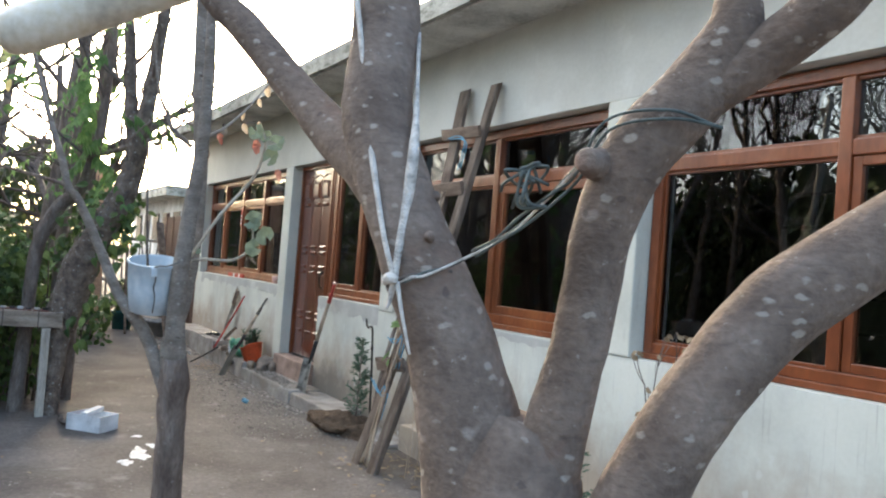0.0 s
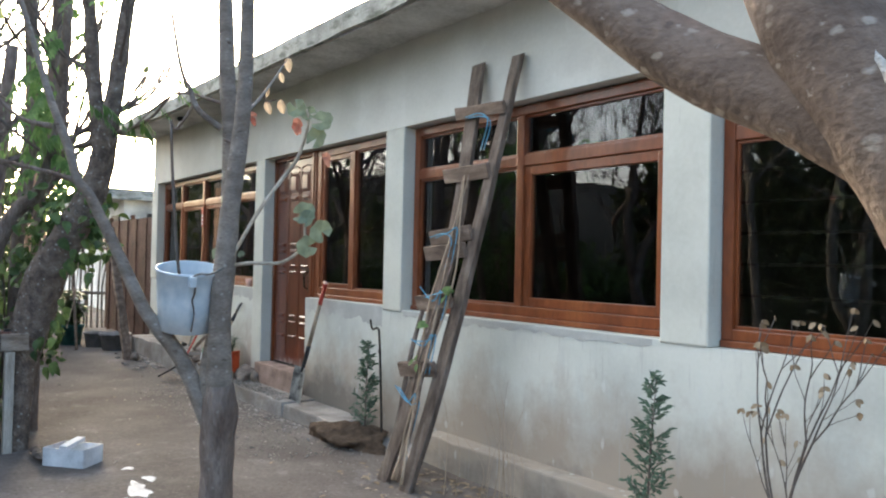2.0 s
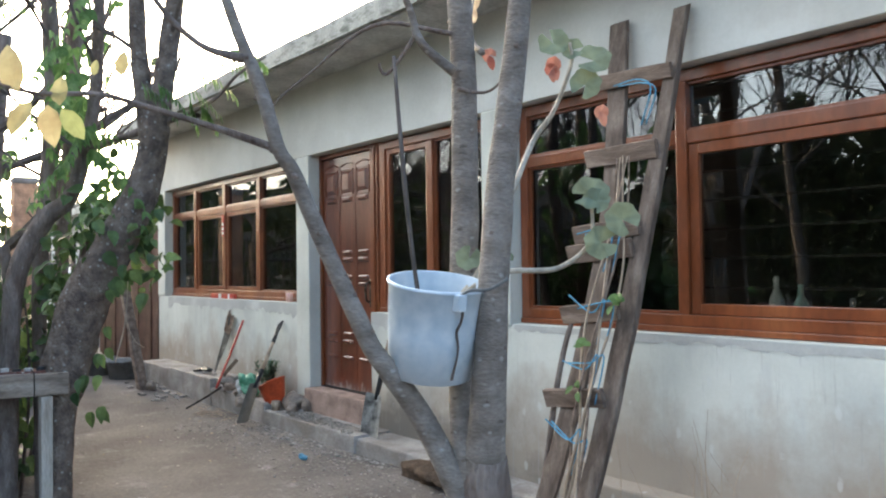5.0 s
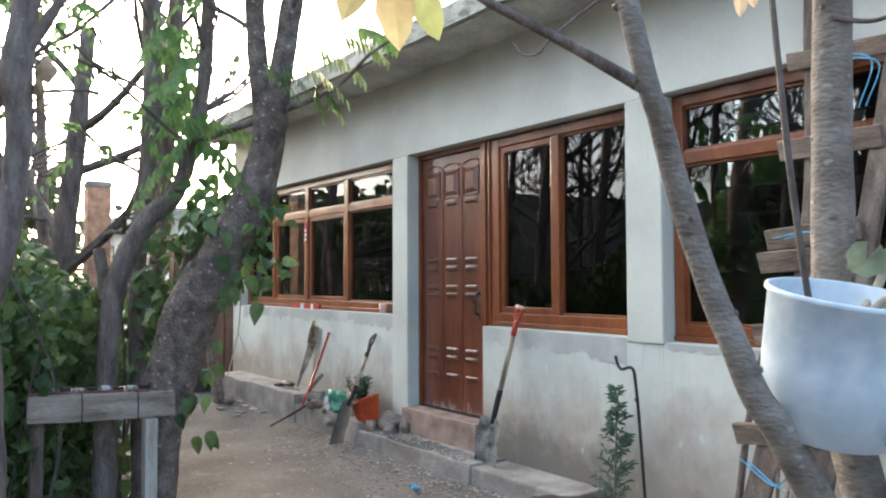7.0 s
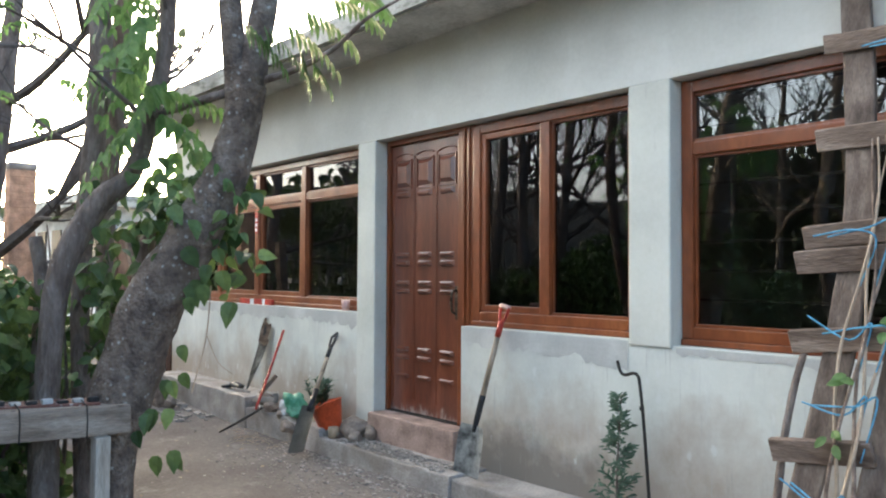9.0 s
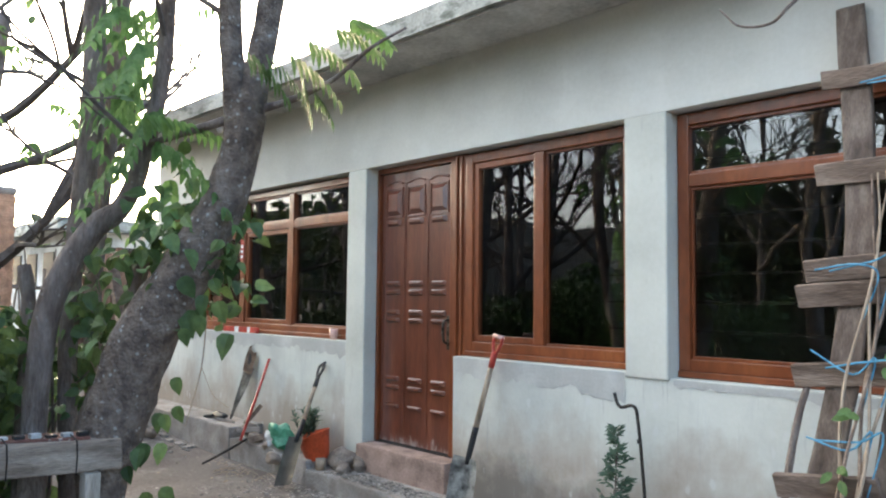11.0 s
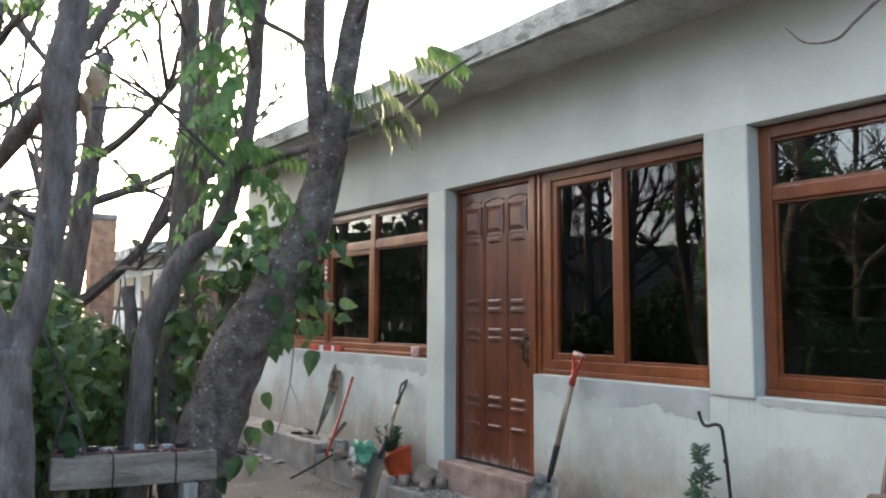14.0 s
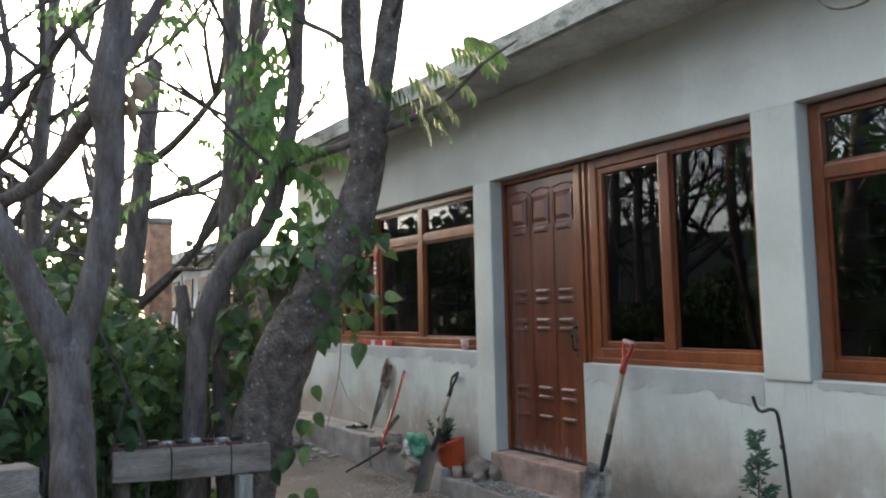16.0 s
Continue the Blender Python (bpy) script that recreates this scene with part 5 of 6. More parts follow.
def bare_tree(base, r, height, lean, seed, label, mat=M_STEM, leafy=0.25, depth=3, group="bare trees round the yard", fork=0.8, leaf_mat=M_BACK, stems=1, leaf_size=0.09):
    """A bare-branched tree with a few leaves left."""
    g = random.Random(seed)
    t = tree("tree", (base[0], base[1], 0), label, group)
    tips = []
    for s in range(stems):
        dx, dy = lean[0] + g.uniform(-0.15, 0.15) * (stems > 1), lean[1] + g.uniform(-0.15, 0.15) * (stems > 1)
        b = (base[0] + g.uniform(-0.15, 0.15) * (stems > 1), base[1] + g.uniform(-0.15, 0.15) * (stems > 1))
        h = height * g.uniform(0.85, 1.1)
        pts = []
        for i in range(6):
            u = i / 5
            pts.append((b[0] + dx * h * u + 0.08 * math.sin(3 * u + seed), b[1] + dy * h * u + 0.08 * math.cos(2.5 * u + seed), -0.1 + (h + 0.1) * u, r * (1.15 - 0.6 * u)))
        limb("trunk", pts, mat, t, 12, 4, 0.12, seed + s)
        bm = bmesh.new()
        q = spline(pts, 4)
        for i in range(int(7 * fork)):
            row = q[min(len(q) - 1, int(len(q) * (0.42 + 0.58 * i / (7 * fork))))]
            a = g.uniform(0, 6.28)
            branches(bm, row[:3], (math.cos(a), math.sin(a), g.uniform(0.3, 1.0)), row[3] * 0.55, height * 0.24, depth, tips, g, 5, 0.6)
        tagged(part("twig_mass", bm, M_TWIG, t), kind="stuff")
    V, F = [], []
    for p, d in tips:
        for _ in range(2):
            if g.random() < leafy:
                leaf_geo(V, F, p + Vector((g.gauss(0, 0.04), g.gauss(0, 0.04), g.gauss(0, 0.04))), d + Vector((g.uniform(-0.6, 0.6), g.uniform(-0.6, 0.6), -0.6)), (0.3, 0.2, 1), leaf_size * g.uniform(0.7, 1.3), "oval")
    if V:
        crown(t, (V, F), leaf_mat, "crown")
    return t


LB = "bare dark orchard tree with a few leaves"
bare_tree((-2.9, -2.5), 0.12, 4.2, (0.16, 0.12), 31, LB, M_STEM, 0.08, 3, leaf_size=0.11)
bare_tree((-1.5, -3.35), 0.075, 3.8, (0.1, -0.02), 32, LB, M_STEM, 0.12, 3, leaf_size=0.11)
bare_tree((-1.75, -3.1), 0.07, 3.8, (0.08, 0.04), 33, LB, M_STEM, 0.12, 3, leaf_size=0.11)
bare_tree((-0.6, -3.9), 0.09, 4.0, (0.05, -0.05), 34, LB, M_ROUGH, 0.25, 2, leaf_size=0.11)
bare_tree((-4.6, -3.0), 0.1, 4.5, (0.02, 0.05), 35, LB, M_STEM, 0.3, 2, leaf_size=0.11)
bare_tree((-5.8, -1.9), 0.09, 4.0, (0.06, -0.05), 36, LB, M_STEM, 0.4, 2, leaf_size=0.11)
bare_tree((-3.4, -4.4), 0.1, 4.4, (0.05, 0.0), 37, LB, M_ROUGH, 0.4, 2, leaf_size=0.11)
# trees on the other side of the yard, mirrored in the window glass
LR = "tall dark yard tree, seen mirrored in the window glass"
for k, (x, y, r, h) in enumerate(((-8.0, -9.0, 0.09, 5.4), (-2.4, -9.2, 0.085, 5.2), (0.3, -8.4, 0.08, 5.2), (-5.2, -7.4, 0.075, 4.8), (3.0, -8.8, 0.08, 5.2), (5.6, -9.2, 0.09, 5.4), (7.8, -8.6, 0.08, 4.8), (-12.0, -11.0, 0.12, 6.0), (10.0, -9.5, 0.09, 5.2), (-4.0, -13.0, 0.12, 6.4), (-6.6, -8.6, 0.075, 5.0), (-1.0, -8.8, 0.07, 5.0), (1.6, -9.6, 0.08, 5.6), (4.3, -9.8, 0.08, 5.8), (6.7, -10.2, 0.09, 5.8), (-10.0, -9.6, 0.09, 5.4))):
    bare_tree((x, y), r, h, (0.05 * math.sin(k * 2), 0.05 * math.cos(k * 3)), 50 + k, LR, M_ROUGH, 0.22, 4, "trees across the yard", 1.0, leaf_size=0.1)


def hedge(name, x0, x1, y0, y1, z1, count, seed, mat, label, size=0.1, keep=None):
    g = random.Random(seed)
    h = thing(name, ((x0 + x1) / 2, (y0 + y1) / 2, 0), label, "hedge")
    V, F = [], []
    for _ in range(count):
        x, y = g.uniform(x0, x1), g.uniform(y0, y1)
        top = z1 * (0.78 + 0.35 * noise.noise(Vector((x * 1.4, y * 1.4, seed))))
        z = top * (1 - g.random() ** 1.6)
        if keep and not keep(x, y, z):
            continue
        leaf_geo(V, F, (x, y, max(0.05, z)), (g.uniform(-0.6, 0.9), g.uniform(-0.7, 0.7), -g.uniform(-0.1, 1.0)), (g.uniform(0.0, 0.9), g.uniform(-0.6, 0.6), g.uniform(0.1, 0.9)), size * g.uniform(0.5, 1.25), "ovate", g.uniform(0.1, 0.45), g.uniform(0.1, 0.4))
    crown(h, (V, F), mat, "foliage")
    bm = bmesh.new()
    for _ in range(int(count / 90)):
        x, y = g.uniform(x0, x1), g.uniform(y0, y1)
        if keep and not keep(x, y, 0.3):
            continue
        zt = z1 * g.uniform(0.4, 0.85)
        tube(bm, [(x, y, -0.05, 0.012), (x + g.uniform(-0.15, 0.15), y + g.uniform(-0.15, 0.15), zt * 0.5, 0.009), (x + g.uniform(-0.3, 0.3), y + g.uniform(-0.3, 0.3), zt, 0.005)], 5, 3)
    tagged(part("stem_mass", bm, M_TWIG, h), kind="stuff")


hedge("hedge", -1.2, 1.35, -4.3, -2.5, 1.8, 10500, 3, M_LEAF, "dense dark green heart-leaved climbing hedge", 0.082, lambda x, y, z: not (x > 0.85 and y > -2.85) and math.hypot(x - 2.1, y + 3.28) > 0.5)
hedge("shrub", -3.3, -0.9, -3.6, -2.35, 1.75, 1900, 5, M_BACK, "tall dull green shrub behind the hedge", 0.12)
hedge("shrub", -6.6, -3.6, -4.6, -1.5, 1.5, 1700, 6, M_BACK, "dim green shrubs before the cane fence", 0.14)
hedge("shrub", -3.6, -2.7, -1.95, -1.35, 0.9, 260, 7, M_LEAF, "leafy green shrub growing in a pot", 0.11)
hedge("shrub", -10, -7.8, -8.0, -1.0, 3.9, 3800, 9, M_BACK, "tall bushes beyond the cane fence", 0.22)
hedge("hedge", -9, 10, -10.6, -9.6, 1.7, 6500, 10, M_BACK, "dark bushes across the yard", 0.14)
hedge("hedge", -3.7, 6.5, -11.2, -9.3, 4.5, 18000, 14, M_BACK, "tall dark thicket across the yard", 0.2)
hedge("hedge", -2.5, 0.5, -2.6, -2.3, 1.5, 750, 13, M_LEAF, "climbing green leaves between the stems", 0.1)

# ---- bench between the trees ----
def bench(base, a, b, legs, label):
    t = thing("bench", base, label, "bench")
    bm = bmesh.new()
    beam(bm, a, b, 0.125, 0.1, 0.012, side=(0, 0, 1))
    uneven(bm, 0.008, 9, 3)
    part("beam", bm, M_BEAM, t, "thick split grey-brown timber")
    a2, b2 = Vector(a) + Vector((-0.1, 0.02, 0.066)), Vector(b) + Vector((-0.1, -0.1, 0.066))
    bm = bmesh.new()
    beam(bm, a2, b2, 0.016, 0.16, 0.004, side=(0, 0, 1))
    part("plank", bm, M_REDBOARD, t, "thin flaking red board")
    for i in range(9):
        c = a2.lerp(b2, 0.06 + i * 0.11)
        bm = bmesh.new()
        box(bm, c.x + 0.02, c.x + 0.06, c.y - 0.02, c.y + 0.02, c.z + 0.008, c.z + 0.02 + 0.004 * (i % 3), 0.003)
        part("chip", bm, M_FAR if i % 2 else M_BLACK, t)
    for p, top in legs:
        bm = bmesh.new()
        beam(bm, (p[0], p[1], -0.05), (p[0], p[1], top), 0.075, 0.06, 0.006)
        uneven(bm, 0.004, 8, 2)
        part("leg", bm, M_OLD if p[0] < 1.3 else M_POLE, t)
    for u in (0.34, 0.72):
        c = Vector(a).lerp(Vector(b), u)
        bm = bmesh.new()
        tube(bm, [(c.x + 0.055, c.y, c.z - 0.068, 0.003), (c.x + 0.05, c.y, c.z + 0.068, 0.003), (c.x - 0.12, c.y, c.z + 0.08, 0.003)], 5, 2)
        part("wire", bm, M_BAR, t)
    return t


bench((1.35, -2.7, 0), (1.30, -3.03, 0.77), (1.385, -2.38, 0.755), (((1.40, -2.50), 0.692), ((1.22, -2.98), 0.70)), "rough grey timber bench tied to the tree stems")
bench((2.2, -3.6, 0), (2.5, -3.95, 0.95), (2.36, -3.42, 0.93), (((2.34, -3.43), 0.9), ((2.47, -3.9), 0.9)), "weathered timber trestle at the yard edge")

# ---- ladder against the wall ----
lad = thing("ladder", (3.5, -0.63, 0), "crooked home-made ladder of weathered grey planks", "ladder")
RAIL_L = [(3.36, -0.635, -0.02), (3.457, -0.543, 0.408), (3.548, -0.427, 0.948), (3.604, -0.311, 1.491), (3.59, -0.199, 2.016), (3.514, -0.045, 2.732)]
RAIL_R = [(3.625, -0.64, -0.02), (3.711, -0.534, 0.45), (3.775, -0.423, 0.965), (3.83, -0.312, 1.488), (3.882, -0.176, 2.123), (3.916, -0.049, 2.715)]


def plank(name, pts, widths, deep, parent, mat):
    q = spline([(*p, w) for p, w in zip(pts, widths)], 6)
    bm = bmesh.new()
    prev = None
    for i, (x, y, z, w) in enumerate(q):
        w *= 1 + 0.08 * noise.noise(Vector((x * 3, z * 4, 1)))
        o = 0.006 * noise.noise(Vector((z * 5, x, 3)))
        ring = [bm.verts.new((x + o + sx * w / 2, y + sy * deep / 2, z + sy * 0.01)) for sx, sy in ((-1, -0.8), (-0.88, -1), (0.88, -1), (1, -0.8), (1, 0.8), (0.88, 1), (-0.88, 1), (-1, 0.8))]
        if prev:
            for k in range(8):
                bm.faces.new((prev[k], prev[(k + 1) % 8], ring[(k + 1) % 8], ring[k]))
        else:
            bm.faces.new(ring[::-1])
        prev = ring
    bm.faces.new(prev)
    return part(name, bm, mat, parent)


plank("side_rail", RAIL_L, (0.11, 0.12, 0.115, 0.115, 0.115, 0.115), 0.035, lad, M_OLD)
plank("side_rail", RAIL_R, (0.12, 0.11, 0.11, 0.1, 0.085, 0.075), 0.05, lad, M_OLD)
for k, (a, b) in enumerate((((3.432, -0.16, 2.388), (3.925, -0.167, 2.366)), ((3.43, -0.25, 1.96), (3.885, -0.252, 1.965)), ((3.411, -0.335, 1.545), (3.824, -0.335, 1.579)), ((3.388, -0.357, 1.442), (3.802, -0.358, 1.471)), ((3.39, -0.42, 1.12), (3.763, -0.425, 1.157)), ((3.353, -0.518, 0.69), (3.734, -0.516, 0.735)))):
    bm = bmesh.new()
    beam(bm, a, b, 0.095 if k != 0 else 0.08, 0.03, 0.006, side=(0, -0.25, 1))
    uneven(bm, 0.004, 8, 3)
    part("rung", bm, M_OLDX, lad)
bm = bmesh.new()
tube(bm, [(3.315, -0.58, -0.02, 0.017), (3.36, -0.53, 0.35, 0.017), (3.38, -0.475, 0.7, 0.016), (3.41, -0.43, 0.95, 0.015), (3.45, -0.4, 1.12, 0.013)], 9, 6, 0.1)
solo("crooked_stick", bm, M_STEM, (3.3, -0.6, 0), "crooked grey stick standing beside the ladder rail", "stick", smooth=True)
vine = thing("climbing_stem", (3.55, -0.68, 0), "thin dry stems tied up the ladder with blue twine", "plant")
rng = random.Random(17)
for k in range(5):
    pts = []
    for i in range(8):
        z = 0.05 + i * 0.27
        y = -0.68 + 0.214 * z
        pts.append((3.56 + 0.022 * k + 0.11 * min(1, z / 1.5) + 0.035 * math.sin(i * 1.3 + k * 2), y - 0.03 + 0.02 * math.sin(k + i), z, 0.0095 - 0.0008 * i))
    limb("stem", pts, M_OLDX if k % 2 else M_ASH, vine, 6, 5, 0.1, k)
for z in (2.3, 1.55, 1.18, 0.9, 0.55):
    y = -0.68 + 0.214 * z - 0.035
    bm = bmesh.new()
    for _ in range(2):
        x = 3.53 + 0.1 * z + rng.uniform(-0.06, 0.06)
        tube(bm, [(x - 0.16, y, z + rng.uniform(-0.03, 0.05), 0.004), (x, y - 0.015, z + rng.uniform(-0.04, 0.04), 0.0042), (x + 0.08, y - 0.01, z + rng.uniform(-0.05, 0.05), 0.004), (x + 0.02, y - 0.012, z - 0.2, 0.003)], 5, 5)
    part("twine", bm, M_BLUE, vine, "blue plastic twine")
V, F = [], []
for c in ((3.80, -0.43, 1.2), (3.66, -0.5, 1.0), (3.82, -0.44, 1.22), (3.6, -0.54, 0.8)):
    for _ in range(4):
        leaf_geo(V, F, Vector(c) + Vector((rng.gauss(0, 0.02), -0.03, rng.gauss(0, 0.02))), (rng.uniform(-0.8, 0.8), -0.6, rng.uniform(-0.8, 0.3)), (0, -1, 0.5), 0.06, "oval")
crown(vine, (V, F), M_FERN, "leaves")


# ---- tools against the wall ----
def d_grip(bm, top, axis, w=0.1, h=0.11, r=0.012):
    """A D-shaped hand grip."""
    axis = Vector(axis).normalized()
    s = (Vector((1, -0.3, 0)) - axis * axis.dot(Vector((1, -0.3, 0)))).normalized()
    t = Vector(top)
    pts = [t - axis * h, t - axis * h * 0.75 + s * w * 0.3, t - axis * h * 0.35 + s * w * 0.48, t + s * w * 0.5]
    tube(bm, [(*p, r * 0.9) for p in pts], 8, 4)
    tube(bm, [(*(p - 2 * s * (p - t).dot(s)), r * 0.9) for p in pts], 8, 4)
    return t, s


def blade(bm, a, b, width, dish=0.03, point=0.0):
    """A dished spade blade from its socket a to its edge b."""
    a, b = Vector(a), Vector(b)
    ax = (b - a).normalized()
    s = (Vector((1, 0, 0)) - ax * ax.x).normalized()
    n_ = ax.cross(s)
    rows = []
    for i in range(7):
        u = i / 6
        row = []
        for j in range(7):
            v = j / 3 - 1
            w = width / 2 * (0.86 + 0.14 * min(1, u * 4))
            p = a.lerp(b, u) + s * v * w + n_ * (dish * v * v * (1 - 0.4 * u)) + ax * (point * (1 - abs(v)) * u)
            row.append(bm.verts.new(p))
        rows.append(row)
    for i in range(6):
        for j in range(6):
            bm.faces.new((rows[i][j], rows[i][j + 1], rows[i + 1][j + 1], rows[i + 1][j]))
    bmesh.ops.solidify(bm, geom=bm.faces[:], thickness=0.004)


sh = thing("shovel", (1.26, -0.2, 0.11), "square-mouth shovel with a red grip leaning on the wall", "shovel")
TOPP, NECK, EDGE = Vector((1.385, -0.03, 1.18)), Vector((1.255, -0.165, 0.42)), Vector((1.235, -0.215, 0.112))
ax = (TOPP - NECK).normalized()
bm = bmesh.new()
tube(bm, [(*(NECK + ax * 0.16), 0.019), (*(TOPP - ax * 0.1), 0.017)], 12)
part("shaft", bm, M_ASH, sh, "pale ash shaft", True)
bm = bmesh.new()
tube(bm, [(*(NECK - ax * 0.04), 0.014), (*(NECK + ax * 0.05), 0.02), (*(NECK + ax * 0.2), 0.021)], 12)
part("socket", bm, M_BLACK, sh, "", True)
bm = bmesh.new()
blade(bm, NECK, EDGE, 0.235)
part("blade", bm, M_CAKED, sh, "worn cement-caked steel blade")
bm = bmesh.new()
t, s = d_grip(bm, TOPP, ax)
tube(bm, [(*(TOPP - ax * 0.2), 0.02), (*(TOPP - ax * 0.1), 0.02)], 10)
yoke = part("grip_yoke", bm, M_REDPAINT, sh, "red grip yoke", True)
bm = bmesh.new()
tube(bm, [(*(t - s * 0.055), 0.015), (*(t + s * 0.055), 0.015)], 12)
part("grip", bm, M_PINK, yoke, "worn pinkish wooden grip", True)

sp = thing("spade", (-0.26, -0.58, 0.02), "long narrow black spade leaning over the ledge", "spade")
TOPP, NECK, EDGE = Vector((-0.58, -0.03, 0.87)), Vector((-0.37, -0.38, 0.36)), Vector((-0.27, -0.56, 0.035))
ax = (TOPP - NECK).normalized()
bm = bmesh.new()
tube(bm, [(*(NECK + ax * 0.1), 0.017), (*(TOPP - ax * 0.15), 0.016)], 12)
part("shaft", bm, M_ASH, sp, "", True)
bm = bmesh.new()
tube(bm, [(*(NECK - ax * 0.05), 0.02), (*(NECK + ax * 0.14), 0.02)], 12)
part("socket", bm, M_BLACK, sp, "", True)
bm = bmesh.new()
blade(bm, NECK, EDGE, 0.2, 0.02)
part("blade", bm, M_SPADE, sp, "dark narrow blade")
bm = bmesh.new()
t, s = d_grip(bm, TOPP, ax, 0.1, 0.13, 0.012)
tube(bm, [(*(t - s * 0.05), 0.013), (*(t + s * 0.05), 0.013)], 10)
tube(bm, [(*(TOPP - ax * 0.22), 0.019), (*(TOPP - ax * 0.12), 0.019)], 10)
part("grip", bm, M_BLACK, sp, "black plastic D grip", True)

bm = bmesh.new()
tube(bm, [(-1.44, -0.02, 0.86, 0.013), (-1.3, -0.22, 0.55, 0.012), (-1.15, -0.44, 0.23, 0.012)], 9, 4)
solo("metal_rod", bm, M_REDPAINT, (-1.15, -0.44, 0.2), "red-painted iron rod leaning on the wall", "rod", smooth=True)
bm = bmesh.new()
tube(bm, [(-1.12, -0.40, 0.24, 0.012), (-1.27, -0.53, 0.12, 0.011), (-1.42, -0.64, 0.02, 0.009)], 8, 4)
solo("pick_bar", bm, M_BAR, (-1.3, -0.55, 0.03), "thin dark iron bar propped on the ledge", "bar", smooth=True)

saw = thing("hand_saw", (-1.88, -0.12, 0.28), "long hand saw with a worn wooden handle, standing against the wall", "saw")


def saw_y(z):
    return -0.14 + 0.12 * (z - 0.28) / 0.6


bm = bmesh.new()
vs = [bm.verts.new((x, saw_y(z), z)) for x, z in ((-1.83, 0.8), (-1.66, 0.76), (-1.72, 0.6), (-1.83, 0.4), (-1.885, 0.285), (-1.925, 0.285), (-1.9, 0.45))]
bm.faces.new(vs)
bmesh.ops.solidify(bm, geom=bm.faces[:], thickness=0.003)
part("blade", bm, M_STEEL, saw, "grey steel blade")
bm = bmesh.new()
ring = [(-1.845, 0.735), (-1.84, 0.86), (-1.8, 0.96), (-1.765, 0.965), (-1.75, 0.925), (-1.7, 0.9), (-1.66, 0.915), (-1.645, 0.87), (-1.67, 0.78), (-1.66, 0.72), (-1.72, 0.7)]
hole = [(-1.775, 0.8), (-1.78, 0.86), (-1.765, 0.9), (-1.735, 0.88), (-1.715, 0.83), (-1.735, 0.79)]
outer = [bm.verts.new((x, saw_y(z) - 0.012, z)) for x, z in ring]
bm.faces.new(outer)
bmesh.ops.solidify(bm, geom=bm.faces[:], thickness=-0.024)
bmesh.ops.bevel(bm, geom=bm.edges[:], offset=0.005, segments=2, affect="EDGES")
grip = part("handle", bm, M_OLDX, saw, "worn brown wooden handle")
# the handle is solid; a black patch paints the darkness of its grip opening
bm = bmesh.new()
bm.faces.new([bm.verts.new((x, saw_y(z) - 0.0135, z)) for x, z in hole])
bmesh.ops.solidify(bm, geom=bm.faces[:], thickness=0.002)
part("slot_shade_patch", bm, M_BLACK, grip, "black patch drawn as the shaded grip opening")
gl = thing("glove", (-1.98, -0.2, 0.28), "crumpled black work glove on the ledge", "glove")
bm = bmesh.new()
lump(bm, (-1.99, -0.2, 0.315), (0.11, 0.05, 0.03), 3, 3, 0.4)
uneven(bm, 0.008, 22)
part("palm", bm, M_BLACK, gl, "", True)
for k in range(3):
    bm = bmesh.new()
    tube(bm, [(-2.06, -0.2 - 0.02 * k, 0.305, 0.016), (-2.12, -0.215 - 0.025 * k, 0.298, 0.014), (-2.17, -0.21 - 0.03 * k, 0.292, 0.01)], 7, 3)
    part("finger", bm, M_BLACK, gl, "", True)
for k, (a, b, r) in enumerate((((-1.95, -0.25, 0.292), (-1.68, -0.22, 0.29), 0.012), ((-1.45, -0.24, 0.3), (-1.42, -0.1, 0.46), 0.018), ((-1.5, -0.28, 0.25), (-1.24, -0.2, 0.28), 0.022), ((-1.2, -0.33, 0.21), (-1.02, -0.24, 0.27), 0.024), ((-1.36, -0.3, 0.215), (-1.2, -0.36, 0.2), 0.016))):
    bm = bmesh.new()
    beam(bm, a, b, r * 2, r * 1.4, 0.004, side=(0, 0, 1))
    uneven(bm, 0.004, 12, 2)
    solo("wood_offcut", bm, M_OLDX if k % 2 else M_KERB, a, "short broken offcut lying on the ledge", "offcut", "offcuts on the ledge")

# ---- pots, stones and rubbish on the ledge ----
pot = thing("broken_bucket", (-0.34, -0.17, 0.12), "tilted broken orange plastic bucket", "bucket")
bm = bmesh.new()
lathe(bm, [(0.0, 0.0), (0.085, 0.0), (0.09, 0.01), (0.125, 0.21), (0.132, 0.215), (0.128, 0.222), (0.118, 0.21), (0.08, 0.015), (0, 0.015)], (-0.36, -0.2, 0.16), 28, Vector((-0.22, -0.1, 1)))
for v in bm.verts:
    if v.co.z > 0.33 and v.co.y < -0.2:
        v.co.z -= 0.05 * max(0, noise.noise(v.co * 9) + 0.5)
part("body", bm, M_ORANGE, pot, "", True)
mug = thing("mug", (-0.24, -0.28, 0.18), "small cream enamel mug on the ledge", "mug")
bm = bmesh.new()
lathe(bm, [(0, 0.118), (0.038, 0.118), (0.04, 0.2), (0.037, 0.2), (0.035, 0.124), (0, 0.124)], (-0.22, -0.27, 0), 18)
part("body", bm, M_ASH, mug, "", True)
bm = bmesh.new()
tube(bm, [(-0.185, -0.28, 0.185, 0.005), (-0.165, -0.285, 0.175, 0.005), (-0.165, -0.285, 0.145, 0.005), (-0.185, -0.28, 0.135, 0.005)], 6)
part("handle", bm, M_ASH, mug)
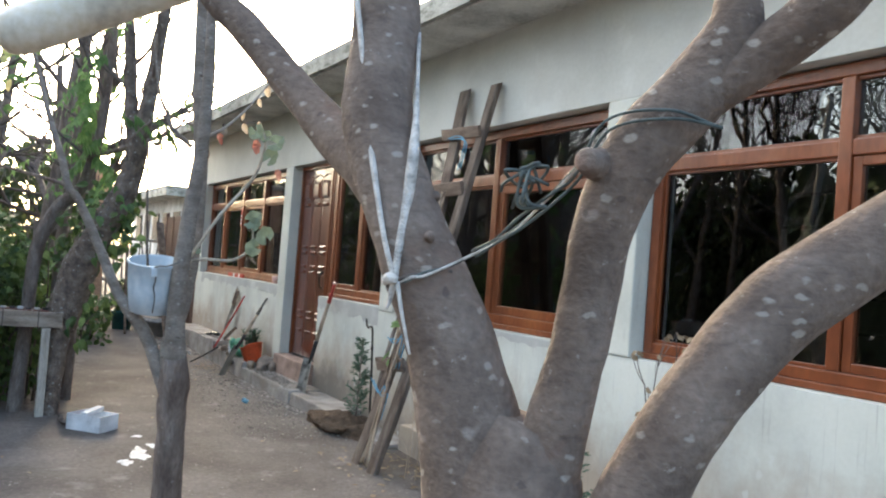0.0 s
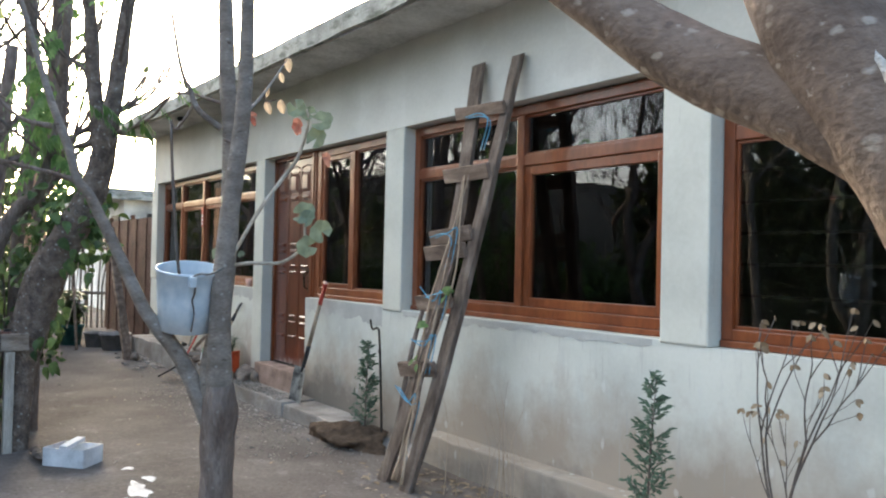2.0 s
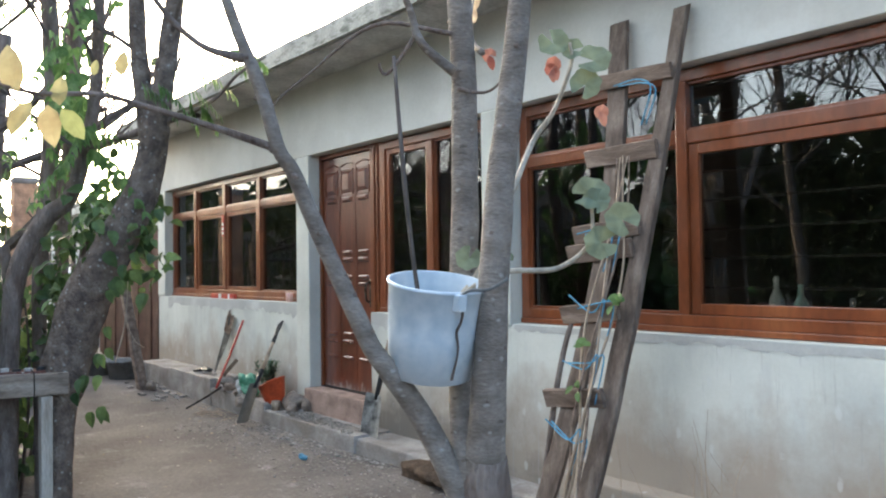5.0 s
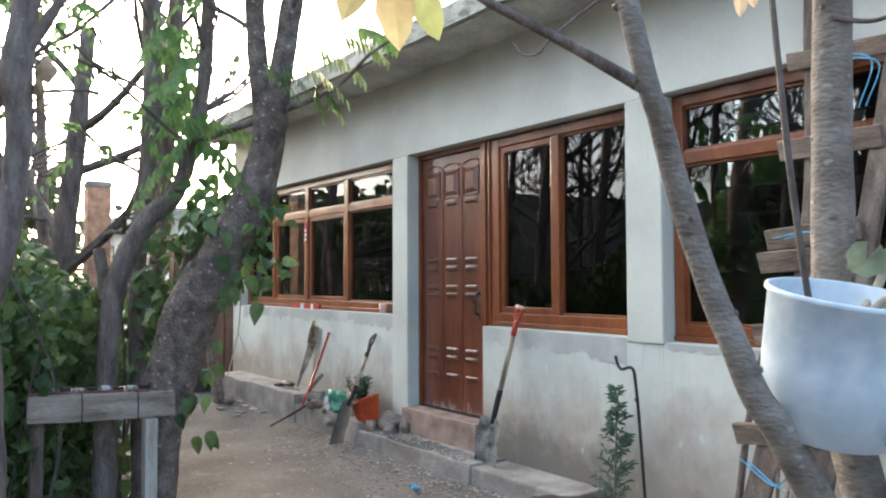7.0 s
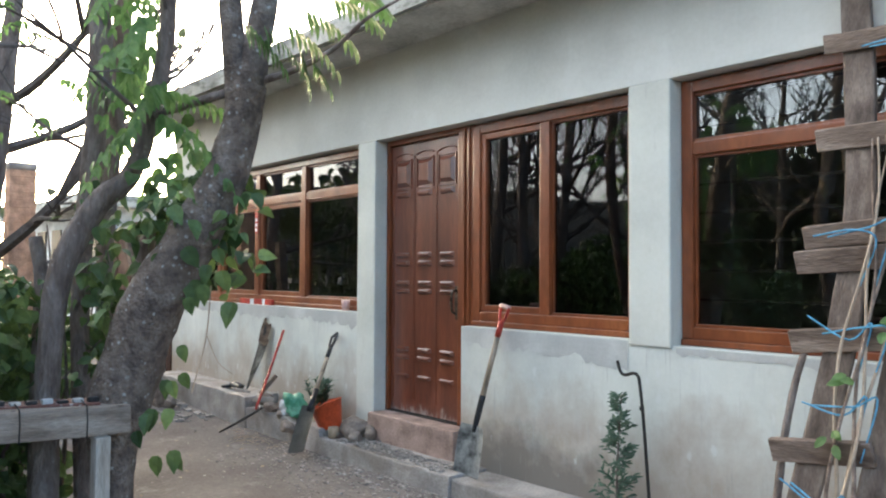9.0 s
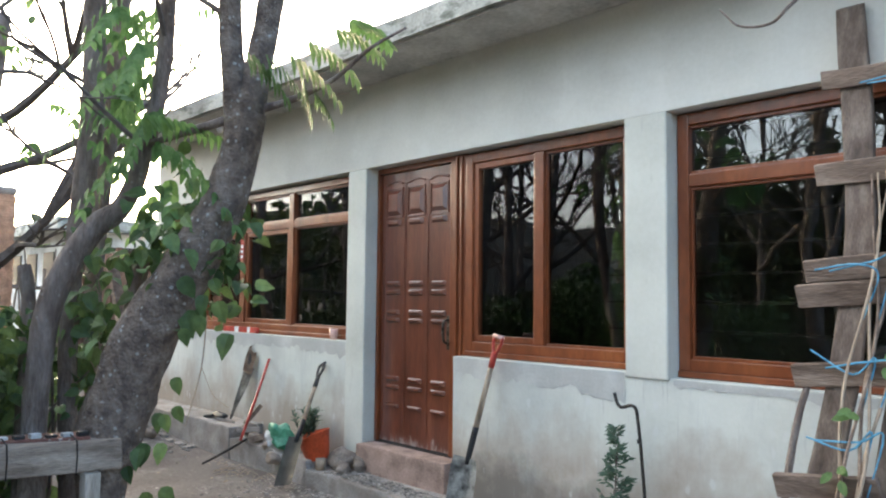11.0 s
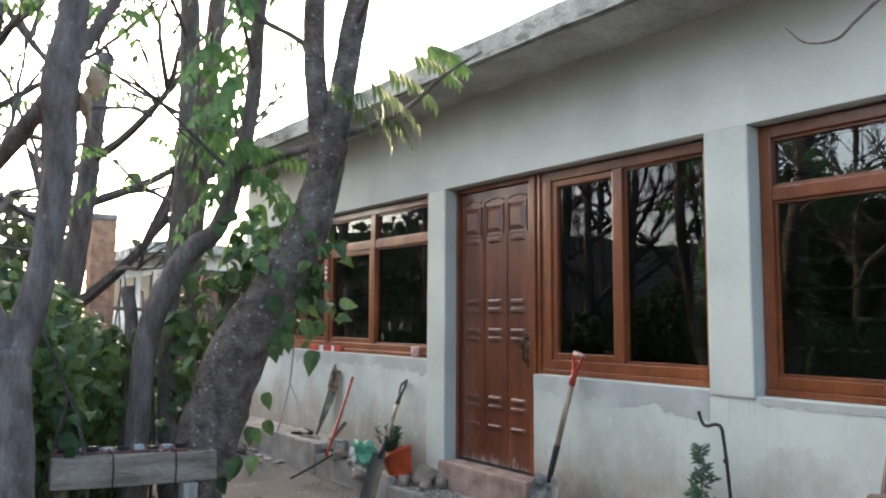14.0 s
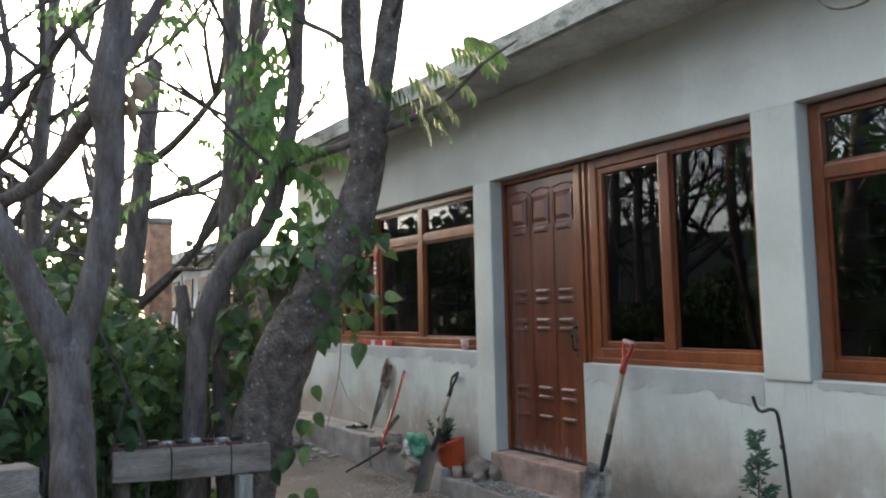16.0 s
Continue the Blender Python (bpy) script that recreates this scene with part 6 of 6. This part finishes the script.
for k, (c, s) in enumerate((((-0.13, -0.14, 0.185), (0.11, 0.09, 0.085)), ((0.0, -0.22, 0.155), (0.06, 0.05, 0.045)), ((0.035, -0.1, 0.17), (0.05, 0.045, 0.06)), ((-0.95, -0.3, 0.2), (0.05, 0.05, 0.04)), ((-1.25, -0.25, 0.21), (0.07, 0.06, 0.05)), ((-1.45, -0.2, 0.25), (0.08, 0.06, 0.05)), ((-0.75, -0.36, 0.13), (0.08, 0.05, 0.05)), ((-3.3, -0.5, 0.12), (0.05, 0.05, 0.05)), ((-2.7, -0.55, 0.1), (0.06, 0.05, 0.05)))):
    bm = bmesh.new()
    lump(bm, c, s, k + 1, 3, 0.45)
    solo("stone", bm, M_ROCK, c, "rounded brown stone beside the doorstep" if k < 3 else "loose stone on the broken ledge", "stone", "stones on the ledge", smooth=True)
bag = thing("plastic_bag", (-0.85, -0.25, 0.2), "crumpled green and white plastic bag", "bag")
bm = bmesh.new()
lump(bm, (-0.82, -0.26, 0.29), (0.13, 0.08, 0.1), 5, 4, 0.7)
uneven(bm, 0.02, 18)
part("body", bm, M_GREENBAG, bag)
bm = bmesh.new()
lump(bm, (-0.93, -0.28, 0.25), (0.06, 0.05, 0.08), 8, 3, 0.7)
part("white_fold", bm, M_WHITE, bag)


def bushy(name, base, height, width, count, seed, mat, label, leaf=0.03, shape="lance", upright=0.7):
    g = random.Random(seed)
    p = thing(name, base, label, "plant")
    V, F = [], []
    bm = bmesh.new()
    for s in range(max(3, count // 60)):
        a = g.uniform(0, 6.28)
        lean = width * g.uniform(0.1, 0.9)
        top = Vector(base) + Vector((math.cos(a) * lean, math.sin(a) * lean * 0.7, height * g.uniform(0.6, 1.0)))
        mid = Vector(base).lerp(top, 0.5) + Vector((g.gauss(0, 0.01), g.gauss(0, 0.01), 0))
        tube(bm, [(*base, 0.004), (*mid, 0.003), (*top, 0.0015)], 4, 3, cap=False)
        for k in range(60):
            u = g.uniform(0.15, 1.0)
            c = Vector(base).lerp(mid, u * 2) if u < 0.5 else mid.lerp(top, u * 2 - 1)
            leaf_geo(V, F, c, (g.uniform(-1, 1), g.uniform(-1, 1), upright * g.uniform(0.2, 1.6)), (0, 0, 1), leaf * g.uniform(0.6, 1.3), shape)
    tagged(part("stem_mass", bm, M_TWIG, p), kind="stuff")
    crown(p, (V, F), mat, "foliage")
    return p


bushy("rosemary", (-0.55, -0.18, 0.16), 0.36, 0.18, 900, 3, M_CYP, "grey-green spiky herb behind the orange bucket", 0.06)


def cypress(base, height, width, seed, label):
    """A small scale-leaved conifer with drooping tips."""
    g = random.Random(seed)
    p = thing("conifer_seedling", base, label, "conifer")
    bm = bmesh.new()
    tube(bm, [(*base, 0.007), (base[0] + 0.01, base[1], base[2] + height * 0.5, 0.005), (base[0] + 0.05 * height, base[1], base[2] + height, 0.002)], 5, 4)
    V, F = [], []
    for i in range(34):
        u = (i + 0.5) / 34
        c = Vector((base[0] + 0.03 * height * u, base[1], base[2] + height * (0.06 + 0.92 * u)))
        for _ in range(2):
            a = g.uniform(0, 6.28)
            ln = width * (1 - 0.72 * u) * g.uniform(0.6, 1.1)
            d = Vector((math.cos(a), math.sin(a), 0.75))
            tube(bm, [(*c, 0.002), (*(c + d * ln), 0.001)], 3, cap=False)
            for k in range(10):
                q = c + d * ln * (k + 1) / 10
                leaf_geo(V, F, q, (d.x + g.uniform(-0.9, 0.9), d.y + g.uniform(-0.9, 0.9), 0.5 + g.uniform(-0.7, 0.5)), (0.3, -0.6, 0.6), 0.04 * g.uniform(0.7, 1.2), "lance")
    part("stem", bm, M_TWIG, p)
    crown(p, (V, F), M_CYP, "foliage")


cypress((2.335, -0.16, 0.04), 0.72, 0.12, 4, "slender young conifer by the bent iron pipe")
cypress((5.17, -0.3, 0.0), 0.88, 0.16, 5, "young conifer growing against the white wall")
dry = thing("dry_shrub", (5.83, -0.3, 0), "thin dry shrub with withered grey leaves", "shrub")
g = random.Random(6)
bm = bmesh.new()
tips = []
for d in ((0.12, 0, 1), (-0.35, -0.1, 1), (0.4, 0, 1), (-0.1, -0.15, 1)):
    branches(bm, (5.83, -0.3, 0.3), d, 0.007, 0.42, 2, tips, g, 4, 0.5)
tube(bm, [(5.83, -0.3, -0.05, 0.01), (5.825, -0.3, 0.15, 0.009), (5.83, -0.3, 0.32, 0.008)], 6)
tagged(part("twig_mass", bm, M_TWIG, dry), kind="stuff")
V, F = [], []
for p, d in tips:
    for _ in range(2):
        leaf_geo(V, F, p, (g.uniform(-1, 1), g.uniform(-1, 1), -0.6), (0, -1, 0.4), 0.035, "oval")
crown(dry, (V, F), M_DEAD, "withered_leaves")
grass = thing("dry_grass", (4.0, -0.4, 0), "wispy dry grass stalks by the ladder foot", "grass")
g = random.Random(9)
for k in range(16):
    x, y = 3.75 + g.uniform(-0.1, 0.75), -0.35 + g.uniform(-0.15, 0.1)
    bm = bmesh.new()
    hh = g.uniform(0.25, 0.85)
    tube(bm, [(x, y, -0.02, 0.003), (x + g.uniform(-0.05, 0.05), y, hh * 0.6, 0.002), (x + g.uniform(-0.15, 0.15), y + g.uniform(-0.05, 0.05), hh, 0.001)], 4, 4)
    part("stalk", bm, M_ASH, grass)
bm = bmesh.new()
tube(bm, [(2.315, -0.12, 0.925, 0.009), (2.335, -0.12, 0.87, 0.009), (2.364, -0.12, 0.853, 0.009), (2.42, -0.125, 0.868, 0.009), (2.45, -0.125, 0.855, 0.009), (2.462, -0.125, 0.80, 0.009), (2.485, -0.125, 0.6, 0.009), (2.52, -0.125, 0.154, 0.009), (2.53, -0.125, -0.05, 0.009)], 9, 6)
tube(bm, [(2.471, -0.125, 0.70, 0.013), (2.473, -0.125, 0.68, 0.013)], 9)
solo("bent_pipe", bm, M_BAR, (2.52, -0.125, 0.0), "thin bent rusty iron pipe rising from the ground", "pipe", smooth=True)
bm = bmesh.new()
lump(bm, (2.36, -0.3, 0.03), (0.36, 0.2, 0.09), 20, 5, 0.6)
uneven(bm, 0.025, 16)
solo("soil_mound", bm, M_LITTER, (2.4, -0.35, 0), "mound of brown leaf litter round the seedling", "soil", smooth=True)

# things on the sills
lev = thing("spirit_level", (-2.05, 0.04, 1.08), "red spirit level lying on the window sill", "level")
for x0, x1, mt in ((-2.42, -2.2, M_REDPAINT), (-2.199, -2.12, M_WHITE), (-2.119, -1.95, M_REDPAINT), (-1.949, -1.9, M_WHITE), (-1.899, -1.76, M_REDPAINT)):
    bm = bmesh.new()
    box(bm, x0, x1, 0.03, 0.055, 1.078, 1.13, 0.003)
    part("section", bm, mt, lev)
bm = bmesh.new()
lathe(bm, [(0, 1.078), (0.028, 1.078), (0.036, 1.165), (0.033, 1.165), (0.026, 1.083), (0, 1.083)], (-0.52, 0.036, 0), 20)
solo("cup", bm, M_PINK, (-0.52, 0.036, 1.078), "pale pink plastic cup on the window sill", "cup", smooth=True)
tagr = thing("red_tag", (-2.17, 0.085, 1.9), "small red and white tag hanging on the window", "tag")
bm = bmesh.new()
box(bm, -2.21, -2.15, 0.08, 0.087, 1.78, 2.02, 0.002)
part("strip", bm, M_REDPAINT, tagr)
for k in range(3):
    bm = bmesh.new()
    box(bm, -2.2, -2.16, 0.078, 0.0805, 1.8 + 0.05 * k, 1.83 + 0.05 * k)
    part("mark", bm, M_WHITE, tagr)
for k, (x, mt, h) in enumerate(((4.38, M_GREENBAG, 0.26), (4.26, M_FAR, 0.3), (4.52, M_REDPAINT, 0.16), (4.62, M_GREYP, 0.2))):
    bm = bmesh.new()
    lathe(bm, [(0, 1.017), (0.035, 1.017), (0.037, 1.03), (0.037, 1.017 + h * 0.6), (0.013, 1.017 + h * 0.8), (0.013, 1.017 + h), (0, 1.017 + h)], (x, 0.185, 0), 16)
    solo("bottle", bm, mt, (x, 0.185, 1.017), "bottle standing on the inner window sill", "bottle", "bottles on the inner sill", smooth=True)
lamp = thing("eave_lamp", (-1.96, -0.3, TOP - 0.012), "small unlit white bulb under the eave", "lamp")
bm = bmesh.new()
lathe(bm, [(0, TOP - 0.012), (0.04, TOP - 0.012), (0.04, TOP - 0.04), (0.022, TOP - 0.06), (0, TOP - 0.06)], (-1.96, -0.3, 0), 16)
holder = part("holder", bm, M_BLACK, lamp, "", True)
bm = bmesh.new()
lathe(bm, [(0.015, TOP - 0.06), (0.03, TOP - 0.09), (0.032, TOP - 0.12), (0.018, TOP - 0.145), (0, TOP - 0.15)], (-1.96, -0.3, 0), 16)
part("bulb", bm, M_WHITE, holder, "unlit white bulb", True)

# ---- far end of the yard ----
bm = bmesh.new()
beam(bm, (-2.8, -0.6, -0.05), (-3.35, -0.75, 1.75), 0.1, 0.1, 0.01)
uneven(bm, 0.012, 5, 6)
solo("leaning_post", bm, M_OLDX, (-2.8, -0.6, 0), "leaning pale weathered timber post", "post")
for name, c, r, h, mt, lb in (("flowerpot", (-4.6, -0.95), 0.17, 0.3, M_TEAL, "dark teal plastic flowerpot by the gate"), ("bucket", (-3.75, -0.55), 0.2, 0.24, M_GREYP, "grey plastic tub beside the ledge"), ("flowerpot", (-4.25, -0.7), 0.15, 0.22, M_GREYP, "old grey plastic flowerpot beside the ledge")):
    bm = bmesh.new()
    z = earth(*c) - 0.01
    lathe(bm, [(0, z), (r * 0.78, z), (r * 0.97, z + h - 0.03), (r * 1.05, z + h - 0.03), (r * 1.05, z + h), (r * 0.95, z + h), (r * 0.9, z + h - 0.05), (0, z + h - 0.05)], (*c, 0), 24)
    solo(name, bm, mt, (*c, z), lb, "pot", smooth=True)
bushy("potted_plant", (-4.6, -0.95, 0.3), 0.6, 0.3, 420, 12, M_LEAF, "leafy green plant in the teal pot", 0.12, "heart", 0.1)
bm = bmesh.new()
box(bm, -5.25, -4.95, -1.15, -1.12, 0.03, 0.45, 0.006)
solo("board", bm, M_ASH, (-5.1, -1.13, 0), "pale wooden board standing on edge", "board")
wb = thing("cardboard_box", (1.9, -2.2, 0), "small open white box on the ground", "box")
c0 = Vector((1.90, -2.17, 0))
ux, uy = Vector((0.75, 0.66, 0)), Vector((-0.66, 0.75, 0))
z0 = earth(1.9, -2.17)
for p, q, w in ((-0.15, 0, 0), (0.15, 0, 0), (0, -0.1, 1), (0, 0.1, 1)):
    bm = bmesh.new()
    a = c0 + ux * p + uy * q
    d = uy * 0.1 if w == 0 else ux * 0.15
    beam(bm, a - d + Vector((0, 0, z0 + 0.06)), a + d + Vector((0, 0, z0 + 0.06)), 0.12, 0.008, side=(0, 0, 1))
    part("side", bm, M_WHITE, wb)
bm = bmesh.new()
beam(bm, c0 - ux * 0.15 + Vector((0, 0, z0 + 0.006)), c0 + ux * 0.15 + Vector((0, 0, z0 + 0.006)), 0.008, 0.2, side=(0, 0, 1))
part("bottom", bm, M_WHITE, wb)
bm = bmesh.new()
beam(bm, c0 - uy * 0.1 + Vector((0, 0, z0 + 0.124)), c0 + uy * 0.08 + Vector((0, 0, z0 + 0.15)), 0.06, 0.03, 0.004, side=ux)
part("packing", bm, M_WHITE, wb)
bm = bmesh.new()
for k in range(9):
    lump(bm, (1.55 + 0.1 * (k % 3) , -2.15 - 0.09 * (k // 3), 0.02), (0.08, 0.05, 0.03), k + 40, 2)
solo("rubbish_heap", bm, M_TWIG, (1.6, -2.2, 0), "small dark heap of sticks and clods", "heap")

bm = bmesh.new()
tube(bm, [(-3.9, -1.0, 0.0, 0.02), (-4.05, -1.02, 0.7, 0.018), (-4.15, -1.04, 1.45, 0.015)], 7, 4, 0.1)
solo("pole", bm, M_OLDX, (-3.9, -1.0, 0.0), "thin pale pole standing by the pots", "pole", smooth=True)

# ---- loose ground cover ----
def scatter(name, mat, count, seed, where, size, label, flat=False):
    g = random.Random(seed)
    V, F = [], []
    if flat:
        for _ in range(count):
            x, y, z = where(g)
            leaf_geo(V, F, (x, y, z + 0.006), (g.uniform(-1, 1), g.uniform(-1, 1), g.uniform(-0.1, 0.25)), (0, 0, 1), size * g.uniform(0.5, 1.3), "oval")
    else:
        for _ in range(count):
            x, y, z = where(g)
            s = size * g.uniform(0.3, 1.3) ** 1.5
            k = len(V)
            for i in range(8):
                V.append((x + s * (1 if i & 1 else -1) * g.uniform(0.5, 1), y + s * (1 if i & 2 else -1) * g.uniform(0.5, 1), z + s * 0.7 * (1 if i & 4 else -0.6) * g.uniform(0.4, 1)))
            for f in ((0, 2, 3, 1), (4, 5, 7, 6), (0, 1, 5, 4), (2, 6, 7, 3), (0, 4, 6, 2), (1, 3, 7, 5)):
                F.append(tuple(k + i for i in f))
    tagged(raw(name, V, F, mat), label, name.replace("_", " "), kind="stuff")


def along(x0, x1, y0, y1):
    def pick(g):
        x = g.uniform(x0, x1)
        y = y1 - (y1 - y0) * g.random() ** 2
        return x, y, earth(x, y)
    return pick


def on_ledge(g):
    x = g.uniform(-0.1, 1.1)
    y = g.uniform(-0.33, -0.14)
    return x, y, 0.12 + 0.03 * max(0, 1 - abs(x - 0.35) * 1.6) * g.random()


scatter("gravel", M_STONE, 1500, 1, along(-0.8, 2.6, -1.1, -0.36), 0.008, "pale crushed stone along the ledge")
scatter("gravel", M_STONE, 180, 12, along(-0.5, 1.8, -0.7, -0.37), 0.015, "pale broken stone at the foot of the ledge")
scatter("gravel", M_STONE, 700, 2, on_ledge, 0.009, "pale crushed stone on the ledge by the door")
scatter("gravel", M_STONE, 500, 3, along(-6, 9, -3.2, -0.4), 0.008, "scattered small stones on the earth")
scatter("fallen_leaves", M_DEAD, 130, 4, along(-5, 9, -3.0, -0.3), 0.04, "scattered dry leaves on the earth", True)
scatter("fallen_leaves", M_DEAD, 160, 5, along(3.0, 5.2, -0.9, -0.25), 0.06, "dry leaves gathered at the ladder foot", True)
bm = bmesh.new()
g = random.Random(44)
for _ in range(46):
    x, y = g.gauss(-1.05, 0.2), g.gauss(-0.52, 0.09)
    a, q = g.uniform(0, 6.28), g.uniform(0.04, 0.12)
    z = earth(x, y) + 0.01
    tube(bm, [(x - q * math.cos(a), y - q * math.sin(a), z, 0.0016), (x, y, z + g.uniform(0.005, 0.03), 0.0018), (x + q * math.cos(a + 0.4), y + q * math.sin(a + 0.4), z, 0.0014)], 4, 3)
solo("straw_litter", bm, M_ASH, (-1.05, -0.5, 0), "pale straw and wire ends lying on the earth", "straw", kind="stuff")
scatter("rubble", M_STONE, 60, 6, along(-3.4, -2.0, -0.75, -0.4), 0.03, "broken pale rubble at the foot of the ledge")
V, F = [], []
for cx, cy, rx, ry in ((2.75, -1.98, 0.22, 0.09), (2.55, -1.85, 0.1, 0.05), (2.24, -1.9, 0.06, 0.05), (2.95, -2.1, 0.1, 0.06)):
    k = len(V)
    V.append((cx, cy, earth(cx, cy) + 0.012))
    for i in range(26):
        a = 2 * math.pi * i / 26
        q = 0.7 + 0.6 * noise.noise(Vector((math.cos(a) * 1.6 + cx * 5, math.sin(a) * 1.6, cy)))
        x, y = cx + rx * q * math.cos(a), cy + ry * q * math.sin(a)
        V.append((x, y, earth(x, y) + 0.003))
    for i in range(26):
        F.append((k, k + 1 + i, k + 1 + (i + 1) % 26))
tagged(raw("lime_spill", V, F, M_WHITE, smooth=True), "white lime powder spilt on the earth", "powder", kind="stuff")
bm = bmesh.new()
lump(bm, (1.15, -0.75, 0.02), (0.04, 0.03, 0.02), 3, 2, 0.8)
solo("wrapper", bm, M_BLUE, (1.15, -0.75, 0.01), "crumpled blue wrapper on the earth", "wrapper")
